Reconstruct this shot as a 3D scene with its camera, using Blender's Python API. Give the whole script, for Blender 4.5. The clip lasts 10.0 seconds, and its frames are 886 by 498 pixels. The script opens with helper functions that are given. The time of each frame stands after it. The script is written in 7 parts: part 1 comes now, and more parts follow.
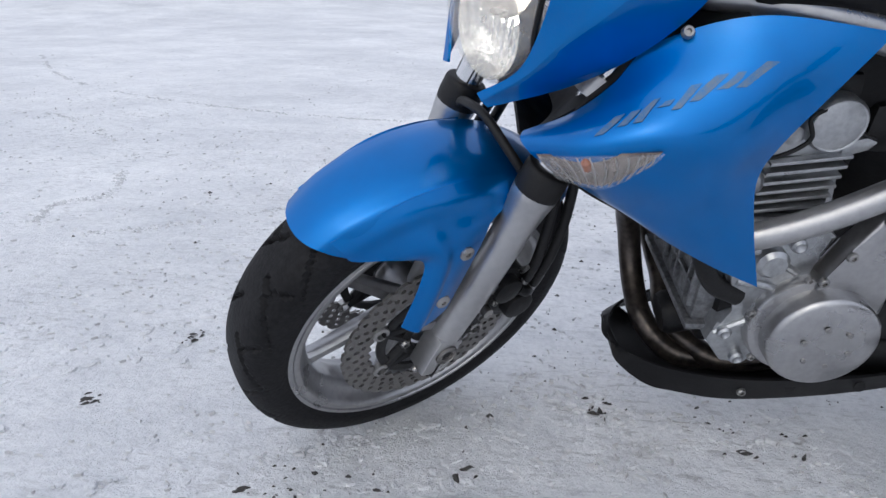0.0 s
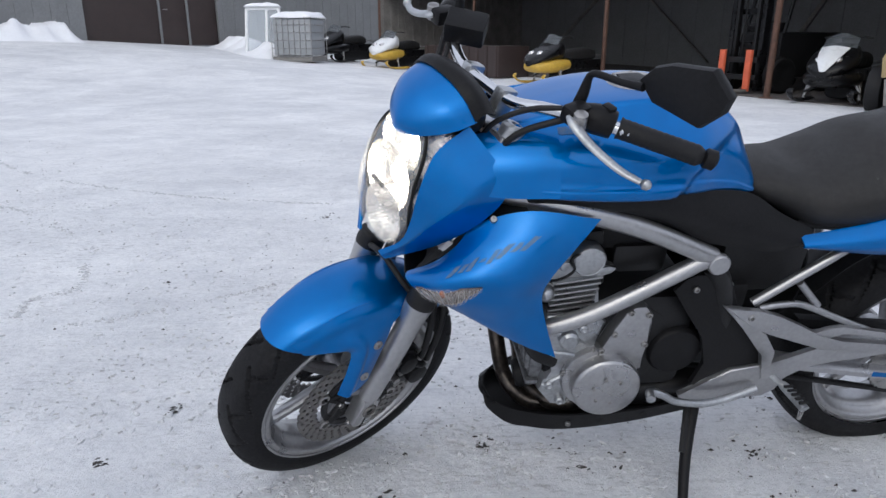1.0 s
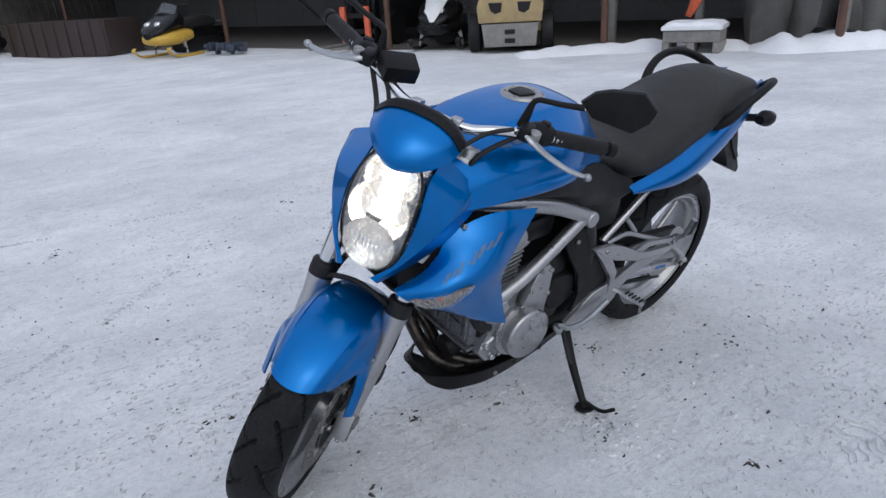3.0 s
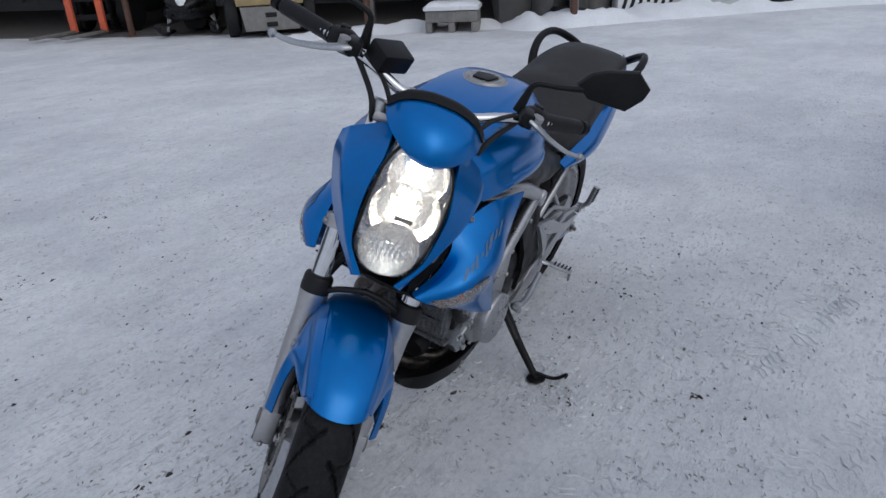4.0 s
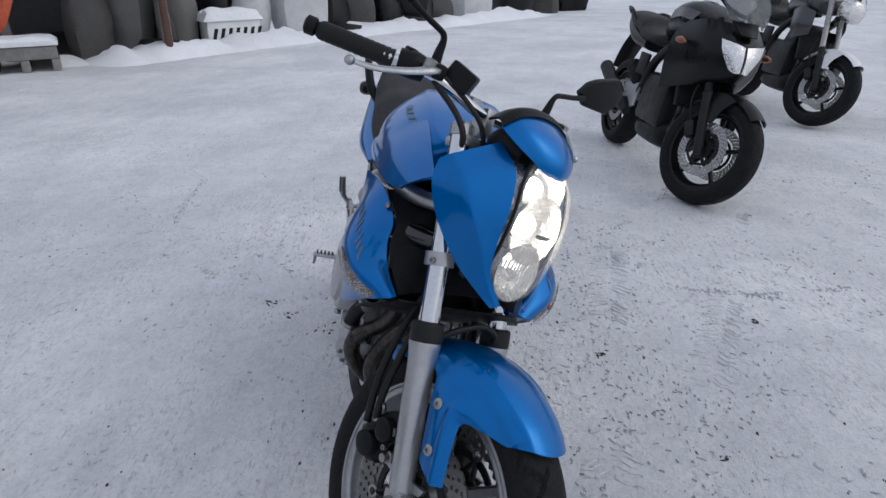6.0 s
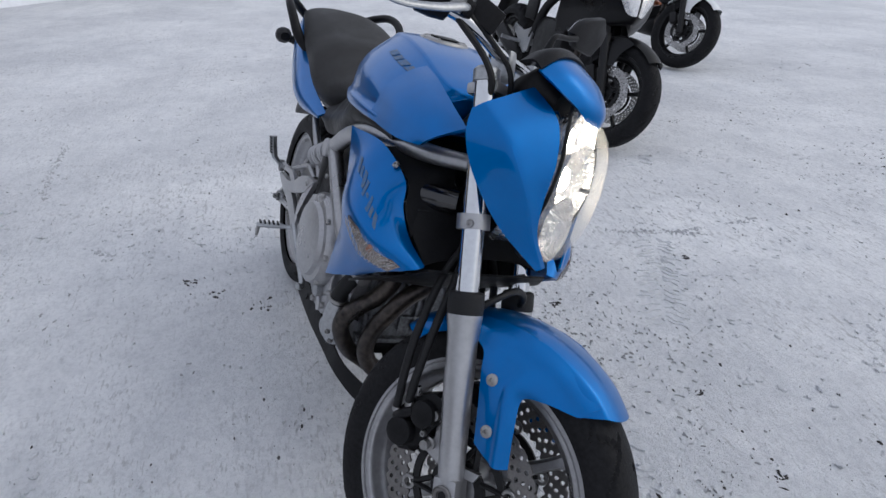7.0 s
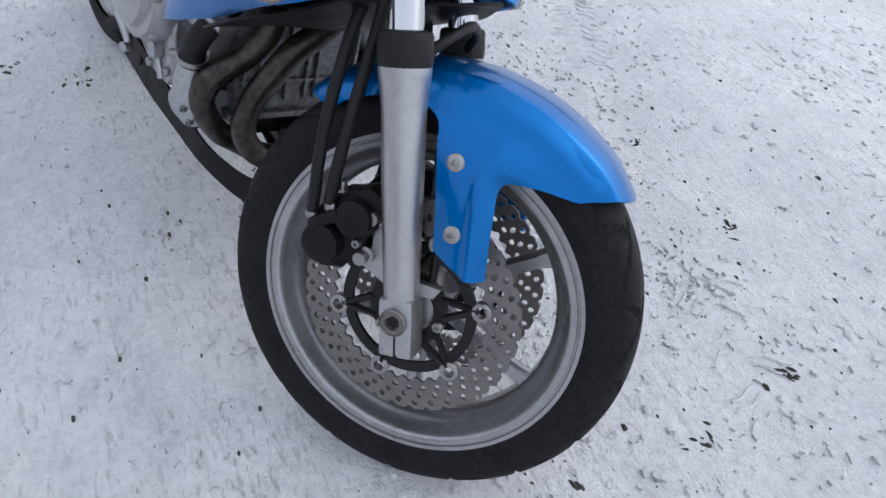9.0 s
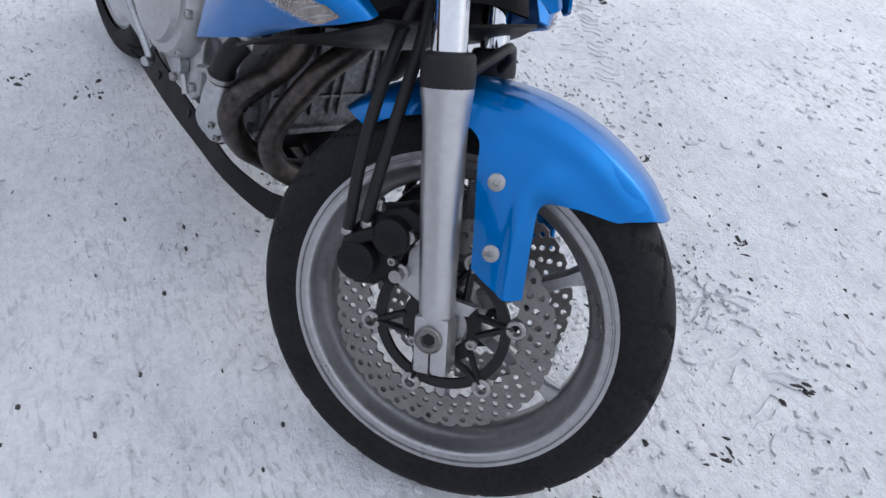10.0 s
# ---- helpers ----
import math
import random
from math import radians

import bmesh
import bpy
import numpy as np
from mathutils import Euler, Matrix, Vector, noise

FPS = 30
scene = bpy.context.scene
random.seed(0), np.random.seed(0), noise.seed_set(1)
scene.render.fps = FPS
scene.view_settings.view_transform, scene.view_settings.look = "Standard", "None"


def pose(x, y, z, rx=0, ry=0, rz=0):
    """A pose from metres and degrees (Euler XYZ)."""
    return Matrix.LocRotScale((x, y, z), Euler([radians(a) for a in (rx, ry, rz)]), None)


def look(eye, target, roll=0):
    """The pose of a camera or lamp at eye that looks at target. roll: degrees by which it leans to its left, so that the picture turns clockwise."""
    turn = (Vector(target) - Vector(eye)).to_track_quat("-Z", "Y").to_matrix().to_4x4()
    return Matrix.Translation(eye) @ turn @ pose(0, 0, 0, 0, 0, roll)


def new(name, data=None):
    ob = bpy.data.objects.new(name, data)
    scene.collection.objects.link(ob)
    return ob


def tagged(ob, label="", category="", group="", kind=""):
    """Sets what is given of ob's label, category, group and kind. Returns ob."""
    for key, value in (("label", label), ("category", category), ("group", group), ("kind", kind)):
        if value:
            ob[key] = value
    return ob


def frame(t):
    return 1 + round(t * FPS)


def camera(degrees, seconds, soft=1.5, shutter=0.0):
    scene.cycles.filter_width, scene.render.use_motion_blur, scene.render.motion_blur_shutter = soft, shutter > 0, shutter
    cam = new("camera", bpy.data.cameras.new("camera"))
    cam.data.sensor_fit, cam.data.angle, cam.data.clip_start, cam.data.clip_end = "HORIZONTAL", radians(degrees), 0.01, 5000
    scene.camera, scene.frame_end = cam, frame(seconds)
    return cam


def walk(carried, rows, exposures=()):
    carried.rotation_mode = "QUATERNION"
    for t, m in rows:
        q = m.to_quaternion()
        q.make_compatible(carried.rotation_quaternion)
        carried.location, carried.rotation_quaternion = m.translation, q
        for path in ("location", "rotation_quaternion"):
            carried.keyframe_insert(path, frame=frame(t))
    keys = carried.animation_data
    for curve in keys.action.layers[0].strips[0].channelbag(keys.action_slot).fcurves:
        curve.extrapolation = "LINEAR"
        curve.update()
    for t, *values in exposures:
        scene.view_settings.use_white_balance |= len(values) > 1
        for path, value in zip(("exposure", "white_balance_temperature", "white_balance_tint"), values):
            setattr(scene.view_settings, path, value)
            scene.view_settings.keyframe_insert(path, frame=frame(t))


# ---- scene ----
cam = camera(67.32, 10.0)
PATH = [
    (0, (0.427, 0.255, 0.764), (0.220, 2.096, 0.010), 0.61),
    (0.5, (0.469, 0.010, 0.923), (0.384, 1.912, 0.312), -0.87),
    (1, (0.514, -0.184, 1.033), (0.495, 1.722, 0.427), 0.07),
    (1.5, (0.486, -0.361, 1.120), (0.630, 1.526, 0.475), -0.04),
    (2, (0.300, -0.417, 1.134), (0.702, 1.399, 0.399), 0.54),
    (2.2, (0.230, -0.389, 1.157), (0.689, 1.419, 0.433), -1.21),
    (3.3, (-0.290, -0.060, 1.233), (0.841, 1.390, 0.446), -1.53),
    (3.5, (-0.366, 0.004, 1.241), (0.862, 1.357, 0.426), 0.13),
    (4, (-0.489, 0.251, 1.248), (0.958, 1.355, 0.418), -2.69),
    (4.5, (-0.638, 0.498, 1.259), (0.988, 1.346, 0.461), 0.05),
    (5, (-0.727, 0.734, 1.272), (1.028, 1.254, 0.465), 0.86),
    (5.2, (-0.759, 0.845, 1.263), (1.037, 1.237, 0.475), -0.03),
    (6.3, (-0.738, 1.301, 1.246), (1.087, 1.166, 0.440), -0.12),
    (6.5, (-0.703, 1.364, 1.238), (1.107, 1.151, 0.414), 0.26),
    (7, (-0.587, 1.494, 1.213), (1.141, 1.067, 0.301), 0.66),
    (7.5, (-0.499, 1.577, 1.188), (1.076, 0.880, 0.170), 3.04),
    (8, (-0.404, 1.565, 1.116), (0.993, 0.806, -0.097), 4.63),
    (8.5, (-0.298, 1.517, 1.033), (0.940, 0.792, -0.361), 5.56),
    (9, (-0.257, 1.500, 1.005), (0.919, 0.815, -0.460), 5.51),
    (9.5, (-0.247, 1.504, 1.005), (0.925, 0.834, -0.471), 5.18),
    (10, (-0.228, 1.553, 1.012), (0.953, 0.827, -0.429), 6.73),
]
walk(cam, [(t, look(eye, target, roll)) for t, eye, target, roll in PATH],
     exposures=[(t, e - 0.16, 5480 if 3 < t < 6 else 5620, 3) for t, e in ((0, 0.15), (0.5, 0.06), (1.0, 0.04), (2.0, 0.05), (3.3, -0.27), (4.0, -0.56), (5.0, -0.61), (6.5, -0.33), (7.0, -0.30), (7.5, -0.18), (8.3, -0.02), (9.0, 0.21), (10.0, 0.28))])

# ---- sky, sun, exposure ----
world = bpy.data.worlds.new("overcast_sky")
scene.world = world
world.use_nodes = True
wn = world.node_tree
sky = wn.nodes.new("ShaderNodeTexSky")
sky.sky_type = "NISHITA"
sky.sun_disc = False
sky.sun_elevation = radians(40)
sky.sun_rotation = radians(195)
sky.air_density, sky.dust_density, sky.ozone_density = 1.0, 9.0, 1.0
wn.nodes["Background"].inputs["Strength"].default_value = 0.15
# a closed, even cloud layer over the sky
cloud = wn.nodes.new("ShaderNodeMixRGB")
cloud.inputs[0].default_value = 0.7
cloud.inputs[2].default_value = (8.2, 7.52, 7.80, 1)
wn.links.new(sky.outputs[0], cloud.inputs[1])
wn.links.new(cloud.outputs[0], wn.nodes["Background"].inputs["Color"])
sun = new("sun", bpy.data.lights.new("sun", "SUN"))
sun.data.energy, sun.data.angle, sun.data.color = 0.18, radians(90), (1.0, 0.97, 0.94)
sun.matrix_world = look((0, 0, 10), (3.1, 11.5, 0))


# ---- materials ----
def material(name, colour, rough=0.5, metal=0.0, vary=0.15, scale=8.0, bump=0.0, bump_scale=60.0, coat=0.0, second=None, spec=0.5, rough_vary=0.1):
    m = bpy.data.materials.new(name)
    m.use_nodes = True
    t = m.node_tree
    b = t.nodes["Principled BSDF"]
    co = t.nodes.new("ShaderNodeTexCoord")
    n1 = t.nodes.new("ShaderNodeTexNoise")
    n1.inputs["Scale"].default_value, n1.inputs["Detail"].default_value = scale, 6
    n2 = t.nodes.new("ShaderNodeTexNoise")
    n2.inputs["Scale"].default_value, n2.inputs["Detail"].default_value = scale * 9, 4
    for n in (n1, n2):
        t.links.new(co.outputs["Object"], n.inputs["Vector"])
    add = t.nodes.new("ShaderNodeMath")
    add.operation = "ADD"
    half = t.nodes.new("ShaderNodeMath")
    half.operation = "MULTIPLY"
    half.inputs[1].default_value = 0.5
    t.links.new(n1.outputs[0], add.inputs[0])
    t.links.new(n2.outputs[0], add.inputs[1])
    t.links.new(add.outputs[0], half.inputs[0])
    ramp = t.nodes.new("ShaderNodeValToRGB")
    ramp.color_ramp.elements[0].position, ramp.color_ramp.elements[1].position = 0.36, 0.64
    low = second or tuple(c * (1 - vary) for c in colour)
    high = tuple(min(1, c * (1 + vary)) for c in colour)
    ramp.color_ramp.elements[0].color, ramp.color_ramp.elements[1].color = (*low, 1), (*high, 1)
    t.links.new(half.outputs[0], ramp.inputs[0])
    t.links.new(ramp.outputs[0], b.inputs["Base Color"])
    mr = t.nodes.new("ShaderNodeMapRange")
    mr.inputs[1].default_value, mr.inputs[2].default_value = 0.3, 0.7
    mr.inputs[3].default_value, mr.inputs[4].default_value = max(0.02, rough - rough_vary), min(1, rough + rough_vary)
    t.links.new(n1.outputs[0], mr.inputs[0])
    t.links.new(mr.outputs[0], b.inputs["Roughness"])
    b.inputs["Metallic"].default_value = metal
    b.inputs["Specular IOR Level"].default_value = spec
    b.inputs["Coat Weight"].default_value = coat
    b.inputs["Coat Roughness"].default_value = 0.04
    if bump:
        n3 = t.nodes.new("ShaderNodeTexNoise")
        n3.inputs["Scale"].default_value, n3.inputs["Detail"].default_value = bump_scale, 5
        t.links.new(co.outputs["Object"], n3.inputs["Vector"])
        bp = t.nodes.new("ShaderNodeBump")
        bp.inputs["Strength"].default_value, bp.inputs["Distance"].default_value = bump, 0.004
        t.links.new(n3.outputs[0], bp.inputs["Height"])
        t.links.new(bp.outputs[0], b.inputs["Normal"])
    return m


def glow(name, colour, strength):
    m = bpy.data.materials.new(name)
    m.use_nodes = True
    b = m.node_tree.nodes["Principled BSDF"]
    b.inputs["Base Color"].default_value = (*colour, 1)
    b.inputs["Emission Color"].default_value = (*colour, 1)
    b.inputs["Emission Strength"].default_value = strength
    return m


def clear(name, colour=(1, 1, 1), rough=0.03, ior=1.45, alpha=0.18):
    """Thin clear plastic: mostly see-through, with a glossy face."""
    m = bpy.data.materials.new(name)
    m.use_nodes = True
    b = m.node_tree.nodes["Principled BSDF"]
    b.inputs["Base Color"].default_value = (*colour, 1)
    b.inputs["Roughness"].default_value = rough
    b.inputs["IOR"].default_value = ior
    b.inputs["Alpha"].default_value = alpha
    return m


BLUE = material("blue_metallic_paint", (0.0012, 0.132, 0.44), 0.34, 0.78, 0.06, 3.0, 0.02, 900, 0.55, spec=0.2, rough_vary=0.04)
DECAL = material("faded_gold_decal", (0.10, 0.115, 0.13), 0.45, 0.35, 0.5, 90, second=(0.012, 0.12, 0.33))
TYRE = material("tyre_rubber", (0.012, 0.012, 0.013), 0.62, 0, 0.35, 14, 0.25, 220, second=(0.006, 0.006, 0.007), spec=0.14)
RUBBER = material("black_rubber", (0.008, 0.008, 0.009), 0.55, 0, 0.3, 30, 0.15, 300, spec=0.3)
PLASTIC = material("black_plastic", (0.008, 0.008, 0.009), 0.45, 0, 0.3, 20, 0.08, 400, spec=0.17)
DARKMETAL = material("dark_engine_paint", (0.010, 0.010, 0.011), 0.45, 0.2, 0.3, 22, 0.1, 200, spec=0.35)
SEATCOVER = material("grey_black_seat_vinyl", (0.018, 0.017, 0.017), 0.6, 0, 0.3, 9, 0.35, 700, second=(0.010, 0.010, 0.010), spec=0.35)
wear_tree = SEATCOVER.node_tree
wear_noise = wear_tree.nodes.new("ShaderNodeTexNoise")
wear_noise.inputs["Scale"].default_value, wear_noise.inputs["Detail"].default_value, wear_noise.inputs["Roughness"].default_value = 26.0, 8, 0.75
wear_ramp = wear_tree.nodes.new("ShaderNodeValToRGB")
wear_ramp.color_ramp.elements[0].position, wear_ramp.color_ramp.elements[1].position = 0.66, 0.74
wear_mix = wear_tree.nodes.new("ShaderNodeMixRGB")
wear_mix.inputs[2].default_value = (0.10, 0.10, 0.10, 1)
wear_bsdf = wear_tree.nodes["Principled BSDF"]
wear_from = wear_bsdf.inputs["Base Color"].links[0].from_socket
wear_tree.links.new(wear_noise.outputs[0], wear_ramp.inputs[0])
wear_tree.links.new(wear_ramp.outputs[0], wear_mix.inputs[0])
wear_tree.links.new(wear_from, wear_mix.inputs[1])
wear_tree.links.new(wear_mix.outputs[0], wear_bsdf.inputs["Base Color"])
GLOSS = material("glossy_black_plastic", (0.006, 0.006, 0.007), 0.12, 0, 0.2, 10, 0.02, 300, 0.6, spec=0.5)
SILVER = material("silver_paint", (0.38, 0.38, 0.39), 0.34, 0.88, 0.10, 12, 0.04, 300, 0.2)
ALLOY = material("cast_alloy", (0.40, 0.41, 0.425), 0.36, 0.9, 0.18, 16, 0.10, 260)
CASTING = material("rough_grey_casting", (0.20, 0.205, 0.215), 0.5, 0.75, 0.35, 14, 0.25, 180, second=(0.09, 0.092, 0.098))
FORKMETAL = material("brushed_fork_alloy", (0.42, 0.42, 0.43), 0.36, 0.9, 0.08, 10, 0.04, 300)
WHEELMETAL = material("silver_wheel_paint", (0.36, 0.36, 0.37), 0.36, 0.9, 0.12, 10, 0.04, 300, 0.2)
CHROME = material("chrome", (0.62, 0.63, 0.65), 0.07, 1.0, 0.05, 10, rough_vary=0.03)
STEEL = material("brushed_steel", (0.33, 0.325, 0.32), 0.33, 0.9, 0.15, 30, 0.05, 400)
DISCSTEEL = material("worn_disc_steel", (0.19, 0.183, 0.178), 0.42, 0.8, 0.2, 30, 0.05, 400)
EXHAUST = material("heat_browned_steel", (0.062, 0.052, 0.045), 0.34, 0.75, 0.5, 9, 0.05, 200, second=(0.022, 0.021, 0.022))
REFLECTOR = material("lamp_reflector", (0.80, 0.79, 0.78), 0.22, 0.9, 0.08, 60, 0.9, 90)
LAMPLENS = clear("clear_lamp_cover", (0.80, 0.77, 0.72), 0.03, 1.45, 0.12)
SIGNALLENS = clear("clear_signal_lens", (0.6, 0.6, 0.62), 0.06, 1.45, 0.10)
SIGNALBACK = material("signal_bowl", (0.26, 0.24, 0.22), 0.25, 0.85, 0.35, 60, 0.9, 50, second=(0.14, 0.09, 0.06))
AMBER = material("amber_bulb", (0.24, 0.075, 0.028), 0.3, 0, 0.2, 40)
LIT = glow("lit_headlamp", (1.0, 0.83, 0.62), 40.0)
LIT_SMALL = glow("lower_bowl_fill", (1.0, 0.92, 0.80), 6.0)
MIRRORGLASS = material("mirror_glass", (0.85, 0.86, 0.88), 0.03, 1.0, 0.02, 5, rough_vary=0.01)


# ---- geometry helpers ----
def catmull(pts, n):
    """n points along a smooth curve through pts."""
    p = np.asarray(pts, float)
    if len(p) == 2:
        return p[0] + np.linspace(0, 1, n)[:, None] * (p[1] - p[0])
    e = np.vstack([2 * p[0] - p[1], p, 2 * p[-1] - p[-2]])
    u = np.linspace(0, len(p) - 1, n)
    i = np.minimum(u.astype(int), len(p) - 2)
    f = (u - i)[:, None]
    a, b, c, d = e[i], e[i + 1], e[i + 2], e[i + 3]
    return 0.5 * (2 * b + (c - a) * f + (2 * a - 5 * b + 4 * c - d) * f**2 + (3 * b - a - 3 * c + d) * f**3)


def grid_bm(g, closed_u=False, closed_v=False, bm=None):
    bm = bm or bmesh.new()
    nv, nu = g.shape[:2]
    v = [[bm.verts.new(g[j, i]) for i in range(nu)] for j in range(nv)]
    for j in range(nv if closed_v else nv - 1):
        for i in range(nu if closed_u else nu - 1):
            bm.faces.new((v[j][i], v[j][(i + 1) % nu], v[(j + 1) % nv][(i + 1) % nu], v[(j + 1) % nv][i]))
    return bm, v


def skin(rows, nu=16, nv=16, thick=0.003, bm=None):
    """A smooth panel through rows of control points, with thickness."""
    r = np.array([catmull(row, nu) for row in rows])
    g = np.stack([catmull(r[:, i], nv) for i in range(nu)], 1)
    du, dv = np.gradient(g, axis=1), np.gradient(g, axis=0)
    n = np.cross(du, dv)
    n /= np.linalg.norm(n, axis=2, keepdims=True) + 1e-9
    bm, a = grid_bm(g + n * thick / 2, bm=bm)
    bm, b = grid_bm(g - n * thick / 2, bm=bm)
    m, k = len(a), len(a[0])
    edge = [(0, i) for i in range(k)] + [(j, k - 1) for j in range(1, m)] + [(m - 1, i) for i in range(k - 2, -1, -1)] + [(j, 0) for j in range(m - 2, 0, -1)]
    for (j, i), (q, w) in zip(edge, edge[1:] + edge[:1]):
        bm.faces.new((a[j][i], a[q][w], b[q][w], b[j][i]))
    return bm


def facet(rows, nu=30, per=9, thick=0.004, soft=2):
    """A panel of flat facets that meet in slightly rounded creases along the rows."""
    r = np.array([catmull(row, nu) for row in rows])
    q = np.linspace(0, len(rows) - 1, per * (len(rows) - 1) + 1)
    g = np.stack([np.stack([np.interp(q, range(len(rows)), r[:, i, k]) for k in range(3)], 1) for i in range(nu)], 1)
    for _ in range(soft):
        g[1:-1] = (g[:-2] + 2 * g[1:-1] + g[2:]) / 4
    n = np.cross(np.gradient(g, axis=1), np.gradient(g, axis=0))
    n /= np.linalg.norm(n, axis=2, keepdims=True) + 1e-9
    bm, a = grid_bm(g + n * thick / 2)
    bm, b = grid_bm(g - n * thick / 2, bm=bm)
    m, k = len(a), len(a[0])
    edge = [(0, i) for i in range(k)] + [(j, k - 1) for j in range(1, m)] + [(m - 1, i) for i in range(k - 2, -1, -1)] + [(j, 0) for j in range(m - 2, 0, -1)]
    for (j, i), (p, w) in zip(edge, edge[1:] + edge[:1]):
        bm.faces.new((a[j][i], a[p][w], b[p][w], b[j][i]))
    return bm


def on_skin(rows, u, v, lift, side=1):
    """A point on the panel through rows, at fractions u along and v across, lifted off it."""
    def at(a, b):
        col = [catmull(r, 101)[int(round(100 * min(1, max(0, a))))] for r in rows]
        return catmull(col, 101)[int(round(100 * min(1, max(0, b))))]

    p = at(u, v)
    n = np.cross(at(u + 0.03, v) - at(u - 0.03, v), at(u, v + 0.03) - at(u, v - 0.03))
    n = n / np.linalg.norm(n)
    if n[1] * side < 0:
        n = -n
    return tuple(p + n * abs(lift))


def tube(path, r, seg=10, n=0, bm=None, flat=1.0):
    """A round bar along a smooth path; r: one radius or one for each path point."""
    n = n or (2 if len(path) == 2 else 6 * (len(path) - 1) + 1)
    p = catmull(path, n)
    rr = np.interp(np.linspace(0, 1, n), np.linspace(0, 1, len(path)), r if np.ndim(r) else [r] * len(path))
    t = np.gradient(p, axis=0)
    t /= np.linalg.norm(t, axis=1, keepdims=True) + 1e-12
    up = np.cross(t[0], (0.13, 0.31, 0.94) if abs(t[0][2]) < 0.9 else (1, 0, 0))
    g = []
    for k in range(n):
        up = up - t[k] * (up @ t[k])
        up = up / np.linalg.norm(up)
        side = np.cross(t[k], up)
        a = np.linspace(0, 2 * np.pi, seg, endpoint=False)[:, None]
        g.append(p[k] + rr[k] * (np.cos(a) * up + flat * np.sin(a) * side))
    bm, v = grid_bm(np.array(g), closed_u=True, bm=bm)
    bm.faces.new(v[0][::-1])
    bm.faces.new(v[-1])
    return bm


def frame_of(axis):
    a = Vector(axis).normalized()
    return a.to_track_quat("Z", "Y").to_matrix()


def lathe(profile, centre=(0, 0, 0), axis=(0, 1, 0), seg=48, bm=None, closed=False, caps=True):
    """profile: (radius, height along the axis) pairs."""
    q = frame_of(axis)
    a = np.linspace(0, 2 * np.pi, seg, endpoint=False)
    g = np.array([[np.array(q @ Vector((r * math.cos(t), r * math.sin(t), h))) + np.array(centre) for t in a] for r, h in profile])
    bm, v = grid_bm(g, closed_u=True, closed_v=closed, bm=bm)
    if not closed and caps:
        bm.faces.new(v[0][::-1])
        bm.faces.new(v[-1])
    return bm


def box(c, size, bevel=0.004, turn=None, bm=None):
    bm = bm or bmesh.new()
    m = Matrix.Translation(c) @ (turn or Matrix.Identity(4)) @ Matrix.Diagonal((*size, 1))
    r = bmesh.ops.create_cube(bm, size=1, matrix=m)
    if bevel:
        es = list({e for v in r["verts"] for e in v.link_edges})
        bmesh.ops.bevel(bm, geom=es, offset=bevel, segments=2, affect="EDGES", profile=0.6)
    return bm


def slab(outline, y0, y1, bevel=0.003, bm=None):
    """A plate: an outline in (x, z), between y0 and y1."""
    bm = bm or bmesh.new()
    lo = [bm.verts.new((x, y0, z)) for x, z in outline]
    hi = [bm.verts.new((x, y1, z)) for x, z in outline]
    k = len(outline)
    fs = [bm.faces.new(lo), bm.faces.new(hi[::-1])]
    fs += [bm.faces.new((lo[i], hi[i], hi[(i + 1) % k], lo[(i + 1) % k])) for i in range(k)]
    if bevel:
        bmesh.ops.bevel(bm, geom=list(fs[0].edges) + list(fs[1].edges), offset=bevel, segments=2, affect="EDGES", profile=0.6)
    return bm


def rings(sections, seg=36, n=30, bm=None):
    """A closed body through cross-sections (x, half width, top, bottom, squareness)."""
    s = catmull([list(a) for a in sections], n)
    a = np.linspace(0, 2 * np.pi, seg, endpoint=False)
    g = []
    for x, w, top, bot, q in s:
        c, d = np.cos(a), np.sin(a)
        y = w * np.sign(c) * np.abs(c) ** q
        z = (top + bot) / 2 + (top - bot) / 2 * np.sign(d) * np.abs(d) ** q
        g.append(np.stack([np.full(seg, x), y, z], 1))
    bm, v = grid_bm(np.array(g), closed_u=True, bm=bm)
    bm.faces.new(v[0][::-1])
    bm.faces.new(v[-1])
    return bm


def part(name, bm, mat, parent=None, label="", at=None, angle=40):
    bmesh.ops.recalc_face_normals(bm, faces=bm.faces)
    me = bpy.data.meshes.new(name)
    bm.to_mesh(me)
    bm.free()
    me.materials.append(mat)
    me.shade_smooth()
    me.set_sharp_from_angle(angle=radians(angle))
    ob = new(name, me)
    ob.parent = parent
    if at is not None:
        ob.matrix_basis = at
    if label:
        tagged(ob, label)
    return ob


def thing(name, m, label, category, group=""):
    ob = new(name)
    ob.empty_display_size = 0.1
    ob.matrix_basis = m
    return tagged(ob, label, category, group)



# ---- snow-covered yard ----
def smooth(a, b, v):
    t = max(0.0, min(1.0, (v - a) / (b - a)))
    return t * t * (3 - 2 * t)


def ground_z(x, y):
    """Height of the yard: level round the motorcycle, rising to the far corner."""
    d = math.hypot(x - 0.7, y - 1.1)
    z = 0.088 * max(0.0, 0.6 - x) * smooth(8, 19, y) * (1 - smooth(40, 90, d))
    z += 0.012 * smooth(1.6, 5, d) * noise.noise((x * 0.35, y * 0.35, 1.7)) + 0.03 * smooth(5, 12, d) * noise.noise((x * 0.15, y * 0.15, 5.1))
    return z


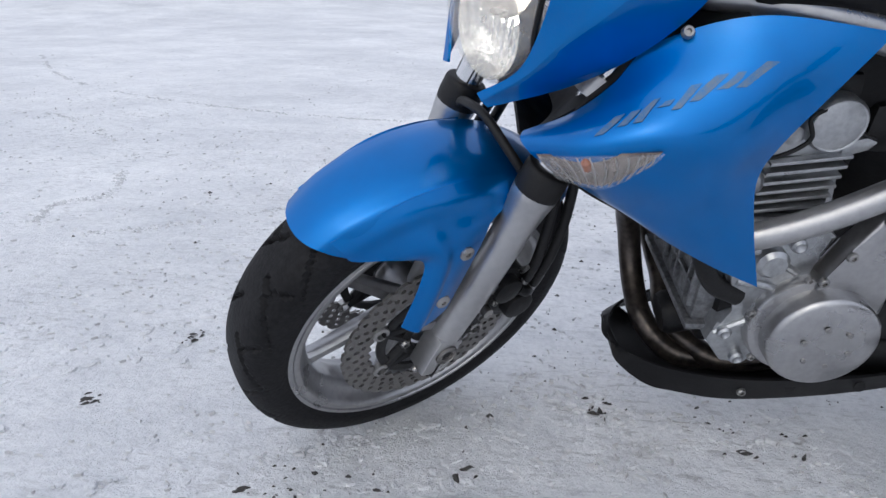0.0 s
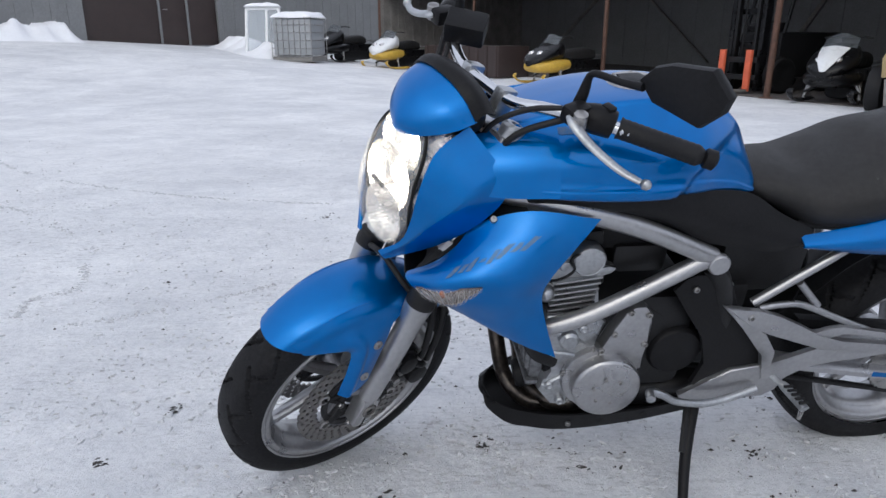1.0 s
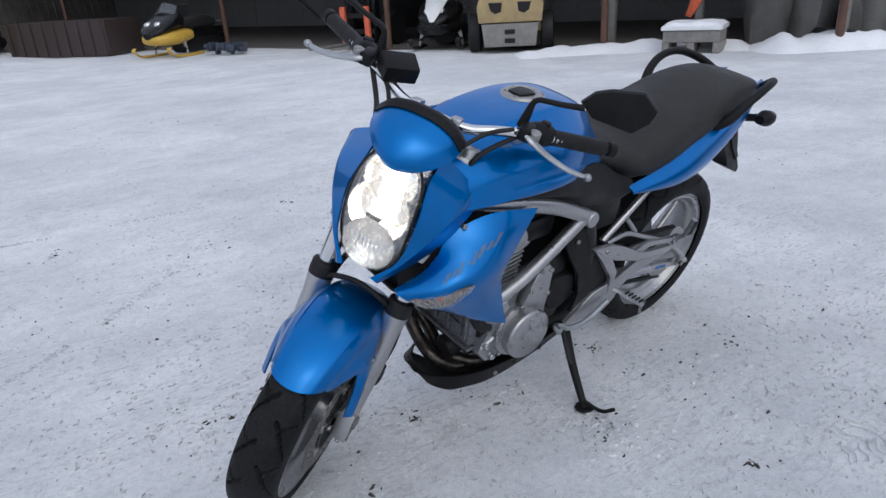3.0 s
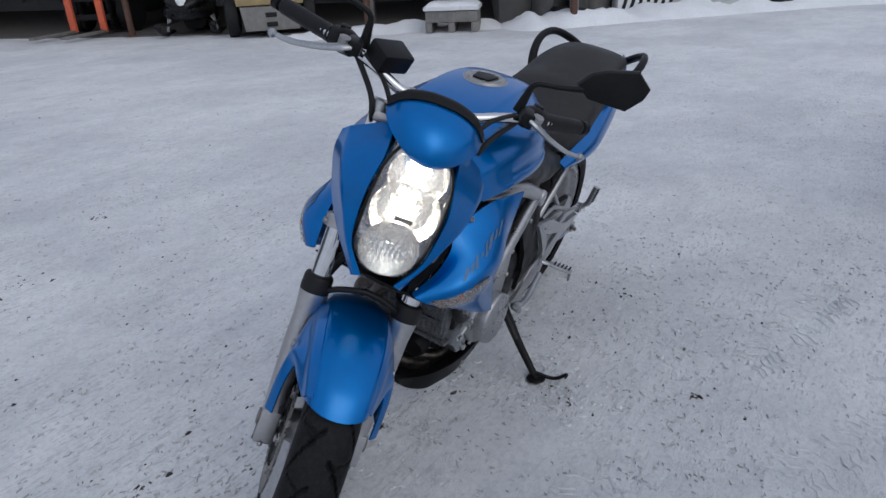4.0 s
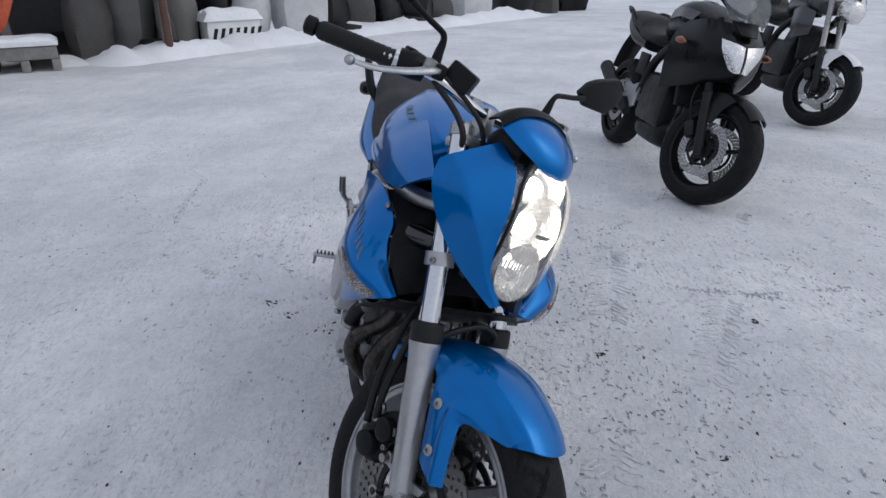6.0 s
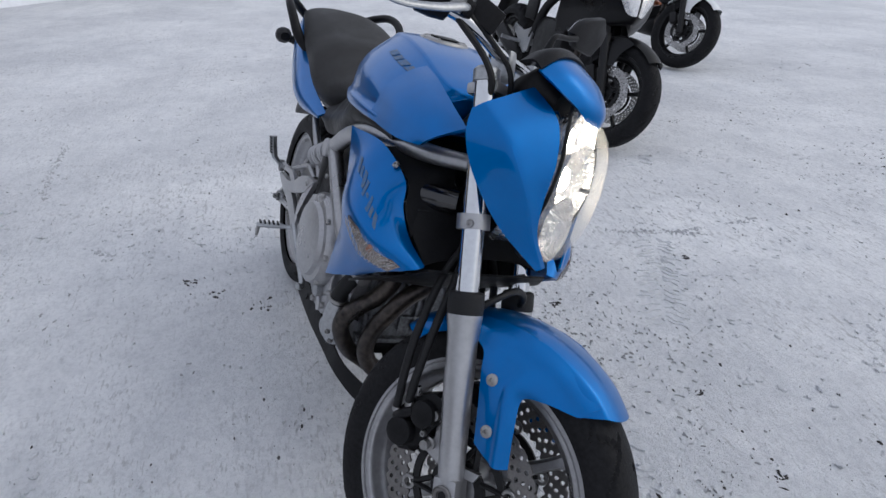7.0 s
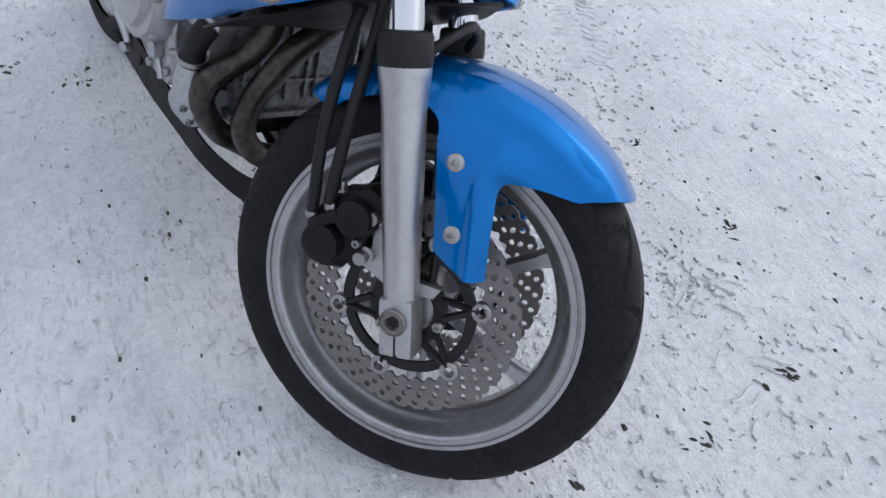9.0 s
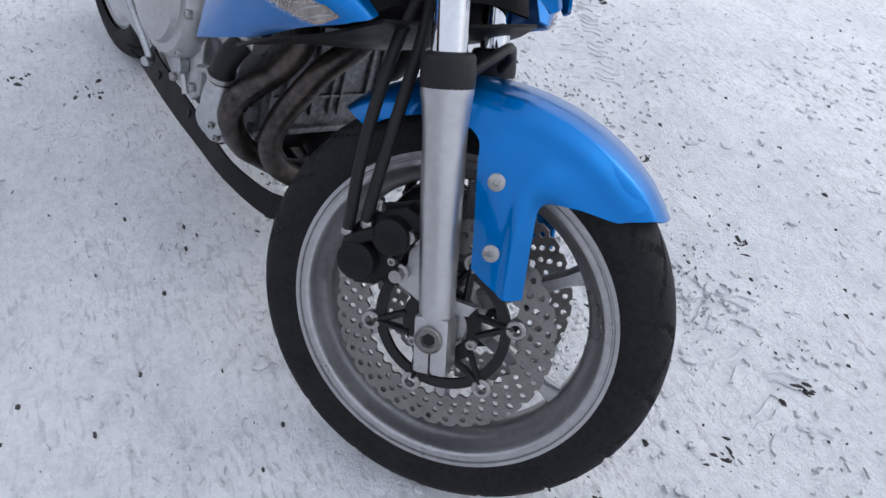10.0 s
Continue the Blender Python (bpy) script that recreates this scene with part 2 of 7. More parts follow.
def snow_material():
    m = bpy.data.materials.new("trodden_snow")
    m.use_nodes = True
    t = m.node_tree
    b = t.nodes["Principled BSDF"]
    co = t.nodes.new("ShaderNodeTexCoord")

    def tex(scale, detail=6, rough=0.6):
        n = t.nodes.new("ShaderNodeTexNoise")
        n.inputs["Scale"].default_value, n.inputs["Detail"].default_value, n.inputs["Roughness"].default_value = scale, detail, rough
        t.links.new(co.outputs["Object"], n.inputs["Vector"])
        return n

    def ramp(src, p0, p1, c0, c1):
        r = t.nodes.new("ShaderNodeValToRGB")
        r.color_ramp.elements[0].position, r.color_ramp.elements[1].position = p0, p1
        r.color_ramp.elements[0].color, r.color_ramp.elements[1].color = (*c0, 1), (*c1, 1)
        t.links.new(src, r.inputs[0])
        return r

    def stretched(sx, sy, turn, detail=3, rough=0.6):
        mp = t.nodes.new("ShaderNodeMapping")
        mp.inputs["Rotation"].default_value = (0, 0, radians(turn))
        mp.inputs["Scale"].default_value = (sx, sy, 1)
        t.links.new(co.outputs["Object"], mp.inputs["Vector"])
        n = t.nodes.new("ShaderNodeTexNoise")
        n.inputs["Scale"].default_value, n.inputs["Detail"].default_value, n.inputs["Roughness"].default_value = 1.0, detail, rough
        t.links.new(mp.outputs[0], n.inputs["Vector"])
        return n

    def times(a, b, k=1.0):
        q = t.nodes.new("ShaderNodeMath")
        q.operation = "MULTIPLY"
        t.links.new(a, q.inputs[0])
        t.links.new(b, q.inputs[1])
        q2 = t.nodes.new("ShaderNodeMath")
        q2.operation = "MULTIPLY"
        t.links.new(q.outputs[0], q2.inputs[0])
        q2.inputs[1].default_value = k
        return q2.outputs[0]

    big, mid, fine = tex(0.9), tex(6.0), tex(160.0, 3)
    base = ramp(big.outputs[0], 0.35, 0.65, (0.78, 0.785, 0.80), (0.88, 0.885, 0.895))
    mix = base
    for src, lo, hi, col, amount in ((mid, 0.36, 0.58, (0.76, 0.77, 0.79), 0.26), (tex(15.0, 9, 0.7), 0.36, 0.56, (0.70, 0.71, 0.73), 0.30), (tex(60.0, 6, 0.75), 0.34, 0.54, (0.58, 0.59, 0.61), 0.30), (tex(2.3, 8, 0.65), 0.34, 0.54, (0.78, 0.79, 0.81), 0.34), (stretched(1.6, 4.5, 28, 8, 0.68), 0.34, 0.50, (0.78, 0.79, 0.81), 0.36), (tex(0.45, 4, 0.55), 0.40, 0.58, (0.80, 0.81, 0.83), 0.5)):
        rr = ramp(src.outputs[0], lo, hi, col, (1, 1, 1))
        mm = t.nodes.new("ShaderNodeMixRGB")
        mm.blend_type = "MULTIPLY"
        mm.inputs[0].default_value = amount
        t.links.new(mix.outputs[0], mm.inputs[1])
        t.links.new(rr.outputs[0], mm.inputs[2])
        mix = mm
    # grit and thin dark scuffs show in patches where the snow is trodden
    zone = ramp(tex(1.5, 6, 0.65).outputs[0], 0.47, 0.62, (0, 0, 0), (1, 1, 1))
    zone2 = ramp(tex(0.8, 6, 0.7).outputs[0], 0.46, 0.58, (0, 0, 0), (1, 1, 1))
    zone3 = ramp(tex(3.7, 4, 0.6).outputs[0], 0.45, 0.60, (0.15, 0.15, 0.15), (1, 1, 1))
    spots = ramp(tex(95.0, 5, 0.7).outputs[0], 0.59, 0.66, (0, 0, 0), (1, 1, 1))
    scuff = ramp(stretched(16, 60, 24, 2, 0.6).outputs[0], 0.57, 0.64, (0, 0, 0), (1, 1, 1))
    scuff2 = ramp(stretched(24, 90, -12, 2, 0.6).outputs[0], 0.57, 0.64, (0, 0, 0), (1, 1, 1))
    for m1, z1, k, col in ((spots, zone, 0.32, (0.20, 0.195, 0.19)), (scuff, zone2, 0.50, (0.36, 0.36, 0.37)), (scuff2, zone3, 0.48, (0.34, 0.34, 0.345))):
        mm = t.nodes.new("ShaderNodeMixRGB")
        mm.inputs[2].default_value = (*col, 1)
        t.links.new(times(m1.outputs[0], z1.outputs[0], k), mm.inputs[0])
        t.links.new(mix.outputs[0], mm.inputs[1])
        mix = mm
    t.links.new(mix.outputs[0], b.inputs["Base Color"])
    b.inputs["Roughness"].default_value = 0.62
    b.inputs["Specular IOR Level"].default_value = 0.3
    b1 = t.nodes.new("ShaderNodeBump")
    b1.inputs["Strength"].default_value, b1.inputs["Distance"].default_value = 0.5, 0.012
    t.links.new(mid.outputs[0], b1.inputs["Height"])
    b2 = t.nodes.new("ShaderNodeBump")
    b2.inputs["Strength"].default_value, b2.inputs["Distance"].default_value = 0.8, 0.012
    t.links.new(tex(28.0, 8, 0.75).outputs[0], b2.inputs["Height"])
    t.links.new(b1.outputs[0], b2.inputs["Normal"])
    b3 = t.nodes.new("ShaderNodeBump")
    b3.inputs["Strength"].default_value, b3.inputs["Distance"].default_value = 0.8, 0.005
    t.links.new(fine.outputs[0], b3.inputs["Height"])
    t.links.new(b2.outputs[0], b3.inputs["Normal"])
    t.links.new(b3.outputs[0], b.inputs["Normal"])
    return m


SNOW = snow_material()


def yard():
    radii = [0.0]
    r = 0.04
    while r < 3000:
        radii.append(r)
        r += 0.022 + r * 0.018 if r < 6 else r * 0.06
    seg = 260
    v, f = [], []
    for i, r in enumerate(radii):
        for j in range(seg):
            a = 2 * math.pi * j / seg
            x, y = 0.7 + r * math.cos(a), 1.1 + r * math.sin(a)
            z = ground_z(x, y)
            if r < 8:
                z += 0.0035 * noise.noise((x * 7, y * 7, 0.3)) + 0.0022 * noise.noise((x * 19, y * 19, 2.3)) - 0.003
            v.append((x, y, z))
    for i in range(len(radii) - 1):
        for j in range(seg):
            k = (j + 1) % seg
            f.append((i * seg + j, i * seg + k, (i + 1) * seg + k, (i + 1) * seg + j))
    me = bpy.data.meshes.new("ground")
    me.from_pydata(v, [], f)
    me.materials.append(SNOW)
    me.shade_smooth()
    return tagged(new("ground", me), "trodden snow-covered yard with grit", "ground", kind="structure")


yard()


# ---- the blue motorcycle ----
BIKE = pose(1.637, 1.480, -0.010, 0, 0, 187.26) @ pose(0, 0, 0, -14.22)
RAKE = 24.5
STEER_FOOT, STEER_AXIS = Vector((1.507, 0, 0)), Vector((-math.sin(radians(RAKE)), 0, math.cos(radians(RAKE))))
STEER = Matrix.Translation(STEER_FOOT) @ Matrix.Rotation(radians(32.74), 4, STEER_AXIS) @ Matrix.Translation(-STEER_FOOT)
bike = thing("motorcycle", BIKE, "blue metallic naked motorcycle leaning on its side stand, headlamp lit", "motorcycle")


def tyre_bm(radius, width, inner, centre, grooves=17, seg=374, k=44):
    """A tyre about the y axis, with curved tread grooves cut in."""
    g = []
    for j in range(k):
        s = -1 + 2 * j / (k - 1)
        a = s * 1.75
        y = width / 2 * math.sin(max(-1.5708, min(1.5708, a))) if abs(a) < 1.5708 else width / 2 * math.copysign(1 - (abs(a) - 1.5708) * 0.55, a)
        crown = radius - (radius - inner) * (abs(s) ** 2.6) * 0.96
        ring = []
        for i in range(seg):
            th = 2 * math.pi * i / seg
            r = crown
            u = abs(s)
            ph = (th * grooves / (2 * math.pi) + 1.5 * u**1.4 + (0.5 if s > 0 else 0)) % 1
            if 0.08 < u < 0.76 and abs(ph - 0.5) < 0.060 * (1 - (u - 0.08) * 0.8):
                r -= 0.0085
            ph2 = (th * grooves / (2 * math.pi) - 0.7 * u + (0.5 if s > 0 else 0)) % 1
            if 0.30 < u < 0.62 and abs(ph2 - 0.12) < 0.05:
                r -= 0.0055
            ring.append((centre[0] + r * math.cos(th), centre[1] + y, centre[2] + r * math.sin(th)))
        g.append(ring)
    return grid_bm(np.array(g), closed_u=True)[0]


def rim_bm(radius, width, centre):
    w = width / 2
    half = [(radius - 0.030, 0), (radius - 0.024, w * 0.45), (radius - 0.012, w - 0.014), (radius + 0.001, w - 0.008), (radius + 0.001, w), (radius - 0.006, w), (radius - 0.0075, w - 0.003), (radius - 0.0095, w - 0.003), (radius - 0.0105, w - 0.001),
            (radius - 0.018, w - 0.001), (radius - 0.0205, w - 0.003), (radius - 0.0235, w - 0.010), (radius - 0.028, w - 0.020), (radius - 0.034, w - 0.026),
            (radius - 0.039, w - 0.030), (radius - 0.043, w * 0.25), (radius - 0.043, 0)]
    prof = half + [(r, -h) for r, h in half[-2:0:-1]]
    return lathe(prof, centre, (0, 1, 0), 96, closed=True)


def spoke_bm(r0, r1, turn, centre, w0=0.030, w1=0.020, d0=0.032, d1=0.022):
    g = []
    for f in np.linspace(0, 1, 7):
        r = r0 + (r1 - r0) * f
        w = (w0 + (w1 - w0) * min(1, f * 1.3) + 0.012 * max(0, f - 0.8) * 5) / 2
        d = (d0 + (d1 - d0) * f) / 2
        ring = []
        for a, b in ((1, 0.45), (0.6, 1), (-0.6, 1), (-1, 0.45), (-1, -0.45), (-0.6, -1), (0.6, -1), (1, -0.45)):
            ring.append((r, a * w, b * d))
        g.append(ring)
    bm, v = grid_bm(np.array(g), closed_u=True)
    bm.faces.new(v[0][::-1])
    bm.faces.new(v[-1])
    m = Matrix.Translation(centre) @ Matrix.Rotation(radians(-turn), 4, "Y") @ Matrix(((1, 0, 0, 0), (0, 0, 1, 0), (0, 1, 0, 0), (0, 0, 0, 1)))
    bm.transform(m)
    return bm


def disc_bm(r0, r1, y, centre, thick=0.0045, petals=36, seg=540, k=22):
    """A brake disc with a wavy edge and drilled holes."""
    keep = np.ones((k, seg), bool)
    for i in range(k):
        for j in range(seg):
            r = r0 + (r1 - r0) * (i + 0.5) / k
            th = (j + 0.5) / seg
            for row, rr in enumerate((0.24, 0.50, 0.76)):
                c = r0 + (r1 - r0) * rr
                u = (th * 36 + 0.33 * row) % 1 - 0.5
                if (r - c) ** 2 + (u * 2 * math.pi * c / 36) ** 2 < 0.0043**2:
                    keep[i, j] = False
    bm = bmesh.new()
    side = []
    for s in (-1, 1):
        rows = []
        for i in range(k + 1):
            ring = []
            for j in range(seg):
                th = 2 * math.pi * j / seg
                f = i / k
                wob = math.cos(th * petals)
                r = r0 + (r1 - r0) * f - 0.0055 * f**4 * max(0.0, -0.2 - wob) - (0.003 * (1 - f) ** 3 * wob)
                ring.append(bm.verts.new((centre[0] + r * math.cos(th), y + s * thick / 2, centre[2] + r * math.sin(th))))
            rows.append(ring)
        side.append(rows)
    for i in range(k):
        for j in range(seg):
            if not keep[i, j]:
                continue
            q = (j + 1) % seg
            a = [(i, j), (i + 1, j), (i + 1, q), (i, q)]
            bm.faces.new([side[0][u][v] for u, v in a])
            bm.faces.new([side[1][u][v] for u, v in a[::-1]])
            for (u, v), (w, x), gone in ((a[0], a[1], not keep[i, j - 1]), (a[1], a[2], i == k - 1 or not keep[i + 1, j]), (a[2], a[3], not keep[i, q]), (a[3], a[0], i == 0 or not keep[i - 1, j])):
                if gone:
                    bm.faces.new((side[0][u][v], side[0][w][x], side[1][w][x], side[1][u][v]))
    loose = [v for v in bm.verts if not v.link_faces]
    bmesh.ops.delete(bm, geom=loose, context="VERTS")
    return bm


def carrier(y, centre, parent, inner=0.036, outer=0.098, arms=6):
    c = part("disc_carrier", lathe([(inner, -0.004), (inner + 0.018, -0.004), (inner + 0.018, 0.004), (inner, 0.004)], (centre[0], y, centre[2]), (0, 1, 0), 40, closed=True), DARKMETAL, parent)
    part("carrier_ring", lathe([(outer - 0.018, -0.003), (outer - 0.004, -0.003), (outer - 0.004, 0.003), (outer - 0.018, 0.003)], (centre[0], y, centre[2]), (0, 1, 0), 60, closed=True), DARKMETAL, parent)
    for i in range(arms):
        for lean in (-16, 16):
            a, b = radians(30 + 360 / arms * i + lean), radians(30 + 360 / arms * i)
            part("carrier_arm", tube([(centre[0] + (inner + 0.014) * math.cos(a), y, centre[2] + (inner + 0.014) * math.sin(a)), (centre[0] + (outer - 0.004) * math.cos(b), y, centre[2] + (outer - 0.004) * math.sin(b))], 0.0085, 6, flat=0.6), DARKMETAL, parent)
    return c


def bolt_bm(c, axis, r=0.007, h=0.006, bm=None):
    a = Vector(axis).normalized()
    bm = lathe([(r, 0), (r, h * 0.6), (r * 0.8, h), (r * 0.45, h), (r * 0.4, h * 0.4)], c, a, 14, bm)
    return bm


def wheel(name, parent, at, centre, radius, width, rim_r, rim_w, spokes, turn, label):
    w = part(name, lathe([(0.02, -rim_w * 0.62), (0.032, -rim_w * 0.6), (0.04, -rim_w * 0.35), (0.040, rim_w * 0.35), (0.032, rim_w * 0.6), (0.02, rim_w * 0.62)], centre, (0, 1, 0), 32), WHEELMETAL, parent, label, at)
    part("tyre", tyre_bm(radius, width, rim_r - 0.004, centre), TYRE, w, "black rubber tyre with curved tread grooves", angle=30)
    part("rim", rim_bm(rim_r, rim_w, centre), WHEELMETAL, w)
    for i in range(spokes):
        part("spoke", spoke_bm(0.034, rim_r - 0.034, turn + 360 / spokes * i, centre), WHEELMETAL, w)
    return w


FA, RA = (1.398, 0, 0.306), (0.000, 0, 0.302)
front = wheel("front_wheel", bike, STEER, FA, 0.2925, 0.116, 0.228, 0.105, 6, 47, "silver six-spoke front wheel turned to the side")
for s in (-1, 1):
    y = 0.068 * s
    part("brake_disc", disc_bm(0.107, 0.152, y, FA, seg=756, k=28), DISCSTEEL, front, "drilled wavy-edged steel brake disc")
    carrier(y, FA, front)
    for i in range(6):
        a = radians(30 + 60 * i)
        c = (FA[0] + 0.101 * math.cos(a), y - 0.006 * s, FA[2] + 0.101 * math.sin(a))
        bm = lathe([(0.0135, 0.001), (0.0135, 0.0115), (0.012, 0.013), (0.008, 0.013), (0.0075, 0.006), (0.0075, 0.001)], c, (0, s, 0), 20, closed=True)
        part("disc_button", bm, STEEL, front)
        if i % 2 == 0:
            b = radians(60 * i)
            part("disc_bolt", bolt_bm((FA[0] + 0.047 * math.cos(b), y + 0.004 * s, FA[2] + 0.047 * math.sin(b)), (0, s, 0), 0.008), STEEL, front)
part("axle", lathe([(0.012, -0.099), (0.012, 0.099)], FA, (0, 1, 0), 20), STEEL, front)


def along(z, y, lift=0.0, out=0.0):
    """A point on a fork leg's centre line at height z."""
    return (1.400 - (z - 0.306) * 0.4250 + out, y, z + lift)


for s in (-1, 1):
    y = 0.101 * s
    leg = part("fork_leg", tube([along(0.300, y * 0.95), along(0.325, y * 0.96), along(0.37, y * 0.98), along(0.46, y), along(0.545, y), along(0.585, y), along(0.592, y)], [0.022, 0.0225, 0.0235, 0.0255, 0.0265, 0.031, 0.031], 24, 40), FORKMETAL, bike, "brushed alloy lower fork leg", STEER)
    part("axle_clamp", box(along(0.297, y * 0.97), (0.046, 0.042, 0.080), 0.006, Matrix.Rotation(radians(-23), 4, "Y")), FORKMETAL, leg)
    part("clamp_slit", box(along(0.272, y * 0.975), (0.0025, 0.0435, 0.036), 0.0005, Matrix.Rotation(radians(-23), 4, "Y")), RUBBER, leg)
    part("clamp_bolt", bolt_bm(along(0.270, y, 0, 0.024), (1, 0, -0.4), 0.006, 0.006), STEEL, leg)
    part("axle_cap", lathe([(0.0185, 0), (0.0185, 0.003), (0.0165, 0.005), (0.0155, 0.003), (0.010, 0.003), (0.0092, -0.006), (0.001, -0.006)], (FA[0], 0.1195 * s, FA[2]), (0, s, 0), 24), DISCSTEEL, leg)
    part("axle_socket", lathe([(0.0088, 0), (0.0088, 0.004), (0.001, 0.004)], (FA[0], 0.1160 * s, FA[2]), (0, s, 0), 6), RUBBER, leg)
    part("dust_seal", tube([along(0.590, y), along(0.600, y), along(0.622, y), along(0.626, y)], [0.031, 0.032, 0.031, 0.024], 24, 12), RUBBER, leg, "black rubber dust seal")
    part("fork_tube", tube([along(0.60, y), along(0.955, y)], 0.0205, 24), CHROME, bike, "chromed fork tube", STEER)
    part("lamp_bracket", lathe([(0.0215, -0.013), (0.029, -0.013), (0.029, 0.013), (0.0215, 0.013)], along(0.735, y), STEER_AXIS, 24, closed=True), SILVER, bike, "silver clamp ring", STEER)
    part("bracket_bolt", bolt_bm((along(0.735, y)[0] + 0.01, y + 0.026 * s, 0.735), (0.3, s, 0)), STEEL, bike, "", STEER)
    # caliper behind the leg
    cal = part("brake_caliper", slab([(1.236, 0.330), (1.248, 0.312), (1.275, 0.306), (1.300, 0.318), (1.304, 0.350), (1.318, 0.378), (1.330, 0.410), (1.322, 0.436), (1.296, 0.440), (1.268, 0.420), (1.246, 0.392), (1.234, 0.360)], 0.056 * s, 0.100 * s, 0.012), PLASTIC, bike, "black two-piston brake caliper with silver slide pins", STEER)
    for c, r in (((1.268, 0.345), 0.027), ((1.296, 0.398), 0.025)):
        part("piston_housing", lathe([(r, -0.004), (r, 0.012), (r * 0.93, 0.018), (r * 0.6, 0.021), (0.003, 0.021)], (c[0], 0.098 * s, c[1]), (0, s, 0), 28), PLASTIC, cal)
    part("pad_housing", box((1.300, 0.060 * s, 0.372), (0.056, 0.036, 0.110), 0.012, Matrix.Rotation(radians(-28), 4, "Y")), PLASTIC, cal)
    part("bridge", tube([(1.246, 0.104 * s, 0.362), (1.262, 0.112 * s, 0.378), (1.276, 0.110 * s, 0.392)], 0.009, 10), PLASTIC, cal)
    part("bleed_nipple", tube([(1.268, 0.102 * s, 0.420), (1.266, 0.110 * s, 0.436)], [0.0055, 0.0035], 8), STEEL, cal)
    part("pad_pin", bolt_bm((1.309, 0.098 * s, 0.366), (0, s, 0), 0.0065, 0.009), STEEL, cal)
    for k in (0, 1):
        part("banjo_bolt", lathe([(0.0095, 0), (0.0095, 0.005), (0.0065, 0.007), (0.003, 0.007)], (1.240 + 0.020 * k, 0.102 * s, 0.372 + 0.022 * k), (-0.4, s, 0.2), 6), STEEL, cal)
        part("hose_crimp", tube([(1.239 + 0.018 * k, 0.104 * s, 0.376 + 0.022 * k), (1.234 + 0.020 * k, 0.109 * s, 0.408 + 0.018 * k)], [0.0085, 0.0075], 10), DARKMETAL, cal)
    part("caliper_bracket", slab([(1.318, 0.425), (1.345, 0.400), (1.385, 0.350), (1.43, 0.365), (1.425, 0.345), (1.37, 0.325), (1.325, 0.335), (1.30, 0.345), (1.30, 0.36), (1.33, 0.358), (1.315, 0.395)], 0.083 * s - 0.005, 0.083 * s + 0.005, 0.002), SILVER, cal)
    for c in ((1.316, 0.408), (1.322, 0.352)):
        part("slide_pin", lathe([(0.012, 0), (0.013, 0.012), (0.0085, 0.013), (0.0085, 0.026), (0.005, 0.026)], (c[0], 0.084 * s, c[1]), (0, s, 0), 18), STEEL, cal)
    for k in (0, 1):
        part("brake_hose", tube([(1.236 + 0.020 * k, 0.107 * s, 0.398 + 0.018 * k), (1.226 + 0.026 * k, 0.110 * s, 0.445), (1.211 + 0.030 * k, 0.103 * s, 0.52), (1.195 + 0.026 * k, 0.075 * s, 0.62), (1.19, 0.03 * s, 0.70)], 0.0078, 12, 30), RUBBER, cal)
part("lower_yoke", box((1.190, 0, 0.792), (0.06, 0.165, 0.045), 0.012, Matrix.Rotation(radians(-24), 4, "Y")), DARKMETAL, bike, "", STEER)
part("top_yoke", box((1.125, 0, 0.945), (0.060, 0.225, 0.022), 0.008, Matrix.Rotation(radians(-24), 4, "Y")), SILVER, bike, "silver top yoke", STEER)
for s in (-1, 1):
    part("yoke_cap", lathe([(0.024, 0), (0.024, 0.02), (0.018, 0.026), (0.010, 0.026), (0.010, 0.018)], along(0.955, 0.101 * s), STEER_AXIS, 20), ALLOY, bike, "", STEER)
    part("bar_clamp", box((1.108, 0.048 * s, 0.992), (0.042, 0.026, 0.058), 0.008, Matrix.Rotation(radians(-20), 4, "Y")), ALLOY, bike, "silver handlebar clamp", STEER)

part("hose_guide", tube([(1.284, -0.086, 0.598), (1.299, -0.055, 0.630), (1.303, 0, 0.647), (1.299, 0.055, 0.630), (1.284, 0.086, 0.598)], 0.0065, 10, 30), RUBBER, bike, "", STEER)


# front mudguard: an arched shell over the tyre with side legs
def guard_at(f, s):
    """A point of the arched mudguard: f from front to rear, s from side to side."""
    th = radians(55 + 89.5 * f)
    ends = min(1, f / 0.10, (1 - f) / 0.10)
    w = 0.062 + 0.018 * math.sin(math.pi * f)
    tip = 0.15 * (s * s) * max(0, 1 - f / 0.30) * 0.9
    t2 = th + tip * 0.9 - 0.12 * (s * s) * max(0, (f - 0.8) / 0.2)
    r = 0.315 - 0.003 * (1 - f) - 0.040 * abs(s) ** 2.6 - 0.004 * max(0, 1 - ends) + 0.002 * math.exp(-((abs(s) - 0.62) / 0.10) ** 2)
    return (FA[0] + r * math.cos(t2), w * math.sin(s * 1.35) / math.sin(1.35), FA[2] + r * math.sin(t2))


def mudguard_bm():
    n, k = 44, 27
    return skin([[guard_at(j / (n - 1), -1 + 2 * i / (k - 1)) for i in range(k)] for j in range(n)], k * 2, n * 2, 0.004)


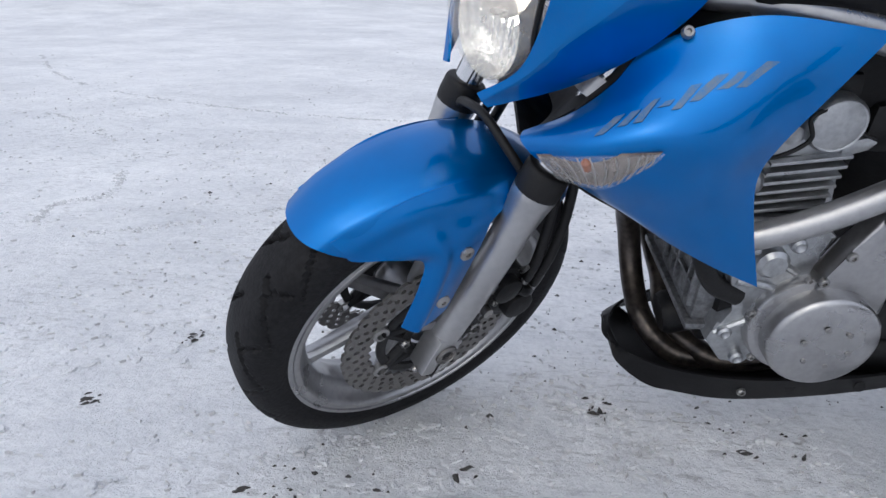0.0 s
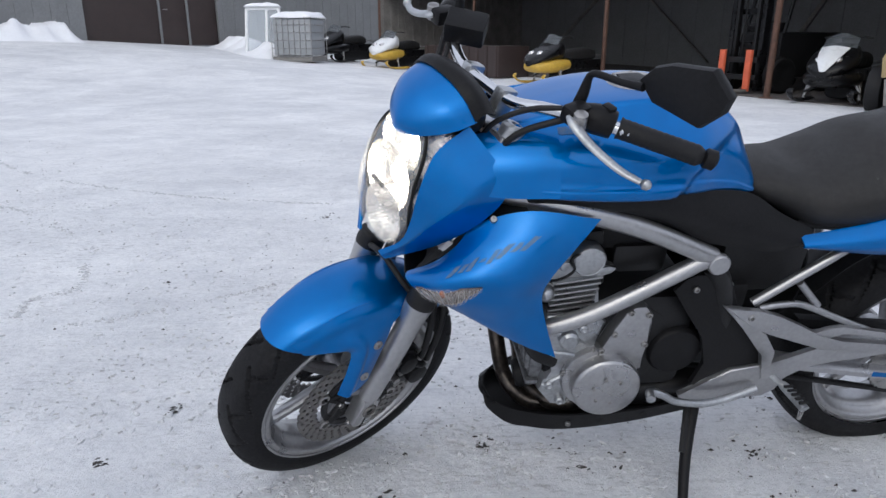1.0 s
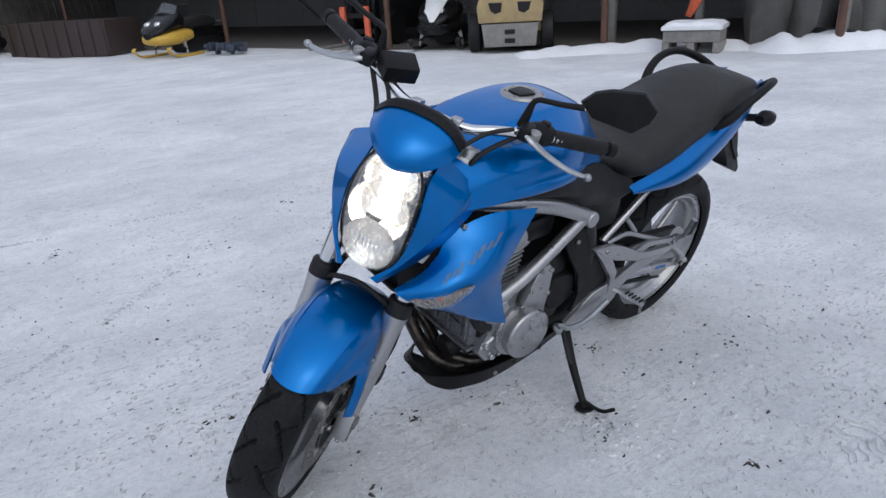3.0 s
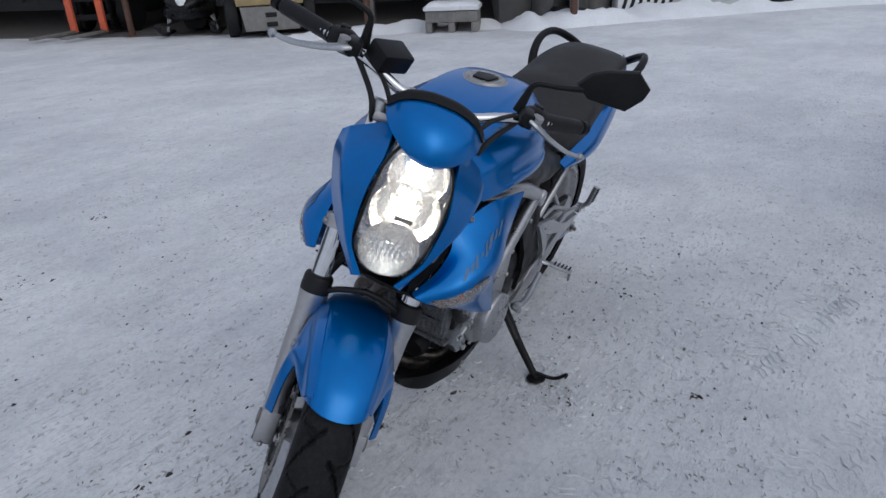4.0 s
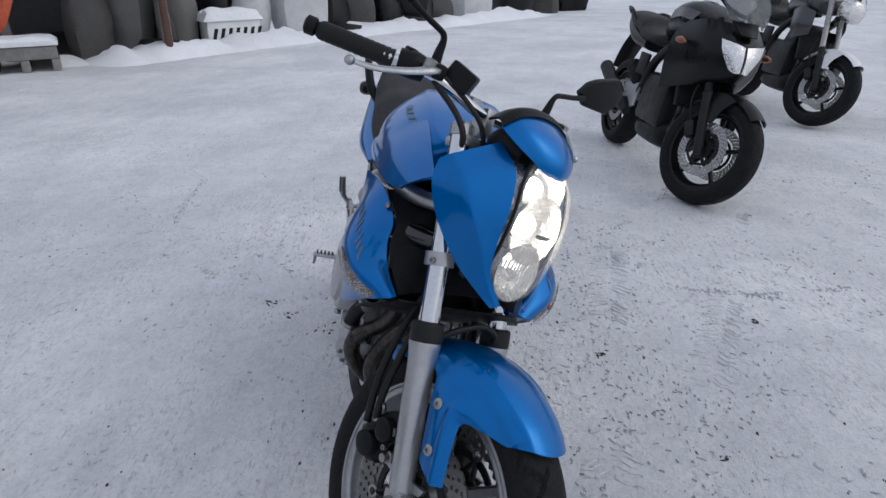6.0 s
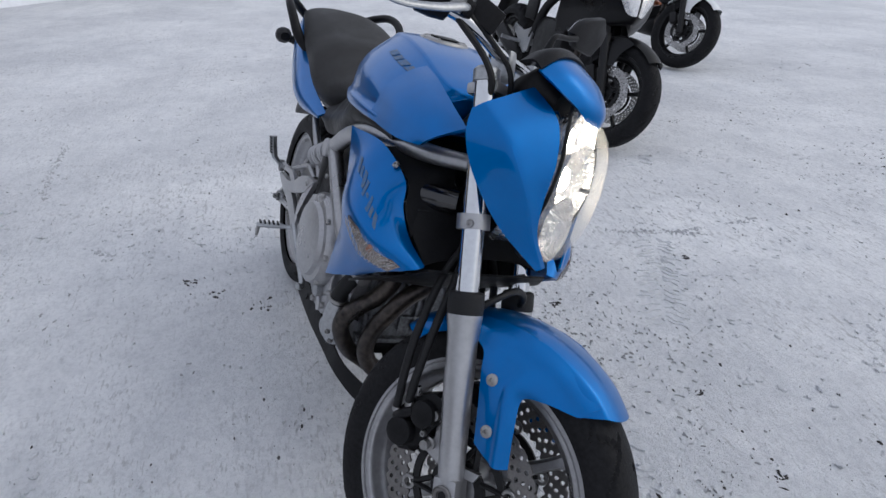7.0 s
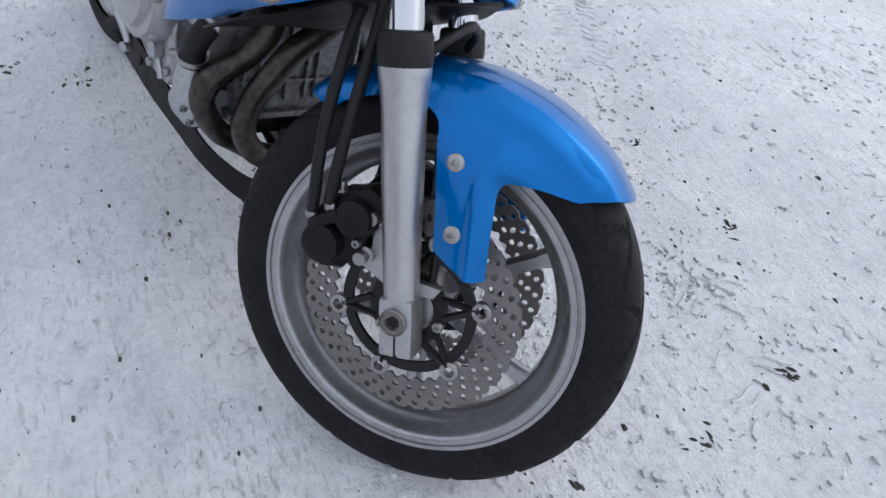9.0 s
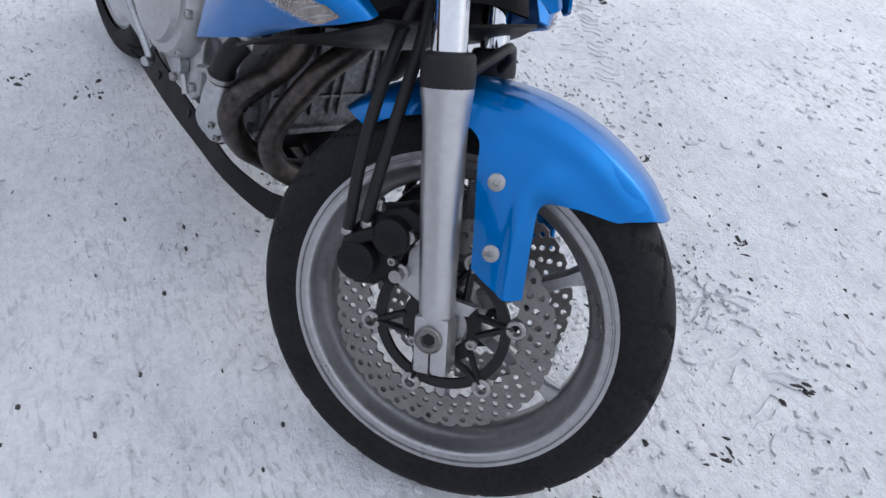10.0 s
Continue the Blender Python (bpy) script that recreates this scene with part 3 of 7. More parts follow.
guard = part("mudguard", mudguard_bm(), BLUE, bike, "blue front mudguard with side legs bolted to the fork", STEER)
for s in (-1, 1):
    rows = [[tuple(np.array(guard_at(f, 0.62)) + (0, 0.0016, 0.0012)) for f in (0.60, 0.44, 0.27, 0.04)],
            [tuple(np.array(guard_at(f, 0.84)) + (0, 0.0036, 0.0005)) for f in (0.60, 0.44, 0.26, 0.025)],
            [tuple(np.array(guard_at(f, 1.0)) + (0, 0.0055, -0.003)) for f in (0.60, 0.45, 0.27, 0.01)],
            [(1.338, 0.0945, 0.553), (1.38, 0.0995, 0.553), (1.424, 0.096, 0.549), (1.470, 0.082, 0.536)],
            [(1.352, 0.1, 0.525), (1.385, 0.107, 0.525), (1.416, 0.105, 0.525), (1.436, 0.090, 0.522)],
            [(1.378, 0.105, 0.470), (1.405, 0.113, 0.472), (1.430, 0.112, 0.476), (1.447, 0.098, 0.480)],
            [(1.402, 0.108, 0.415), (1.430, 0.115, 0.410), (1.454, 0.114, 0.406), (1.471, 0.100, 0.412)]]
    rows = [[(x, y * s, z) for x, y, z in r] for r in rows]
    for r in rows[3:]:
        c = catmull(r, 9)
        r[:] = [(x, y + (0.004 * s if i >= 5 else -0.001 * s), z) for i, (x, y, z) in enumerate(c)]
    rows[:3] = [[tuple(p) for p in catmull(r, 9)] for r in rows[:3]]
    part("side_leg", skin(rows, 44, 40, 0.004), BLUE, guard)
    for c in ((1.380, 0.107, 0.524), (1.414, 0.114, 0.448)):
        part("guard_bolt", lathe([(0.0105, 0), (0.0105, 0.003), (0.008, 0.005), (0.0035, 0.005), (0.003, 0.002)], (c[0], c[1] * s, c[2]), (0, s, 0.1), 18), STEEL, guard)

# Wet ice beads, made mirror-bright to stand in for the sparkles on the guard.
for f, v in ((0.255, -0.12), (0.235, -0.02), (0.270, 0.10), (0.225, 0.03), (0.33, 0.30)):
    c = Vector(guard_at(f, v))
    part("sparkle_bead", lathe([(0.0022, -0.001), (0.0021, 0.0007), (0.0013, 0.0015), (0.0004, 0.0018)], c, c - Vector(FA), 10), REFLECTOR, guard, "small ice bead, mirror-bright for a sparkle")

# headlamp, cowl and instrument visor
lens_rows = [[(1.262, 0.034, 0.988), (1.275, 0.02, 0.992), (1.280, 0, 0.993), (1.275, -0.02, 0.992), (1.262, -0.034, 0.988)],
             [(1.306, 0.060, 0.945), (1.338, 0.032, 0.948), (1.345, 0, 0.950), (1.338, -0.032, 0.948), (1.306, -0.060, 0.945)],
             [(1.330, 0.067, 0.885), (1.368, 0.036, 0.885), (1.378, 0, 0.886), (1.368, -0.036, 0.885), (1.330, -0.067, 0.885)],
             [(1.335, 0.062, 0.815), (1.376, 0.034, 0.812), (1.386, 0, 0.812), (1.376, -0.034, 0.812), (1.335, -0.062, 0.815)],
             [(1.320, 0.050, 0.758), (1.352, 0.03, 0.748), (1.362, 0, 0.745), (1.352, -0.03, 0.748), (1.320, -0.050, 0.758)],
             [(1.296, 0.030, 0.732), (1.310, 0.018, 0.727), (1.315, 0, 0.726), (1.310, -0.018, 0.727), (1.296, -0.030, 0.732)]]
lens_rows = [[(1.262 + (x - 1.262) * (0.76 if abs(y) < 0.045 else 0.86), y, z - 0.004) for x, y, z in r] for r in lens_rows]
lens_rows = [[(x - 0.016 * (abs(y) > 0.045), y * (1.10 + 0.30 * max(0.0, 0.84 - z) / 0.11), z - 0.010 * max(0.0, 0.84 - z) / 0.11) for x, y, z in r] for r in lens_rows]
lamp = part("headlamp", skin([[(x - 0.085 + 0.03 * abs(y) / 0.06, y * 0.98, z) for x, y, z in r] for r in lens_rows], 18, 24, 0.003), REFLECTOR, bike, "clear headlamp with stacked lit reflectors", STEER)
lens = part("lamp_cover", skin(lens_rows, 24, 36, 0.002), LAMPLENS, lamp)
lens.visible_shadow = False
for z, x, r, lit, nm in ((0.928, 1.258, 0.058, True, "upper_reflector"), (0.860, 1.282, 0.068, True, "main_reflector"), (0.774, 1.288, 0.060, False, "lower_reflector")):
    bw = lathe([(r, 0.030), (r * 0.97, 0.018), (r * 0.86, 0.002), (r * 0.62, -0.014), (r * 0.35, -0.022), (0.004, -0.025)], (x, 0, z), (1, 0, 0.12), 36, caps=False)
    part(nm, bw, REFLECTOR, lamp)
    if lit:
        part("bulb", lathe([(0.003, -0.016), (r * 0.26, -0.012), (r * 0.36, 0.000), (r * 0.30, 0.012), (0.003, 0.018)], (x - 0.004, 0, z), (1, 0, 0.12), 28), LIT, lamp, "lit bulb")
# An added glowing bulb that lifts the lower bowl; no lamp is known there.
part("fill_bulb", lathe([(0.002, -0.010), (0.009, -0.006), (0.012, 0.002), (0.007, 0.010), (0.002, 0.013)], (1.284, 0, 0.782), (1, 0, 0.12), 16), LIT_SMALL, lamp, "small added bulb that brightens the lower bowl")
for i in range(9):
    part("reflector_flute", box((1.300 - 0.001 * abs(i - 4), -0.040 + 0.010 * i, 0.772), (0.004, 0.004, 0.050 - 0.004 * abs(i - 4)), 0.001), REFLECTOR, lamp)
part("bulb_shade", box((1.332, 0, 0.860), (0.006, 0.036, 0.008), 0.002), PLASTIC, lamp)
part("lamp_seal", tube([lens_rows[0][0], lens_rows[1][0], lens_rows[2][0], lens_rows[3][0], lens_rows[4][0], lens_rows[5][0], lens_rows[5][2], lens_rows[5][4], lens_rows[4][4], lens_rows[3][4], lens_rows[2][4], lens_rows[1][4], lens_rows[0][4], lens_rows[0][2], lens_rows[0][0]], 0.0035, 8), PLASTIC, lamp)
for s in (-1, 1):
    rows = [[(1.196, 0.070, 0.980), (1.262, 0.070, 0.946), (1.298, 0.081, 0.885), (1.308, 0.080, 0.815), (1.320, 0.070, 0.762), (1.343, 0.034, 0.716)],
            [(1.166, 0.145, 0.923), (1.226, 0.142, 0.890), (1.268, 0.127, 0.848), (1.297, 0.104, 0.806), (1.317, 0.080, 0.760), (1.343, 0.044, 0.712)],
            [(1.155, 0.157, 0.906), (1.166, 0.160, 0.868), (1.188, 0.149, 0.828), (1.222, 0.132, 0.790), (1.268, 0.100, 0.748), (1.338, 0.050, 0.706)]]
    rows = [[(x, y * s, z) for x, y, z in r] for r in rows]
    part("lamp_cowl", facet(rows, 40, 12, 0.004, 1), BLUE, bike, "blue faceted headlamp side cowl", STEER, 18)
vis = [[(1.199, 0.090, 1.010), (1.206, 0.066, 1.037), (1.208, 0.033, 1.050), (1.209, 0, 1.053)],
       [(1.226, 0.085, 1.001), (1.241, 0.062, 1.022), (1.249, 0.031, 1.031), (1.252, 0, 1.034)],
       [(1.250, 0.072, 0.991), (1.266, 0.050, 1.005), (1.275, 0.025, 1.011), (1.278, 0, 1.013)],
       [(1.271, 0.052, 0.981), (1.283, 0.035, 0.987), (1.290, 0.017, 0.990), (1.293, 0, 0.991)],
       [(1.284, 0.028, 0.970), (1.290, 0.018, 0.969), (1.294, 0.009, 0.968), (1.296, 0, 0.968)]]
vis = [[(x + 0.005, y * 1.07, z - 0.004) for x, y, z in r] for r in vis]
vis = [r + [(x, -y, z) for x, y, z in r[-2::-1]] for r in vis]
visor = part("visor", skin(vis, 40, 32, 0.005), BLUE, bike, "blue instrument visor with black top edge", STEER)
part("visor_edge", skin([[(x - 0.040, y * 0.98, z + 0.002) for x, y, z in vis[0]], [(x - 0.016, y * 1.0, z + 0.012) for x, y, z in vis[0]], [(x + 0.004, y * 1.01, z + 0.003) for x, y, z in vis[0]]], 30, 10, 0.005), PLASTIC, visor)
part("instrument_housing", rings([(1.145, 0.055, 0.99, 0.955, 0.7), (1.165, 0.070, 1.005, 0.95, 0.6), (1.195, 0.074, 1.025, 0.95, 0.6), (1.235, 0.05, 0.99, 0.955, 0.7)], 28, 16), PLASTIC, visor)

# handlebar
bar = part("handlebar", tube([(0.936, 0.355, 1.018), (1.050, 0.205, 1.032), (1.088, 0.135, 1.024), (1.108, 0.075, 1.008), (1.112, 0, 1.006), (1.108, -0.075, 1.008), (1.088, -0.135, 1.024), (1.050, -0.205, 1.032), (0.936, -0.355, 1.018)], 0.0112, 16, 60), CHROME, bike, "silver handlebar with black grips", STEER)
for s in (-1, 1):
    gx = [(1.016, 0.240 * s, 1.028), (1.012, 0.246 * s, 1.0275), (0.936, 0.352 * s, 1.018), (0.931, 0.358 * s, 1.018)]
    gp = [Vector(gx[1]).lerp(Vector(gx[2]), f) for f in np.linspace(0, 1, 25)]
    part("grip", tube([gx[0]] + gp + [gx[3]], [0.019] + [0.0172 + 0.0010 * (i % 2) for i in range(25)] + [0.012], 18, 27), RUBBER, bar, "ribbed black rubber grip")
    part("bar_end", lathe([(0.012, 0), (0.017, 0.004), (0.017, 0.020), (0.010, 0.024)], gx[3], Vector(gx[3]) - Vector(gx[1]), 20), PLASTIC, bar)
    part("switch_housing", tube([(1.022, 0.232 * s, 1.030), (1.040, 0.210 * s, 1.034), (1.054, 0.190 * s, 1.034)], [0.024, 0.027, 0.022], 14, 8), PLASTIC, bar)
    part("switch", box((1.028, 0.218 * s, 1.056), (0.018, 0.022, 0.012), 0.004), PLASTIC, bar)
    lev = part("lever", tube([(1.092, 0.196 * s, 1.046), (1.098, 0.215 * s, 1.040), (1.090, 0.255 * s, 1.022), (1.072, 0.305 * s, 1.004), (1.056, 0.340 * s, 0.998)], [0.009, 0.010, 0.0085, 0.0075, 0.006], 12, 30, flat=0.6), ALLOY, bar, "silver lever with ball end")
    part("lever_ball", lathe([(0.003, -0.0095), (0.0072, -0.006), (0.0095, 0), (0.0072, 0.006), (0.003, 0.0095)], (1.052, 0.348 * s, 0.997), (0, 1, 0), 16), ALLOY, lev)
    part("lever_pivot", lathe([(0.012, -0.014), (0.012, 0.014), (0.007, 0.016)], (1.085, 0.211 * s, 1.044), (0.1, 0, 1), 16), STEEL, lev)
    part("lever_bracket", box((1.074, 0.190 * s, 1.044), (0.046, 0.03, 0.030), 0.007), PLASTIC, bar)
    part("mirror_arm", tube([(1.052, 0.172 * s, 1.040), (1.050, 0.175 * s, 1.070), (1.050, 0.177 * s, 1.097), (1.050, 0.184 * s, 1.108), (1.049, 0.198 * s, 1.113), (1.048, 0.238 * s, 1.122), (1.046, 0.278 * s, 1.134)], [0.011, 0.0095, 0.0065, 0.006, 0.006, 0.006, 0.007], 12, 40), PLASTIC, bar, "black mirror arm")
    hexa = [(0.264, 1.140), (0.282, 1.170), (0.309, 1.188), (0.372, 1.212), (0.412, 1.188), (0.410, 1.162), (0.386, 1.124), (0.299, 1.118)]
    sl = slab([(y, z) for y, z in hexa], -0.012, 0.012, 0.009)
    sl.transform(Matrix(((0, 1, 0, 1.035), (s, 0, 0, 0), (0, 0, 1, 0), (0, 0, 0, 1))))
    mir = part("mirror", sl, PLASTIC, bar, "black angular mirror housing")
    sg = slab([(0.339 + (y - 0.339) * 0.86, 1.165 + (z - 1.165) * 0.86) for y, z in hexa], -0.002, 0.002, 0)
    sg.transform(Matrix(((0, 1, 0, 1.0225), (s, 0, 0, 0), (0, 0, 1, 0), (0, 0, 0, 1))))
    part("mirror_glass", sg, MIRRORGLASS, mir)
    part("cable", tube([(1.080, 0.165 * s, 1.040), (1.110, 0.120 * s, 1.020), (1.150, 0.085 * s, 0.985), (1.150, 0.06 * s, 0.93), (1.09, 0.055 * s, 0.87)], 0.005, 8), RUBBER, bar)
    part("cable", tube([(1.070, 0.18 * s, 1.028), (1.125, 0.130 * s, 0.985), (1.145, 0.110 * s, 0.94), (1.10, 0.085 * s, 0.86)], 0.006, 8), RUBBER, bar)
tank_m = Matrix.Translation((1.074, -0.118, 1.052)) @ Matrix.Rotation(radians(-48), 4, "Z") @ Matrix.Rotation(radians(-14), 4, "X")
res_ = part("brake_reservoir", box((0, 0, 0), (0.078, 0.056, 0.042), 0.006, tank_m), PLASTIC, bar, "black square brake fluid reservoir")
part("sight_glass", lathe([(0.010, 0), (0.010, 0.003), (0.006, 0.004)], tank_m @ Vector((0.004, -0.028, -0.002)), tank_m.to_3x3() @ Vector((0, -1, 0)), 18), STEEL, res_)
part("key_switch", lathe([(0.02, 0), (0.02, 0.02), (0.014, 0.024), (0.004, 0.024)], (1.165, 0, 0.965), STEER_AXIS, 20), DARKMETAL, bar)

# fuel tank
def smooth_step(t):
    t = max(0.0, min(1.0, t))
    return t * t * (3 - 2 * t)


def tank_bm():
    """The fuel tank through stations (x, half width, top, bottom), widest low down at its lip."""
    st = catmull([(1.085, 0.085, 0.930, 0.900), (1.078, 0.130, 0.938, 0.862), (1.062, 0.166, 0.946, 0.850), (1.02, 0.187, 0.960, 0.842), (0.93, 0.195, 0.983, 0.836), (0.82, 0.191, 0.995, 0.831), (0.72, 0.168, 0.991, 0.826), (0.66, 0.140, 0.972, 0.818), (0.61, 0.123, 0.936, 0.810), (0.575, 0.114, 0.882, 0.802), (0.560, 0.106, 0.846, 0.802), (0.556, 0.085, 0.835, 0.806)], 90)
    g = []
    for x, w, top, bot in st:
        h = top - bot
        half = [(0.0, top), (0.26 * w, top - 0.008 * h), (0.43 * w, top - 0.030 * h), (0.475 * w, top - 0.050 * h), (0.51 * w, top - 0.090 * h), (0.64 * w, top - 0.20 * h), (0.80 * w, top - 0.36 * h), (0.90 * w, top - 0.53 * h), (0.935 * w, top - 0.68 * h), (0.945 * w, top - 0.77 * h), (0.965 * w, top - 0.83 * h), (1.0 * w, top - 0.88 * h), (0.992 * w, top - 0.98 * h), (0.90 * w, bot), (0.5 * w, bot), (0, bot)]
        c = catmull([(a, b, 0) for a, b in half], 91)
        ring = []
        for a, b, _ in c:
            d = (0.60 + 0.17 * (top - b) / h) - x
            ring.append((x, a * (1 - 0.075 * smooth_step(d / 0.022)), b))
        g.append(ring + [(x, -a, b) for x, a, b in ring[-2:0:-1]])
    bm, v = grid_bm(np.array(g), closed_u=True)
    bm.faces.new(v[0][::-1])
    bm.faces.new(v[-1])
    return bm


tank = part("fuel_tank", tank_bm(), BLUE, bike, "blue rounded fuel tank with round filler cap")
for s in (-1, 1):
    wing = [[(0.985, 0.098, 0.957), (1.06, 0.100, 0.946), (1.14, 0.102, 0.926), (1.225, 0.100, 0.902)],
            [(0.985, 0.130, 0.942), (1.06, 0.130, 0.930), (1.14, 0.128, 0.912), (1.215, 0.118, 0.891)],
            [(0.985, 0.168, 0.908), (1.06, 0.163, 0.900), (1.13, 0.152, 0.888), (1.196, 0.134, 0.876)],
            [(0.985, 0.182, 0.872), (1.06, 0.176, 0.866), (1.12, 0.163, 0.861), (1.178, 0.144, 0.862)],
            [(0.985, 0.192, 0.845), (1.06, 0.182, 0.842), (1.115, 0.169, 0.842), (1.163, 0.150, 0.849)]]
    part("tank_wing", skin([[(x, y * s, z) for x, y, z in r] for r in wing], 24, 22, 0.006), BLUE, tank)
cap = part("filler_cap", lathe([(0.056, -0.01), (0.056, 0.004), (0.052, 0.006), (0.052, -0.01), (0.052, 0.006), (0.048, 0.010), (0.036, 0.011), (0.034, 0.009), (0.012, 0.010), (0.002, 0.010)], (0.806, 0, 0.989), (0.03, 0, 1), 40), STEEL, tank, "round silver filler cap")
part("key_flap", slab([(0.836, -0.02), (0.836, 0.02), (0.79, 0.028), (0.78, 0), (0.79, -0.028)], 0, 0.004, 0.001, None), PLASTIC, cap).matrix_basis = Matrix(((1, 0, 0, 0), (0, 0, 1, 0), (0, 1, 0, 0.9985), (0, 0, 0, 1)))
for s in (-1, 1):
    for k, (x0, x1) in enumerate(((0.855, 0.885), (0.893, 0.915), (0.922, 0.952), (0.960, 0.985))):
        row = []
        for dz in (0.5, -0.5):
            line = []
            for x in np.linspace(x0, x1, 4):
                xx = x + 0.012 * dz
                f = (xx - 0.85) / 0.16
                line.append((xx, (0.1265 + 0.006 * math.sin(math.pi * f) - 0.012 * f - 0.010 * dz) * s, 0.9585 - 0.026 * f + 0.014 * dz))
            row.append(line)
        mark = part("tank_mark", skin(row, 6, 4, 0.001), DECAL, tank, "faded gold mark")
        wrap = mark.modifiers.new("wrap", "SHRINKWRAP")
        wrap.target, wrap.offset, wrap.wrap_mode = tank, 0.0012, "ABOVE_SURFACE"
for i in range(6):
    a = radians(60 * i + 20)
    part("cap_bolt", bolt_bm((0.806 + 0.043 * math.cos(a), 0.043 * math.sin(a), 0.998), (0, 0, 1), 0.0035, 0.003), STEEL, cap)

# seat, tail, grab rails
part("seat", rings([(0.574, 0.060, 0.824, 0.785, 0.9), (0.55, 0.088, 0.832, 0.768, 0.9), (0.48, 0.116, 0.836, 0.742, 0.9), (0.42, 0.144, 0.836, 0.708, 0.90), (0.34, 0.158, 0.862, 0.702, 0.88), (0.27, 0.160, 0.892, 0.714, 0.86), (0.19, 0.153, 0.907, 0.738, 0.82), (0.05, 0.146, 0.936, 0.784, 0.80), (-0.08, 0.128, 0.944, 0.836, 0.80), (-0.19, 0.110, 0.926, 0.866, 0.80), (-0.25, 0.080, 0.904, 0.880, 0.80)], 56, 64), SEATCOVER, bike, "worn grey-black two-level seat")
for s in (-1, 1):
    rows = [[(0.455, 0.122, 0.716), (0.27, 0.128, 0.758), (0.10, 0.116, 0.806), (-0.07, 0.098, 0.858), (-0.20, 0.078, 0.894), (-0.300, 0.056, 0.900)],
            [(0.455, 0.137, 0.708), (0.26, 0.153, 0.736), (0.09, 0.141, 0.786), (-0.08, 0.121, 0.842), (-0.20, 0.094, 0.882), (-0.305, 0.064, 0.892)],
            [(0.455, 0.140, 0.704), (0.25, 0.159, 0.708), (0.08, 0.149, 0.742), (-0.09, 0.127, 0.803), (-0.20, 0.099, 0.855), (-0.305, 0.066, 0.882)],
            [(0.455, 0.138, 0.701), (0.25, 0.147, 0.684), (0.08, 0.137, 0.702), (-0.09, 0.111, 0.765), (-0.20, 0.083, 0.828), (-0.290, 0.055, 0.864)]]
    part("tail_panel", skin([[(x, y * 1.14 * s, z) for x, y, z in r] for r in rows], 40, 14, 0.004), BLUE, bike, "blue tail side panel")
    rail = [(0.055, 0.126 * s, 0.815), (0.035, 0.160 * s, 0.850), (-0.010, 0.180 * s, 0.905), (-0.075, 0.184 * s, 0.938), (-0.150, 0.168 * s, 0.945), (-0.225, 0.130 * s, 0.920), (-0.270, 0.085 * s, 0.885)]
    part("grab_rail", tube(rail, [0.016, 0.016, 0.014, 0.013, 0.013, 0.014, 0.014], 14, 48), PLASTIC, bike, "black grab rail")
    rows = [[(1.05, 0.150, 0.848), (0.92, 0.165, 0.840), (0.80, 0.170, 0.832), (0.70, 0.140, 0.826), (0.58, 0.112, 0.806), (0.50, 0.118, 0.760), (0.43, 0.128, 0.728)],
            [(1.04, 0.158, 0.834), (0.91, 0.172, 0.818), (0.78, 0.172, 0.796), (0.68, 0.160, 0.766), (0.58, 0.148, 0.740), (0.50, 0.146, 0.714), (0.435, 0.145, 0.706)],
            [(1.03, 0.150, 0.818), (0.90, 0.155, 0.800), (0.76, 0.155, 0.768), (0.67, 0.150, 0.722), (0.58, 0.142, 0.695), (0.50, 0.140, 0.684), (0.44, 0.140, 0.698)]]
    part("side_cover", skin([[(x, y * s, z) for x, y, z in r] for r in rows], 40, 12, 0.004), PLASTIC, bike, "matt black side cover")
part("battery_box", box((0.475, 0, 0.625), (0.20, 0.17, 0.17), 0.02), DARKMETAL, bike)
part("swingarm_pivot", box((0.545, 0, 0.475), (0.10, 0.20, 0.20), 0.02), DARKMETAL, bike)
part("inner_guard", skin([[(0.40, -0.07, 0.70), (0.36, -0.07, 0.60), (0.36, -0.07, 0.50), (0.42, -0.06, 0.42)], [(0.40, 0.07, 0.70), (0.36, 0.07, 0.60), (0.36, 0.07, 0.50), (0.42, 0.06, 0.42)]], 12, 4, 0.005), PLASTIC, bike)
part("tail_core", rings([(0.44, 0.10, 0.76, 0.70, 0.6), (0.2, 0.11, 0.80, 0.68, 0.6), (0.0, 0.085, 0.86, 0.76, 0.6), (-0.24, 0.05, 0.885, 0.845, 0.6)], 20, 24), DARKMETAL, bike)
part("tail_cap", rings([(-0.22, 0.085, 0.915, 0.87, 0.7), (-0.27, 0.070, 0.902, 0.862, 0.7), (-0.32, 0.045, 0.888, 0.862, 0.7)], 24, 12), BLUE, bike)
part("tail_lamp", rings([(-0.25, 0.05, 0.875, 0.835, 0.7), (-0.31, 0.045, 0.872, 0.842, 0.7), (-0.33, 0.03, 0.866, 0.850, 0.8)], 20, 10), SIGNALLENS, bike, "clear-covered tail lamp")
hang = part("plate_hanger", slab([(-0.16, 0.79), (-0.16, 0.745), (-0.225, 0.690), (-0.285, 0.640), (-0.345, 0.575), (-0.350, 0.545), (-0.385, 0.528), (-0.455, 0.496), (-0.462, 0.512), (-0.452, 0.528), (-0.425, 0.548), (-0.415, 0.575), (-0.36, 0.665), (-0.31, 0.745), (-0.27, 0.800), (-0.22, 0.825)], -0.032, 0.032, 0.006), PLASTIC, bike, "black plate hanger")
part("hanger_rib", slab([(-0.25, 0.735), (-0.335, 0.63), (-0.40, 0.565), (-0.41, 0.578), (-0.345, 0.655), (-0.28, 0.745)], -0.038, 0.038, 0.003), PLASTIC, hang)
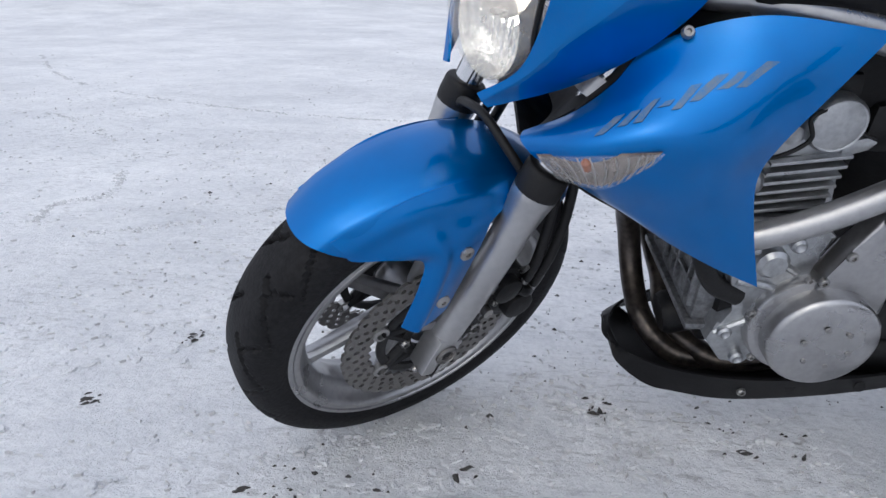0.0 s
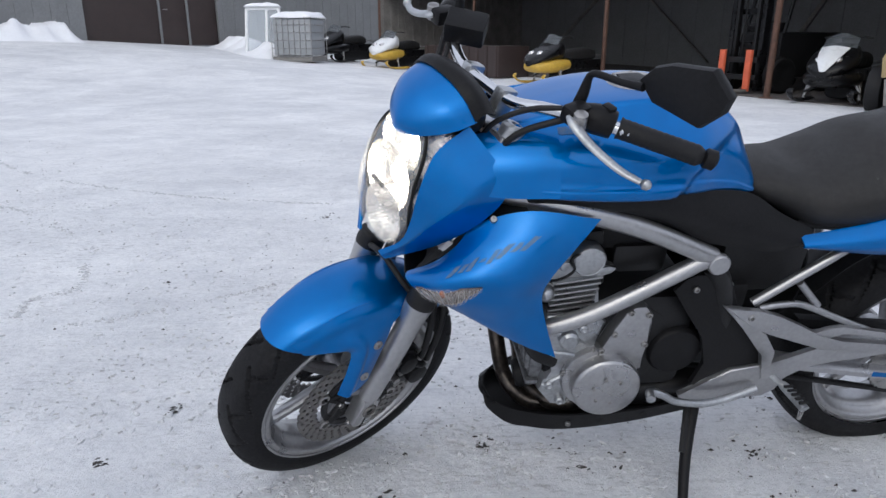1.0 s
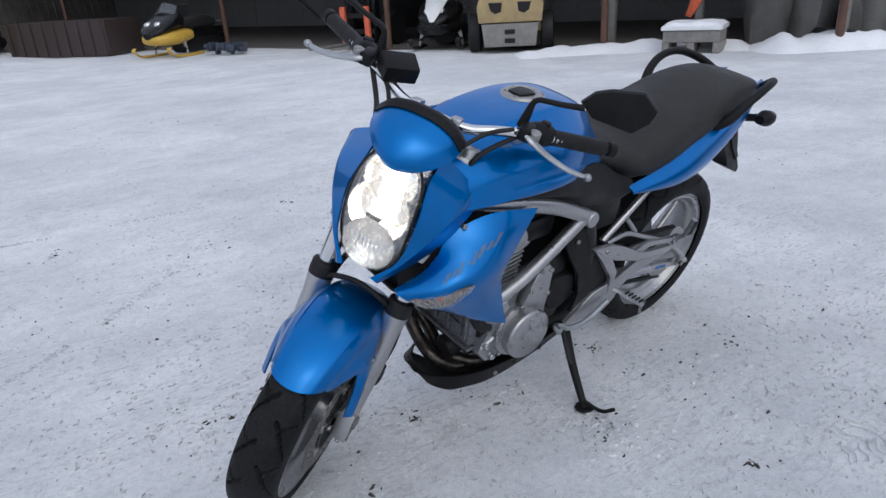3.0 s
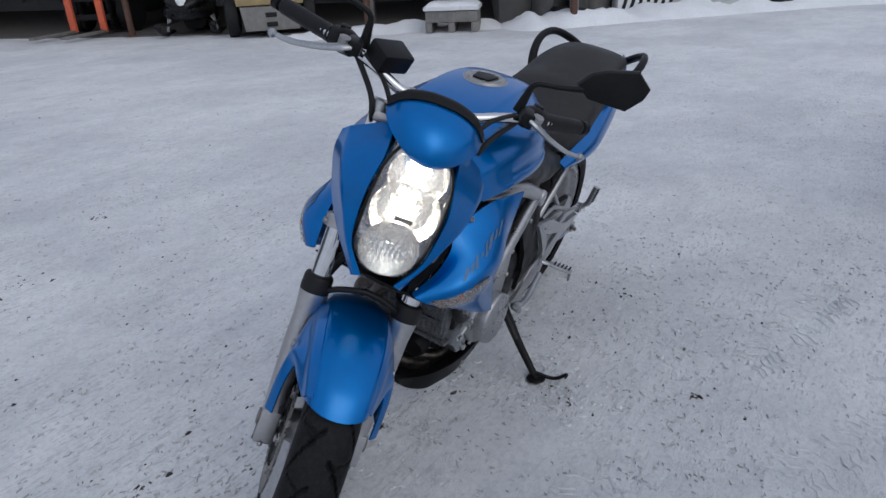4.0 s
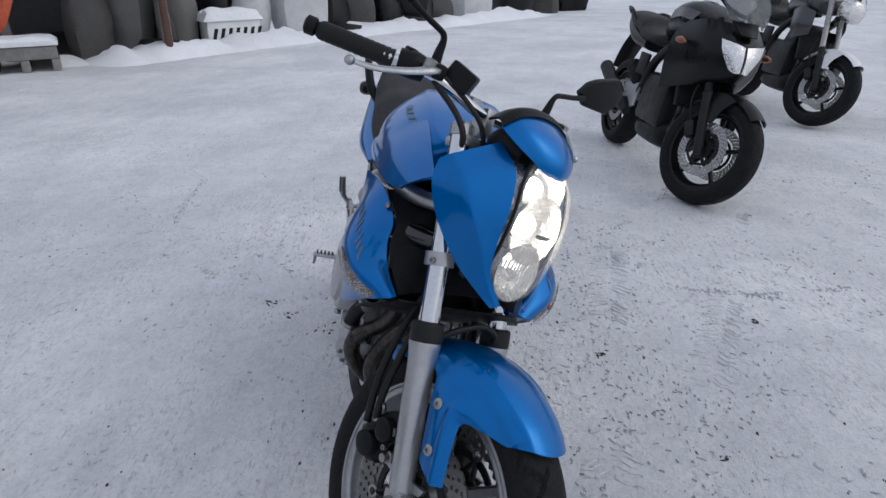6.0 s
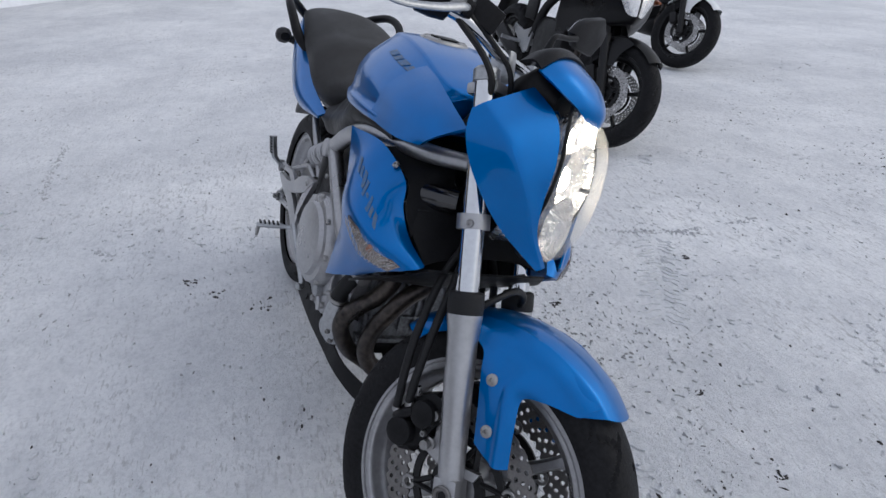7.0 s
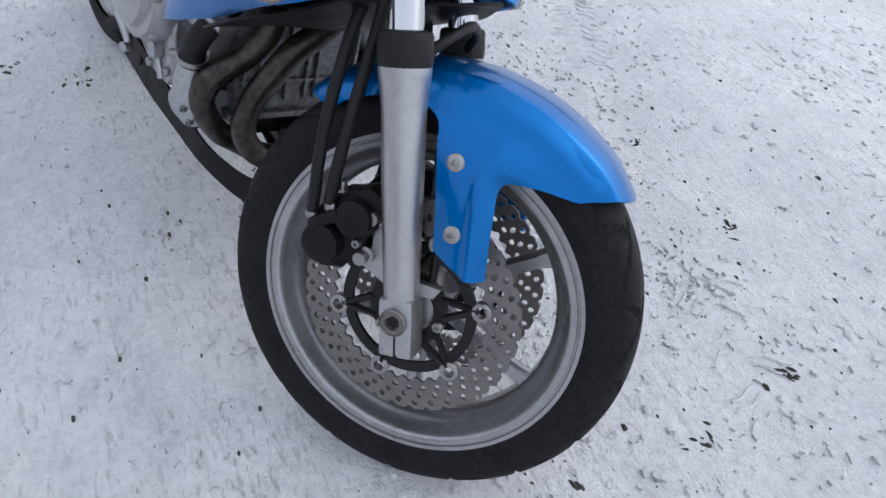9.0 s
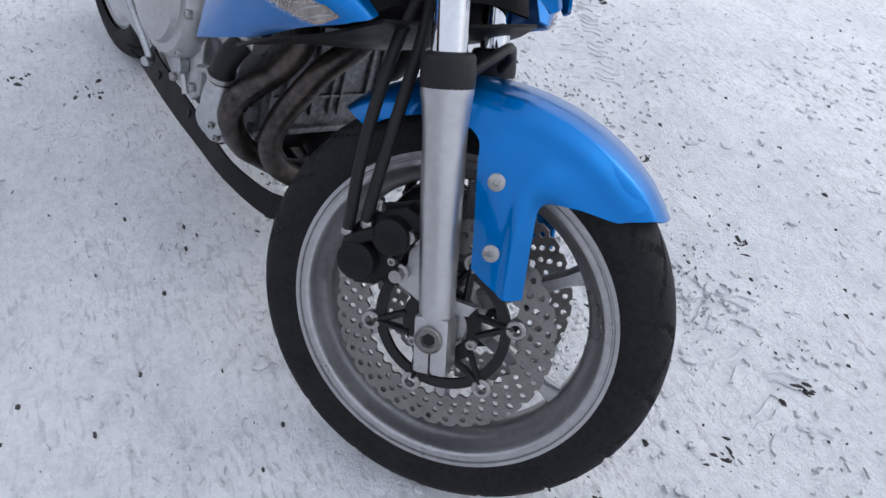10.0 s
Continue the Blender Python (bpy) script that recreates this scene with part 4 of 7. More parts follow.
for s in (-1, 1):
    part("signal_arm", tube([(-0.18, 0.03 * s, 0.775), (-0.205, 0.145 * s, 0.808)], 0.013, 10), RUBBER, hang)
    part("signal_body", rings([(-0.23, 0.024, 0.835, 0.790, 0.85), (-0.20, 0.026, 0.840, 0.788, 0.85), (-0.165, 0.016, 0.828, 0.800, 0.85)], 16, 12), PLASTIC, hang).matrix_basis = Matrix.Translation((0, 0.165 * s, 0))
    part("rear_signal", rings([(-0.262, 0.010, 0.820, 0.804, 0.9), (-0.248, 0.020, 0.831, 0.794, 0.9), (-0.231, 0.022, 0.834, 0.791, 0.9)], 16, 10), SIGNALLENS, hang, "clear rear turn signal").matrix_basis = Matrix.Translation((0, 0.165 * s, 0))

# radiator shrouds with signals
for s in (-1, 1):
    rows = [[(1.250, 0.126, 0.658), (1.200, 0.146, 0.690), (1.160, 0.152, 0.728), (1.122, 0.145, 0.770), (1.03, 0.168, 0.808), (0.905, 0.196, 0.803)],
            [(1.254, 0.138, 0.655), (1.206, 0.172, 0.688), (1.152, 0.189, 0.722), (1.095, 0.197, 0.748), (1.02, 0.204, 0.762), (0.945, 0.200, 0.745)],
            [(1.248, 0.150, 0.650), (1.198, 0.203, 0.678), (1.145, 0.226, 0.700), (1.09, 0.232, 0.706), (1.035, 0.226, 0.702), (0.988, 0.208, 0.686)],
            [(1.235, 0.160, 0.642), (1.185, 0.205, 0.648), (1.14, 0.222, 0.652), (1.09, 0.228, 0.652), (1.045, 0.222, 0.648), (1.000, 0.206, 0.642)],
            [(1.180, 0.176, 0.612), (1.14, 0.198, 0.602), (1.10, 0.208, 0.596), (1.06, 0.214, 0.590), (1.02, 0.212, 0.584), (0.985, 0.206, 0.578)],
            [(1.110, 0.182, 0.570), (1.08, 0.192, 0.552), (1.045, 0.200, 0.534), (1.01, 0.204, 0.516), (0.98, 0.206, 0.502), (0.955, 0.206, 0.490)]]
    shroud = part("radiator_shroud", skin([[(x, y * s, z) for x, y, z in r] for r in rows], 50, 50, 0.004), BLUE, bike, "blue radiator shroud with gold faded marks")
    sig = [[(1.238, 0.168, 0.650), (1.195, 0.207, 0.672), (1.150, 0.232, 0.686), (1.122, 0.240, 0.692)],
           [(1.228, 0.176, 0.640), (1.192, 0.211, 0.655), (1.155, 0.231, 0.668), (1.128, 0.239, 0.684)],
           [(1.214, 0.180, 0.630), (1.188, 0.205, 0.634), (1.165, 0.219, 0.642), (1.136, 0.235, 0.675)]]
    lensr = [[(x, (y + 0.004) * s, z) for x, y, z in r] for r in sig]
    tl = part("front_signal", skin(lensr, 22, 10, 0.004), SIGNALLENS, shroud, "clear triangular turn signal with amber bulb")
    tl.visible_shadow = False
    part("signal_back", skin([[(x, (y - 0.003) * s, z) for x, y, z in r] for r in sig], 14, 6, 0.003), SIGNALBACK, tl)
    for i in range(11):
        u = 0.06 + 0.088 * i
        part("lens_flute", tube([on_skin(lensr, u + 0.10 * (v - 0.5), v, 0.0010, s) for v in (0.06, 0.5, 0.94)], 0.0009, 6, 6), STEEL, tl)
    part("signal_bulb", lathe([(0.002, -0.009), (0.006, -0.005), (0.006, 0.005), (0.002, 0.009)], (1.190, 0.209 * s, 0.660), (0.4, 0.2, 0.9), 14), AMBER, tl)
    part("shroud_bolt", bolt_bm((1.095, 0.157 * s, 0.787), (0, s, 0.8)), STEEL, shroud)
    # faded gold marks, plain slanted bars
    rows = [[(x, y * s, z) for x, y, z in r] for r in rows]
    for i in range(8):
        u0, v0 = 0.29 + 0.064 * i, 0.302 - 0.014 * i
        tall = (0.042, 0.030, 0.042, 0.012, 0.040, 0.042, 0.026, 0.040)[i]
        strokes = [((0.030, -tall), (0.030, tall), 0.030)]
        for (ua, va), (ub, vb), w in strokes:
            pts = []
            for b in (-0.5, 0, 0.5):
                row = []
                for a in (0, 0.5, 1):
                    uu, vv = ua + (ub - ua) * a, va + (vb - va) * a
                    uu += w * b
                    row.append(on_skin(rows, u0 + uu - 1.0 * vv, v0 + vv, 0.0028, s))
                pts.append(row)
            part("mark", skin(pts, 5, 4, 0.0008), DECAL, shroud)
    part("duct_panel", skin([[(x, y * s, z) for x, y, z in r] for r in ([(1.196, 0.141, 0.690), (1.157, 0.146, 0.728), (1.120, 0.139, 0.770), (1.03, 0.160, 0.802)], [(1.165, 0.100, 0.715), (1.140, 0.100, 0.752), (1.110, 0.095, 0.790), (1.03, 0.11, 0.806)], [(1.150, 0.050, 0.735), (1.130, 0.050, 0.772), (1.105, 0.050, 0.805), (1.02, 0.06, 0.812)])], 16, 8, 0.004), PLASTIC, shroud)
    part("air_duct", tube([(1.165, 0.050 * s, 0.752), (1.140, 0.085 * s, 0.748), (1.095, 0.122 * s, 0.742), (1.05, 0.135 * s, 0.736)], [0.022, 0.026, 0.027, 0.026], 18, 24), GLOSS, shroud, "glossy black air duct")
    part("duct_clip", lathe([(0.0275, -0.004), (0.0295, -0.004), (0.0295, 0.004), (0.0275, 0.004)], (1.118, 0.104 * s, 0.745), (-0.72, 0.62 * s, -0.1), 22, closed=True), PLASTIC, shroud)
    part("frame_tube", tube([(1.150, 0.040 * s, 0.825), (1.090, 0.100 * s, 0.818), (0.944, 0.152 * s, 0.802), (0.798, 0.162 * s, 0.757), (0.640, 0.150 * s, 0.682)], [0.016, 0.018, 0.021, 0.020, 0.020], 18, 50), SILVER, bike, "silver frame tube")
    part("frame_tube", tube([(0.650, 0.152 * s, 0.680), (0.786, 0.162 * s, 0.610), (0.885, 0.165 * s, 0.560), (0.965, 0.158 * s, 0.528), (1.02, 0.14 * s, 0.51)], 0.018, 18, 40), SILVER, bike, "silver lower frame tube")
    part("pivot_cap", lathe([(0.023, 0), (0.023, 0.012), (0.020, 0.016), (0.003, 0.016)], (0.632, 0.158 * s, 0.674), (0, s, 0), 28), SILVER, bike)
    part("frame_strut", tube([(0.632, 0.150 * s, 0.66), (0.60, 0.145 * s, 0.61), (0.565, 0.135 * s, 0.50), (0.54, 0.12 * s, 0.38)], 0.022, 14), DARKMETAL, bike)
    part("subframe_tube", tube([(0.510, 0.138 * s, 0.552), (0.362, 0.14 * s, 0.668), (0.31, 0.12 * s, 0.69)], 0.0105, 14), SILVER, bike, "silver subframe tube")
    part("subframe_tube", tube([(0.500, 0.150 * s, 0.545), (0.450, 0.150 * s, 0.553), (0.400, 0.150 * s, 0.549), (0.312, 0.153 * s, 0.512), (0.225, 0.158 * s, 0.476)], 0.0075, 12), SILVER, bike)
    part("subframe_strut", tube([(0.419, 0.140 * s, 0.602), (0.364, 0.148 * s, 0.545)], 0.008, 10), SILVER, bike)
    han = part("footrest_hanger", slab([(0.462, 0.396), (0.530, 0.388), (0.574, 0.361), (0.600, 0.340), (0.640, 0.322), (0.630, 0.304), (0.571, 0.296), (0.432, 0.303), (0.405, 0.320), (0.390, 0.362), (0.425, 0.398)], 0.156 * s, 0.168 * s, 0.004), SILVER, bike, "silver arrow-shaped footrest hanger")
    part("arrow_bar", slab([(0.594, 0.568), (0.550, 0.562), (0.506, 0.507), (0.479, 0.492), (0.443, 0.439), (0.440, 0.398), (0.463, 0.390), (0.470, 0.432), (0.534, 0.506)], 0.159 * s, 0.173 * s, 0.0025), SILVER, han)
    part("upper_arm", slab([(0.592, 0.567), (0.509, 0.555), (0.458, 0.537), (0.403, 0.509), (0.354, 0.482), (0.289, 0.458), (0.167, 0.446), (0.140, 0.432), (0.228, 0.424), (0.342, 0.442), (0.469, 0.490), (0.515, 0.512)], 0.160 * s, 0.175 * s, 0.0025), SILVER, han)
    part("middle_arm", slab([(0.463, 0.396), (0.408, 0.416), (0.327, 0.447), (0.246, 0.430), (0.150, 0.434), (0.146, 0.418), (0.221, 0.406), (0.288, 0.400), (0.337, 0.394), (0.373, 0.378), (0.400, 0.352), (0.453, 0.360)], 0.158 * s, 0.171 * s, 0.003), SILVER, han)
    part("ridge_arm", slab([(0.364, 0.487), (0.335, 0.497), (0.303, 0.501), (0.241, 0.488), (0.177, 0.473), (0.135, 0.474), (0.128, 0.456), (0.166, 0.454), (0.227, 0.471), (0.295, 0.484), (0.312, 0.476), (0.330, 0.468)], 0.161 * s, 0.173 * s, 0.0025), SILVER, han)
    part("stub_tube", tube([(0.628, 0.148 * s, 0.660), (0.600, 0.146 * s, 0.628), (0.578, 0.142 * s, 0.604)], 0.009, 12), SILVER, bike)
    part("footrest_ring", lathe([(0.010, -0.006), (0.019, -0.006), (0.019, 0.008), (0.010, 0.008)], (0.140, 0.170 * s, 0.458), (0, s, 0), 24, closed=True), SILVER, han)
    part("hanger_bolt", bolt_bm((0.528, 0.173 * s, 0.540), (0, s, 0), 0.008), STEEL, han)
    part("hanger_bolt", bolt_bm((0.140, 0.170 * s, 0.458), (0, s, 0), 0.0095), STEEL, han)
    peg = part("footrest", tube([(0.425, 0.168 * s, 0.365), (0.418, 0.190 * s, 0.363), (0.412, 0.205 * s, 0.362), (0.404, 0.268 * s, 0.358)], [0.009, 0.008, 0.0125, 0.011], 12, 14, flat=0.6), ALLOY, han, "folding alloy footrest")
    for i in range(5):
        part("tread_rib", box((0.411 - 0.0018 * i, (0.210 + 0.012 * i) * s, 0.3705 - 0.0006 * i), (0.022, 0.005, 0.005), 0.0012), RUBBER, peg)
    part("peg_feeler", tube([(0.405, 0.262 * s, 0.352), (0.405, 0.264 * s, 0.325)], [0.0055, 0.004], 8), STEEL, peg)
    pp = part("passenger_footrest", tube([(0.140, 0.176 * s, 0.462), (0.138, 0.190 * s, 0.478), (0.136, 0.198 * s, 0.492), (0.130, 0.206 * s, 0.548)], [0.010, 0.011, 0.0145, 0.0125], 12, 14, flat=0.7), ALLOY, han, "passenger footrest folded upright")
    for i in range(6):
        part("tread_rib", box((0.136 - 0.001 * i, (0.2095 + 0.0012 * i) * s, 0.498 + 0.0088 * i), (0.024, 0.006, 0.004), 0.0012), RUBBER, pp)
    part("heel_plate", slab([(0.705, 0.605), (0.685, 0.632), (0.664, 0.642), (0.625, 0.640), (0.578, 0.612), (0.560, 0.560), (0.515, 0.480), (0.462, 0.425), (0.460, 0.392), (0.53, 0.385), (0.600, 0.335), (0.612, 0.345), (0.590, 0.405), (0.612, 0.480), (0.665, 0.548)], 0.146 * s, 0.157 * s, 0.003), PLASTIC, bike, "black heel guard plate")
    part("heel_bolt", bolt_bm((0.661, 0.160 * s, 0.610), (0, s, 0), 0.007), STEEL, bike)
    part("swingarm", tube([(0.54, 0.095 * s, 0.385), (0.31, 0.110 * s, 0.345), (0.10, 0.118 * s, 0.308), (-0.085, 0.120 * s, 0.272)], [0.027, 0.023, 0.020, 0.014], 8, flat=0.6), SILVER, bike, "silver swingarm side beam")
    part("swingarm_brace", tube([(0.36, 0.106 * s, 0.425), (0.25, 0.112 * s, 0.432), (0.13, 0.116 * s, 0.415), (0.04, 0.118 * s, 0.365), (-0.06, 0.119 * s, 0.288)], [0.013, 0.012, 0.010, 0.010, 0.012], 8), SILVER, bike)
    part("axle_block", box((-0.012, 0.128 * s, 0.296), (0.085, 0.012, 0.034), 0.005, Matrix.Rotation(radians(-10), 4, "Y")), ALLOY, bike)
    part("axle_nut", lathe([(0.016, 0), (0.016, 0.012), (0.009, 0.014), (0.009, 0.024)], (0, 0.132 * s, 0.302), (0, s, 0), 6), STEEL, bike)

# rear wheel
rear = wheel("rear_wheel", bike, None, RA, 0.305, 0.155, 0.231, 0.125, 6, 10, "silver six-spoke rear wheel")
part("rear_disc", disc_bm(0.070, 0.110, -0.085, RA), DISCSTEEL, rear)
sp = [(0.105 * math.cos(radians(a)) * (1.0 if i % 2 else 0.94), 0.312 + 0.105 * math.sin(radians(a)) * (1.0 if i % 2 else 0.94)) for i, a in enumerate(np.linspace(0, 360, 84, endpoint=False))]
part("sprocket", slab(sp, 0.080, 0.086, 0), STEEL, rear, "steel chain sprocket")
for z0, z1 in ((0.418, 0.452), (0.206, 0.345)):
    part("chain", tube([(0.0, 0.083, z0), (0.30, 0.083, (z0 + z1) / 2), (0.62, 0.083, z1)], 0.0095, 8, 80, flat=0.5), DARKMETAL, bike, "dark drive chain")
part("chain_guard", slab([(0.02, 0.425), (0.35, 0.468), (0.36, 0.445), (0.04, 0.398)], 0.074, 0.098, 0.003), PLASTIC, bike)
part("arm_sticker", slab([(0.075, 0.297), (0.135, 0.308), (0.135, 0.325), (0.075, 0.314)], 0.1345, 0.1355, 0), BLUE, bike, "small blue and white sticker")
part("hugger", skin([[(0.30, -0.05, 0.50), (0.22, -0.06, 0.60), (0.10, -0.065, 0.655)], [(0.30, 0, 0.52), (0.22, 0, 0.62), (0.10, 0, 0.68)], [(0.30, 0.05, 0.50), (0.22, 0.06, 0.60), (0.10, 0.065, 0.655)]], 14, 10, 0.004), PLASTIC, bike)

# engine
eng = part("engine", box((0.785, 0, 0.44), (0.33, 0.25, 0.26), 0.03), DARKMETAL, bike, "grey twin-cylinder engine")
T = Matrix.Translation((0.902, 0, 0.618)) @ Matrix.Rotation(radians(7), 4, "Y")
part("cylinder_head", box((0, 0, 0.025), (0.110, 0.255, 0.085), 0.012, T), DARKMETAL, eng)
part("cylinder_block", box((0, 0, -0.055), (0.100, 0.255, 0.09), 0.008, T), DARKMETAL, eng)
for s in (-1, 1):
    part("head_side", slab([(0.985, 0.628), (0.980, 0.650), (0.950, 0.676), (0.905, 0.712), (0.868, 0.704), (0.852, 0.668), (0.850, 0.650), (0.868, 0.632)], 0.112 * s, 0.131 * s, 0.005), ALLOY, eng)
    part("cover_seam", tube([(0.987, 0.133 * s, 0.640), (0.950, 0.133 * s, 0.658), (0.905, 0.133 * s, 0.672), (0.860, 0.133 * s, 0.664), (0.832, 0.133 * s, 0.655)], 0.0022, 6, 30), RUBBER, eng)
    part("head_ear", slab([(0.868, 0.652), (0.838, 0.658), (0.828, 0.650), (0.836, 0.640), (0.868, 0.630)], 0.110 * s, 0.134 * s, 0.004), ALLOY, eng)
    part("fin_frame", slab([(0.960, 0.640), (0.862, 0.638), (0.848, 0.556), (0.945, 0.550)], 0.114 * s, 0.127 * s, 0.003), ALLOY, eng)
    for i in range(6):
        part("cooling_fin", box((0.002 + 0.002 * i, 0.133 * s, 0.012 - 0.0135 * i), (0.096, 0.018, 0.0048), 0.0012, T), ALLOY, eng)
    part("cam_cover", lathe([(0.0350, -0.012), (0.0350, 0.006), (0.032, 0.010), (0.030, 0.009), (0.020, 0.0125), (0.003, 0.014)], (0.892, 0.138 * s, 0.678), (0, s, 0), 32), ALLOY, eng, "round cam end cover")
    part("water_neck", lathe([(0.020, -0.012), (0.020, 0.002), (0.0185, 0.012), (0.013, 0.020), (0.006, 0.024), (0.002, 0.0245)], (0.968, 0.126 * s, 0.596), (0.25, s, 0), 24), ALLOY, eng)
    part("neck_ring", lathe([(0.019, -0.003), (0.024, -0.003), (0.024, 0.003), (0.019, 0.003)], (0.968, 0.122 * s, 0.596), (0.25, s, 0), 24, closed=True), STEEL, eng)
    part("head_boss", lathe([(0.012, -0.01), (0.012, 0.006), (0.008, 0.008), (0.003, 0.008)], (0.935, 0.134 * s, 0.662), (0, s, 0), 16), ALLOY, eng)
    part("case_neck", slab([(0.962, 0.548), (0.86, 0.545), (0.828, 0.515), (0.850, 0.470), (0.850, 0.33), (0.890, 0.280), (0.925, 0.287), (0.957, 0.330), (0.948, 0.365), (0.925, 0.385), (0.945, 0.43), (0.965, 0.49)], 0.085 * s, 0.136 * s, 0.006), ALLOY, eng)
    for c0, c1 in (((0.952, 0.500), (0.862, 0.455)), ((0.958, 0.535), (0.870, 0.525)), ((0.940, 0.440), (0.868, 0.420)), ((0.948, 0.345), (0.872, 0.385))):
        part("case_web", tube([(c0[0], 0.135 * s, c0[1]), ((c0[0] + c1[0]) / 2, 0.139 * s, (c0[1] + c1[1]) / 2 + 0.006), (c1[0], 0.135 * s, c1[1])], 0.0055, 8, 12), ALLOY, eng)
    for c in ((0.936, 0.350), (0.905, 0.300), (0.878, 0.505), (0.938, 0.515)):
        part("case_boss", lathe([(0.0105, -0.01), (0.0105, 0.006), (0.007, 0.009), (0.003, 0.006)], (c[0], 0.138 * s, c[1]), (0, s, 0), 14), ALLOY, eng)
    part("coolant_boss", lathe([(0.022, -0.01), (0.022, 0.012), (0.016, 0.018), (0.003, 0.019)], (0.908, 0.138 * s, 0.480), (0, s, 0), 20), ALLOY, eng)
    part("spark_lead", tube([(0.905, 0.142 * s, 0.700), (0.93, 0.152 * s, 0.690), (0.925, 0.156 * s, 0.665), (0.955, 0.150 * s, 0.640), (0.985, 0.13 * s, 0.63)], 0.0028, 8), RUBBER, eng)
part("valve_cover", box((0, 0, 0.085), (0.10, 0.22, 0.04), 0.014, T), DARKMETAL, eng)
alt = part("generator_cover", lathe([(0.083, -0.02), (0.083, 0.010), (0.080, 0.015), (0.074, 0.016), (0.003, 0.016)], (0.830, 0.142, 0.373), (0.04, 1, 0.05), 56), SILVER, eng, "round silver generator cover")
part("generator_dome", lathe([(0.076, 0.006), (0.0755, 0.036), (0.073, 0.041), (0.068, 0.044), (0.045, 0.047), (0.003, 0.049)], (0.819, 0.146, 0.370), (0.04, 1, 0.05), 56), SILVER, alt)
part("dome_lip", box((0.766, 0.184, 0.388), (0.030, 0.010, 0.040), 0.005, Matrix.Rotation(radians(8), 4, "Y")), SILVER, alt)
for a in range(6):
    b = radians(60 * a + 15)
    part("cover_bolt", bolt_bm((0.830 + 0.086 * math.cos(b), 0.150, 0.373 + 0.086 * math.sin(b)), (0, 1, 0), 0.006, 0.006), STEEL, alt)
    part("cover_stud", lathe([(0.004, 0), (0.004, 0.003)], (0.820 + 0.034 * math.cos(b), 0.1935, 0.371 + 0.034 * math.sin(b)), (0, 1, 0), 10), STEEL, alt)
part("side_case", slab([(0.850, 0.425), (0.832, 0.458), (0.817, 0.508), (0.795, 0.556), (0.778, 0.568), (0.756, 0.568), (0.742, 0.552), (0.736, 0.526), (0.744, 0.470), (0.738, 0.40), (0.80, 0.38)], 0.125, 0.158, 0.006), SILVER, eng, "silver crankcase cover")
for c in ((0.788, 0.556), (0.748, 0.548), (0.815, 0.500), (0.838, 0.458), (0.744, 0.470)):
    part("case_bolt", bolt_bm((c[0], 0.158, c[1]), (0, 1, 0), 0.0075, 0.006), STEEL, eng)
part("sprocket_cover", lathe([(0.062, 0), (0.062, 0.02), (0.056, 0.028), (0.003, 0.032)], (0.656, 0.112, 0.425), (0, 1, 0), 36), PLASTIC, eng, "black sprocket cover")
part("case_link", slab([(0.735, 0.545), (0.700, 0.520), (0.690, 0.45), (0.700, 0.36), (0.740, 0.33), (0.745, 0.45)], 0.10, 0.128, 0.006), DARKMETAL, eng)
clu = part("clutch_cover", lathe([(0.112, 0), (0.112, 0.035), (0.104, 0.050), (0.09, 0.052), (0.085, 0.062), (0.05, 0.068), (0.003, 0.069)], (0.765, -0.150, 0.485), (0.05, -1, 0.05), 48), SILVER, eng, "round silver clutch cover")
for a in range(8):
    b = radians(45 * a)
    part("cover_bolt", bolt_bm((0.765 + 0.108 * math.cos(b), -0.186, 0.485 + 0.108 * math.sin(b)), (0, -1, 0), 0.008, 0.010), STEEL, clu)
for c in ((0.848, 0.350), (0.868, 0.49), (0.850, 0.568), (0.75, 0.590), (0.672, 0.552), (0.615, 0.44), (0.66, 0.350), (0.76, 0.322)):
    part("case_bolt", bolt_bm((c[0], -0.165, c[1]), (0, -1, 0), 0.008, 0.009), STEEL, eng)
for i in range(3):
    part("case_boss", lathe([(0.016, 0), (0.016, 0.012), (0.011, 0.017), (0.003, 0.017)], (0.93 - 0.02 * i, -0.112, 0.50 - 0.06 * i), (0.2, -1, 0), 18), ALLOY, eng)
part("oil_line", tube([(0.94, -0.12, 0.56), (0.955, -0.15, 0.50), (0.93, -0.165, 0.43), (0.88, -0.17, 0.40)], 0.007, 10), STEEL, eng)
part("oil_filler", lathe([(0.018, 0), (0.018, 0.014), (0.012, 0.016), (0.003, 0.016)], (0.806, -0.166, 0.372), (0, -1, 0), 20), ALLOY, clu)
part("side_case", slab([(0.862, 0.40), (0.880, 0.50), (0.86, 0.58), (0.74, 0.60), (0.66, 0.56), (0.60, 0.46), (0.60, 0.375), (0.638, 0.345), (0.762, 0.308), (0.835, 0.318), (0.855, 0.340)], -0.165, -0.12, 0.008), SILVER, eng)
part("case_ridge", tube([(0.768, -0.168, 0.590), (0.775, -0.170, 0.46), (0.785, -0.170, 0.40), (0.820, -0.168, 0.322)], 0.006, 8, 24), SILVER, eng)
part("front_case", box((0.950, 0, 0.445), (0.05, 0.215, 0.21), 0.010), CASTING, eng)
part("sump_lip", box((0.945, 0, 0.338), (0.076, 0.235, 0.012), 0.004), CASTING, eng)
part("sump", box((0.86, 0, 0.305), (0.17, 0.17, 0.06), 0.015), DARKMETAL, eng)
for y in (-0.095, -0.070, -0.022, 0.012, 0.030, 0.078, 0.098):
    part("case_rib", box((0.978, y, 0.45), (0.010, 0.005, 0.17), 0.0015), CASTING, eng)
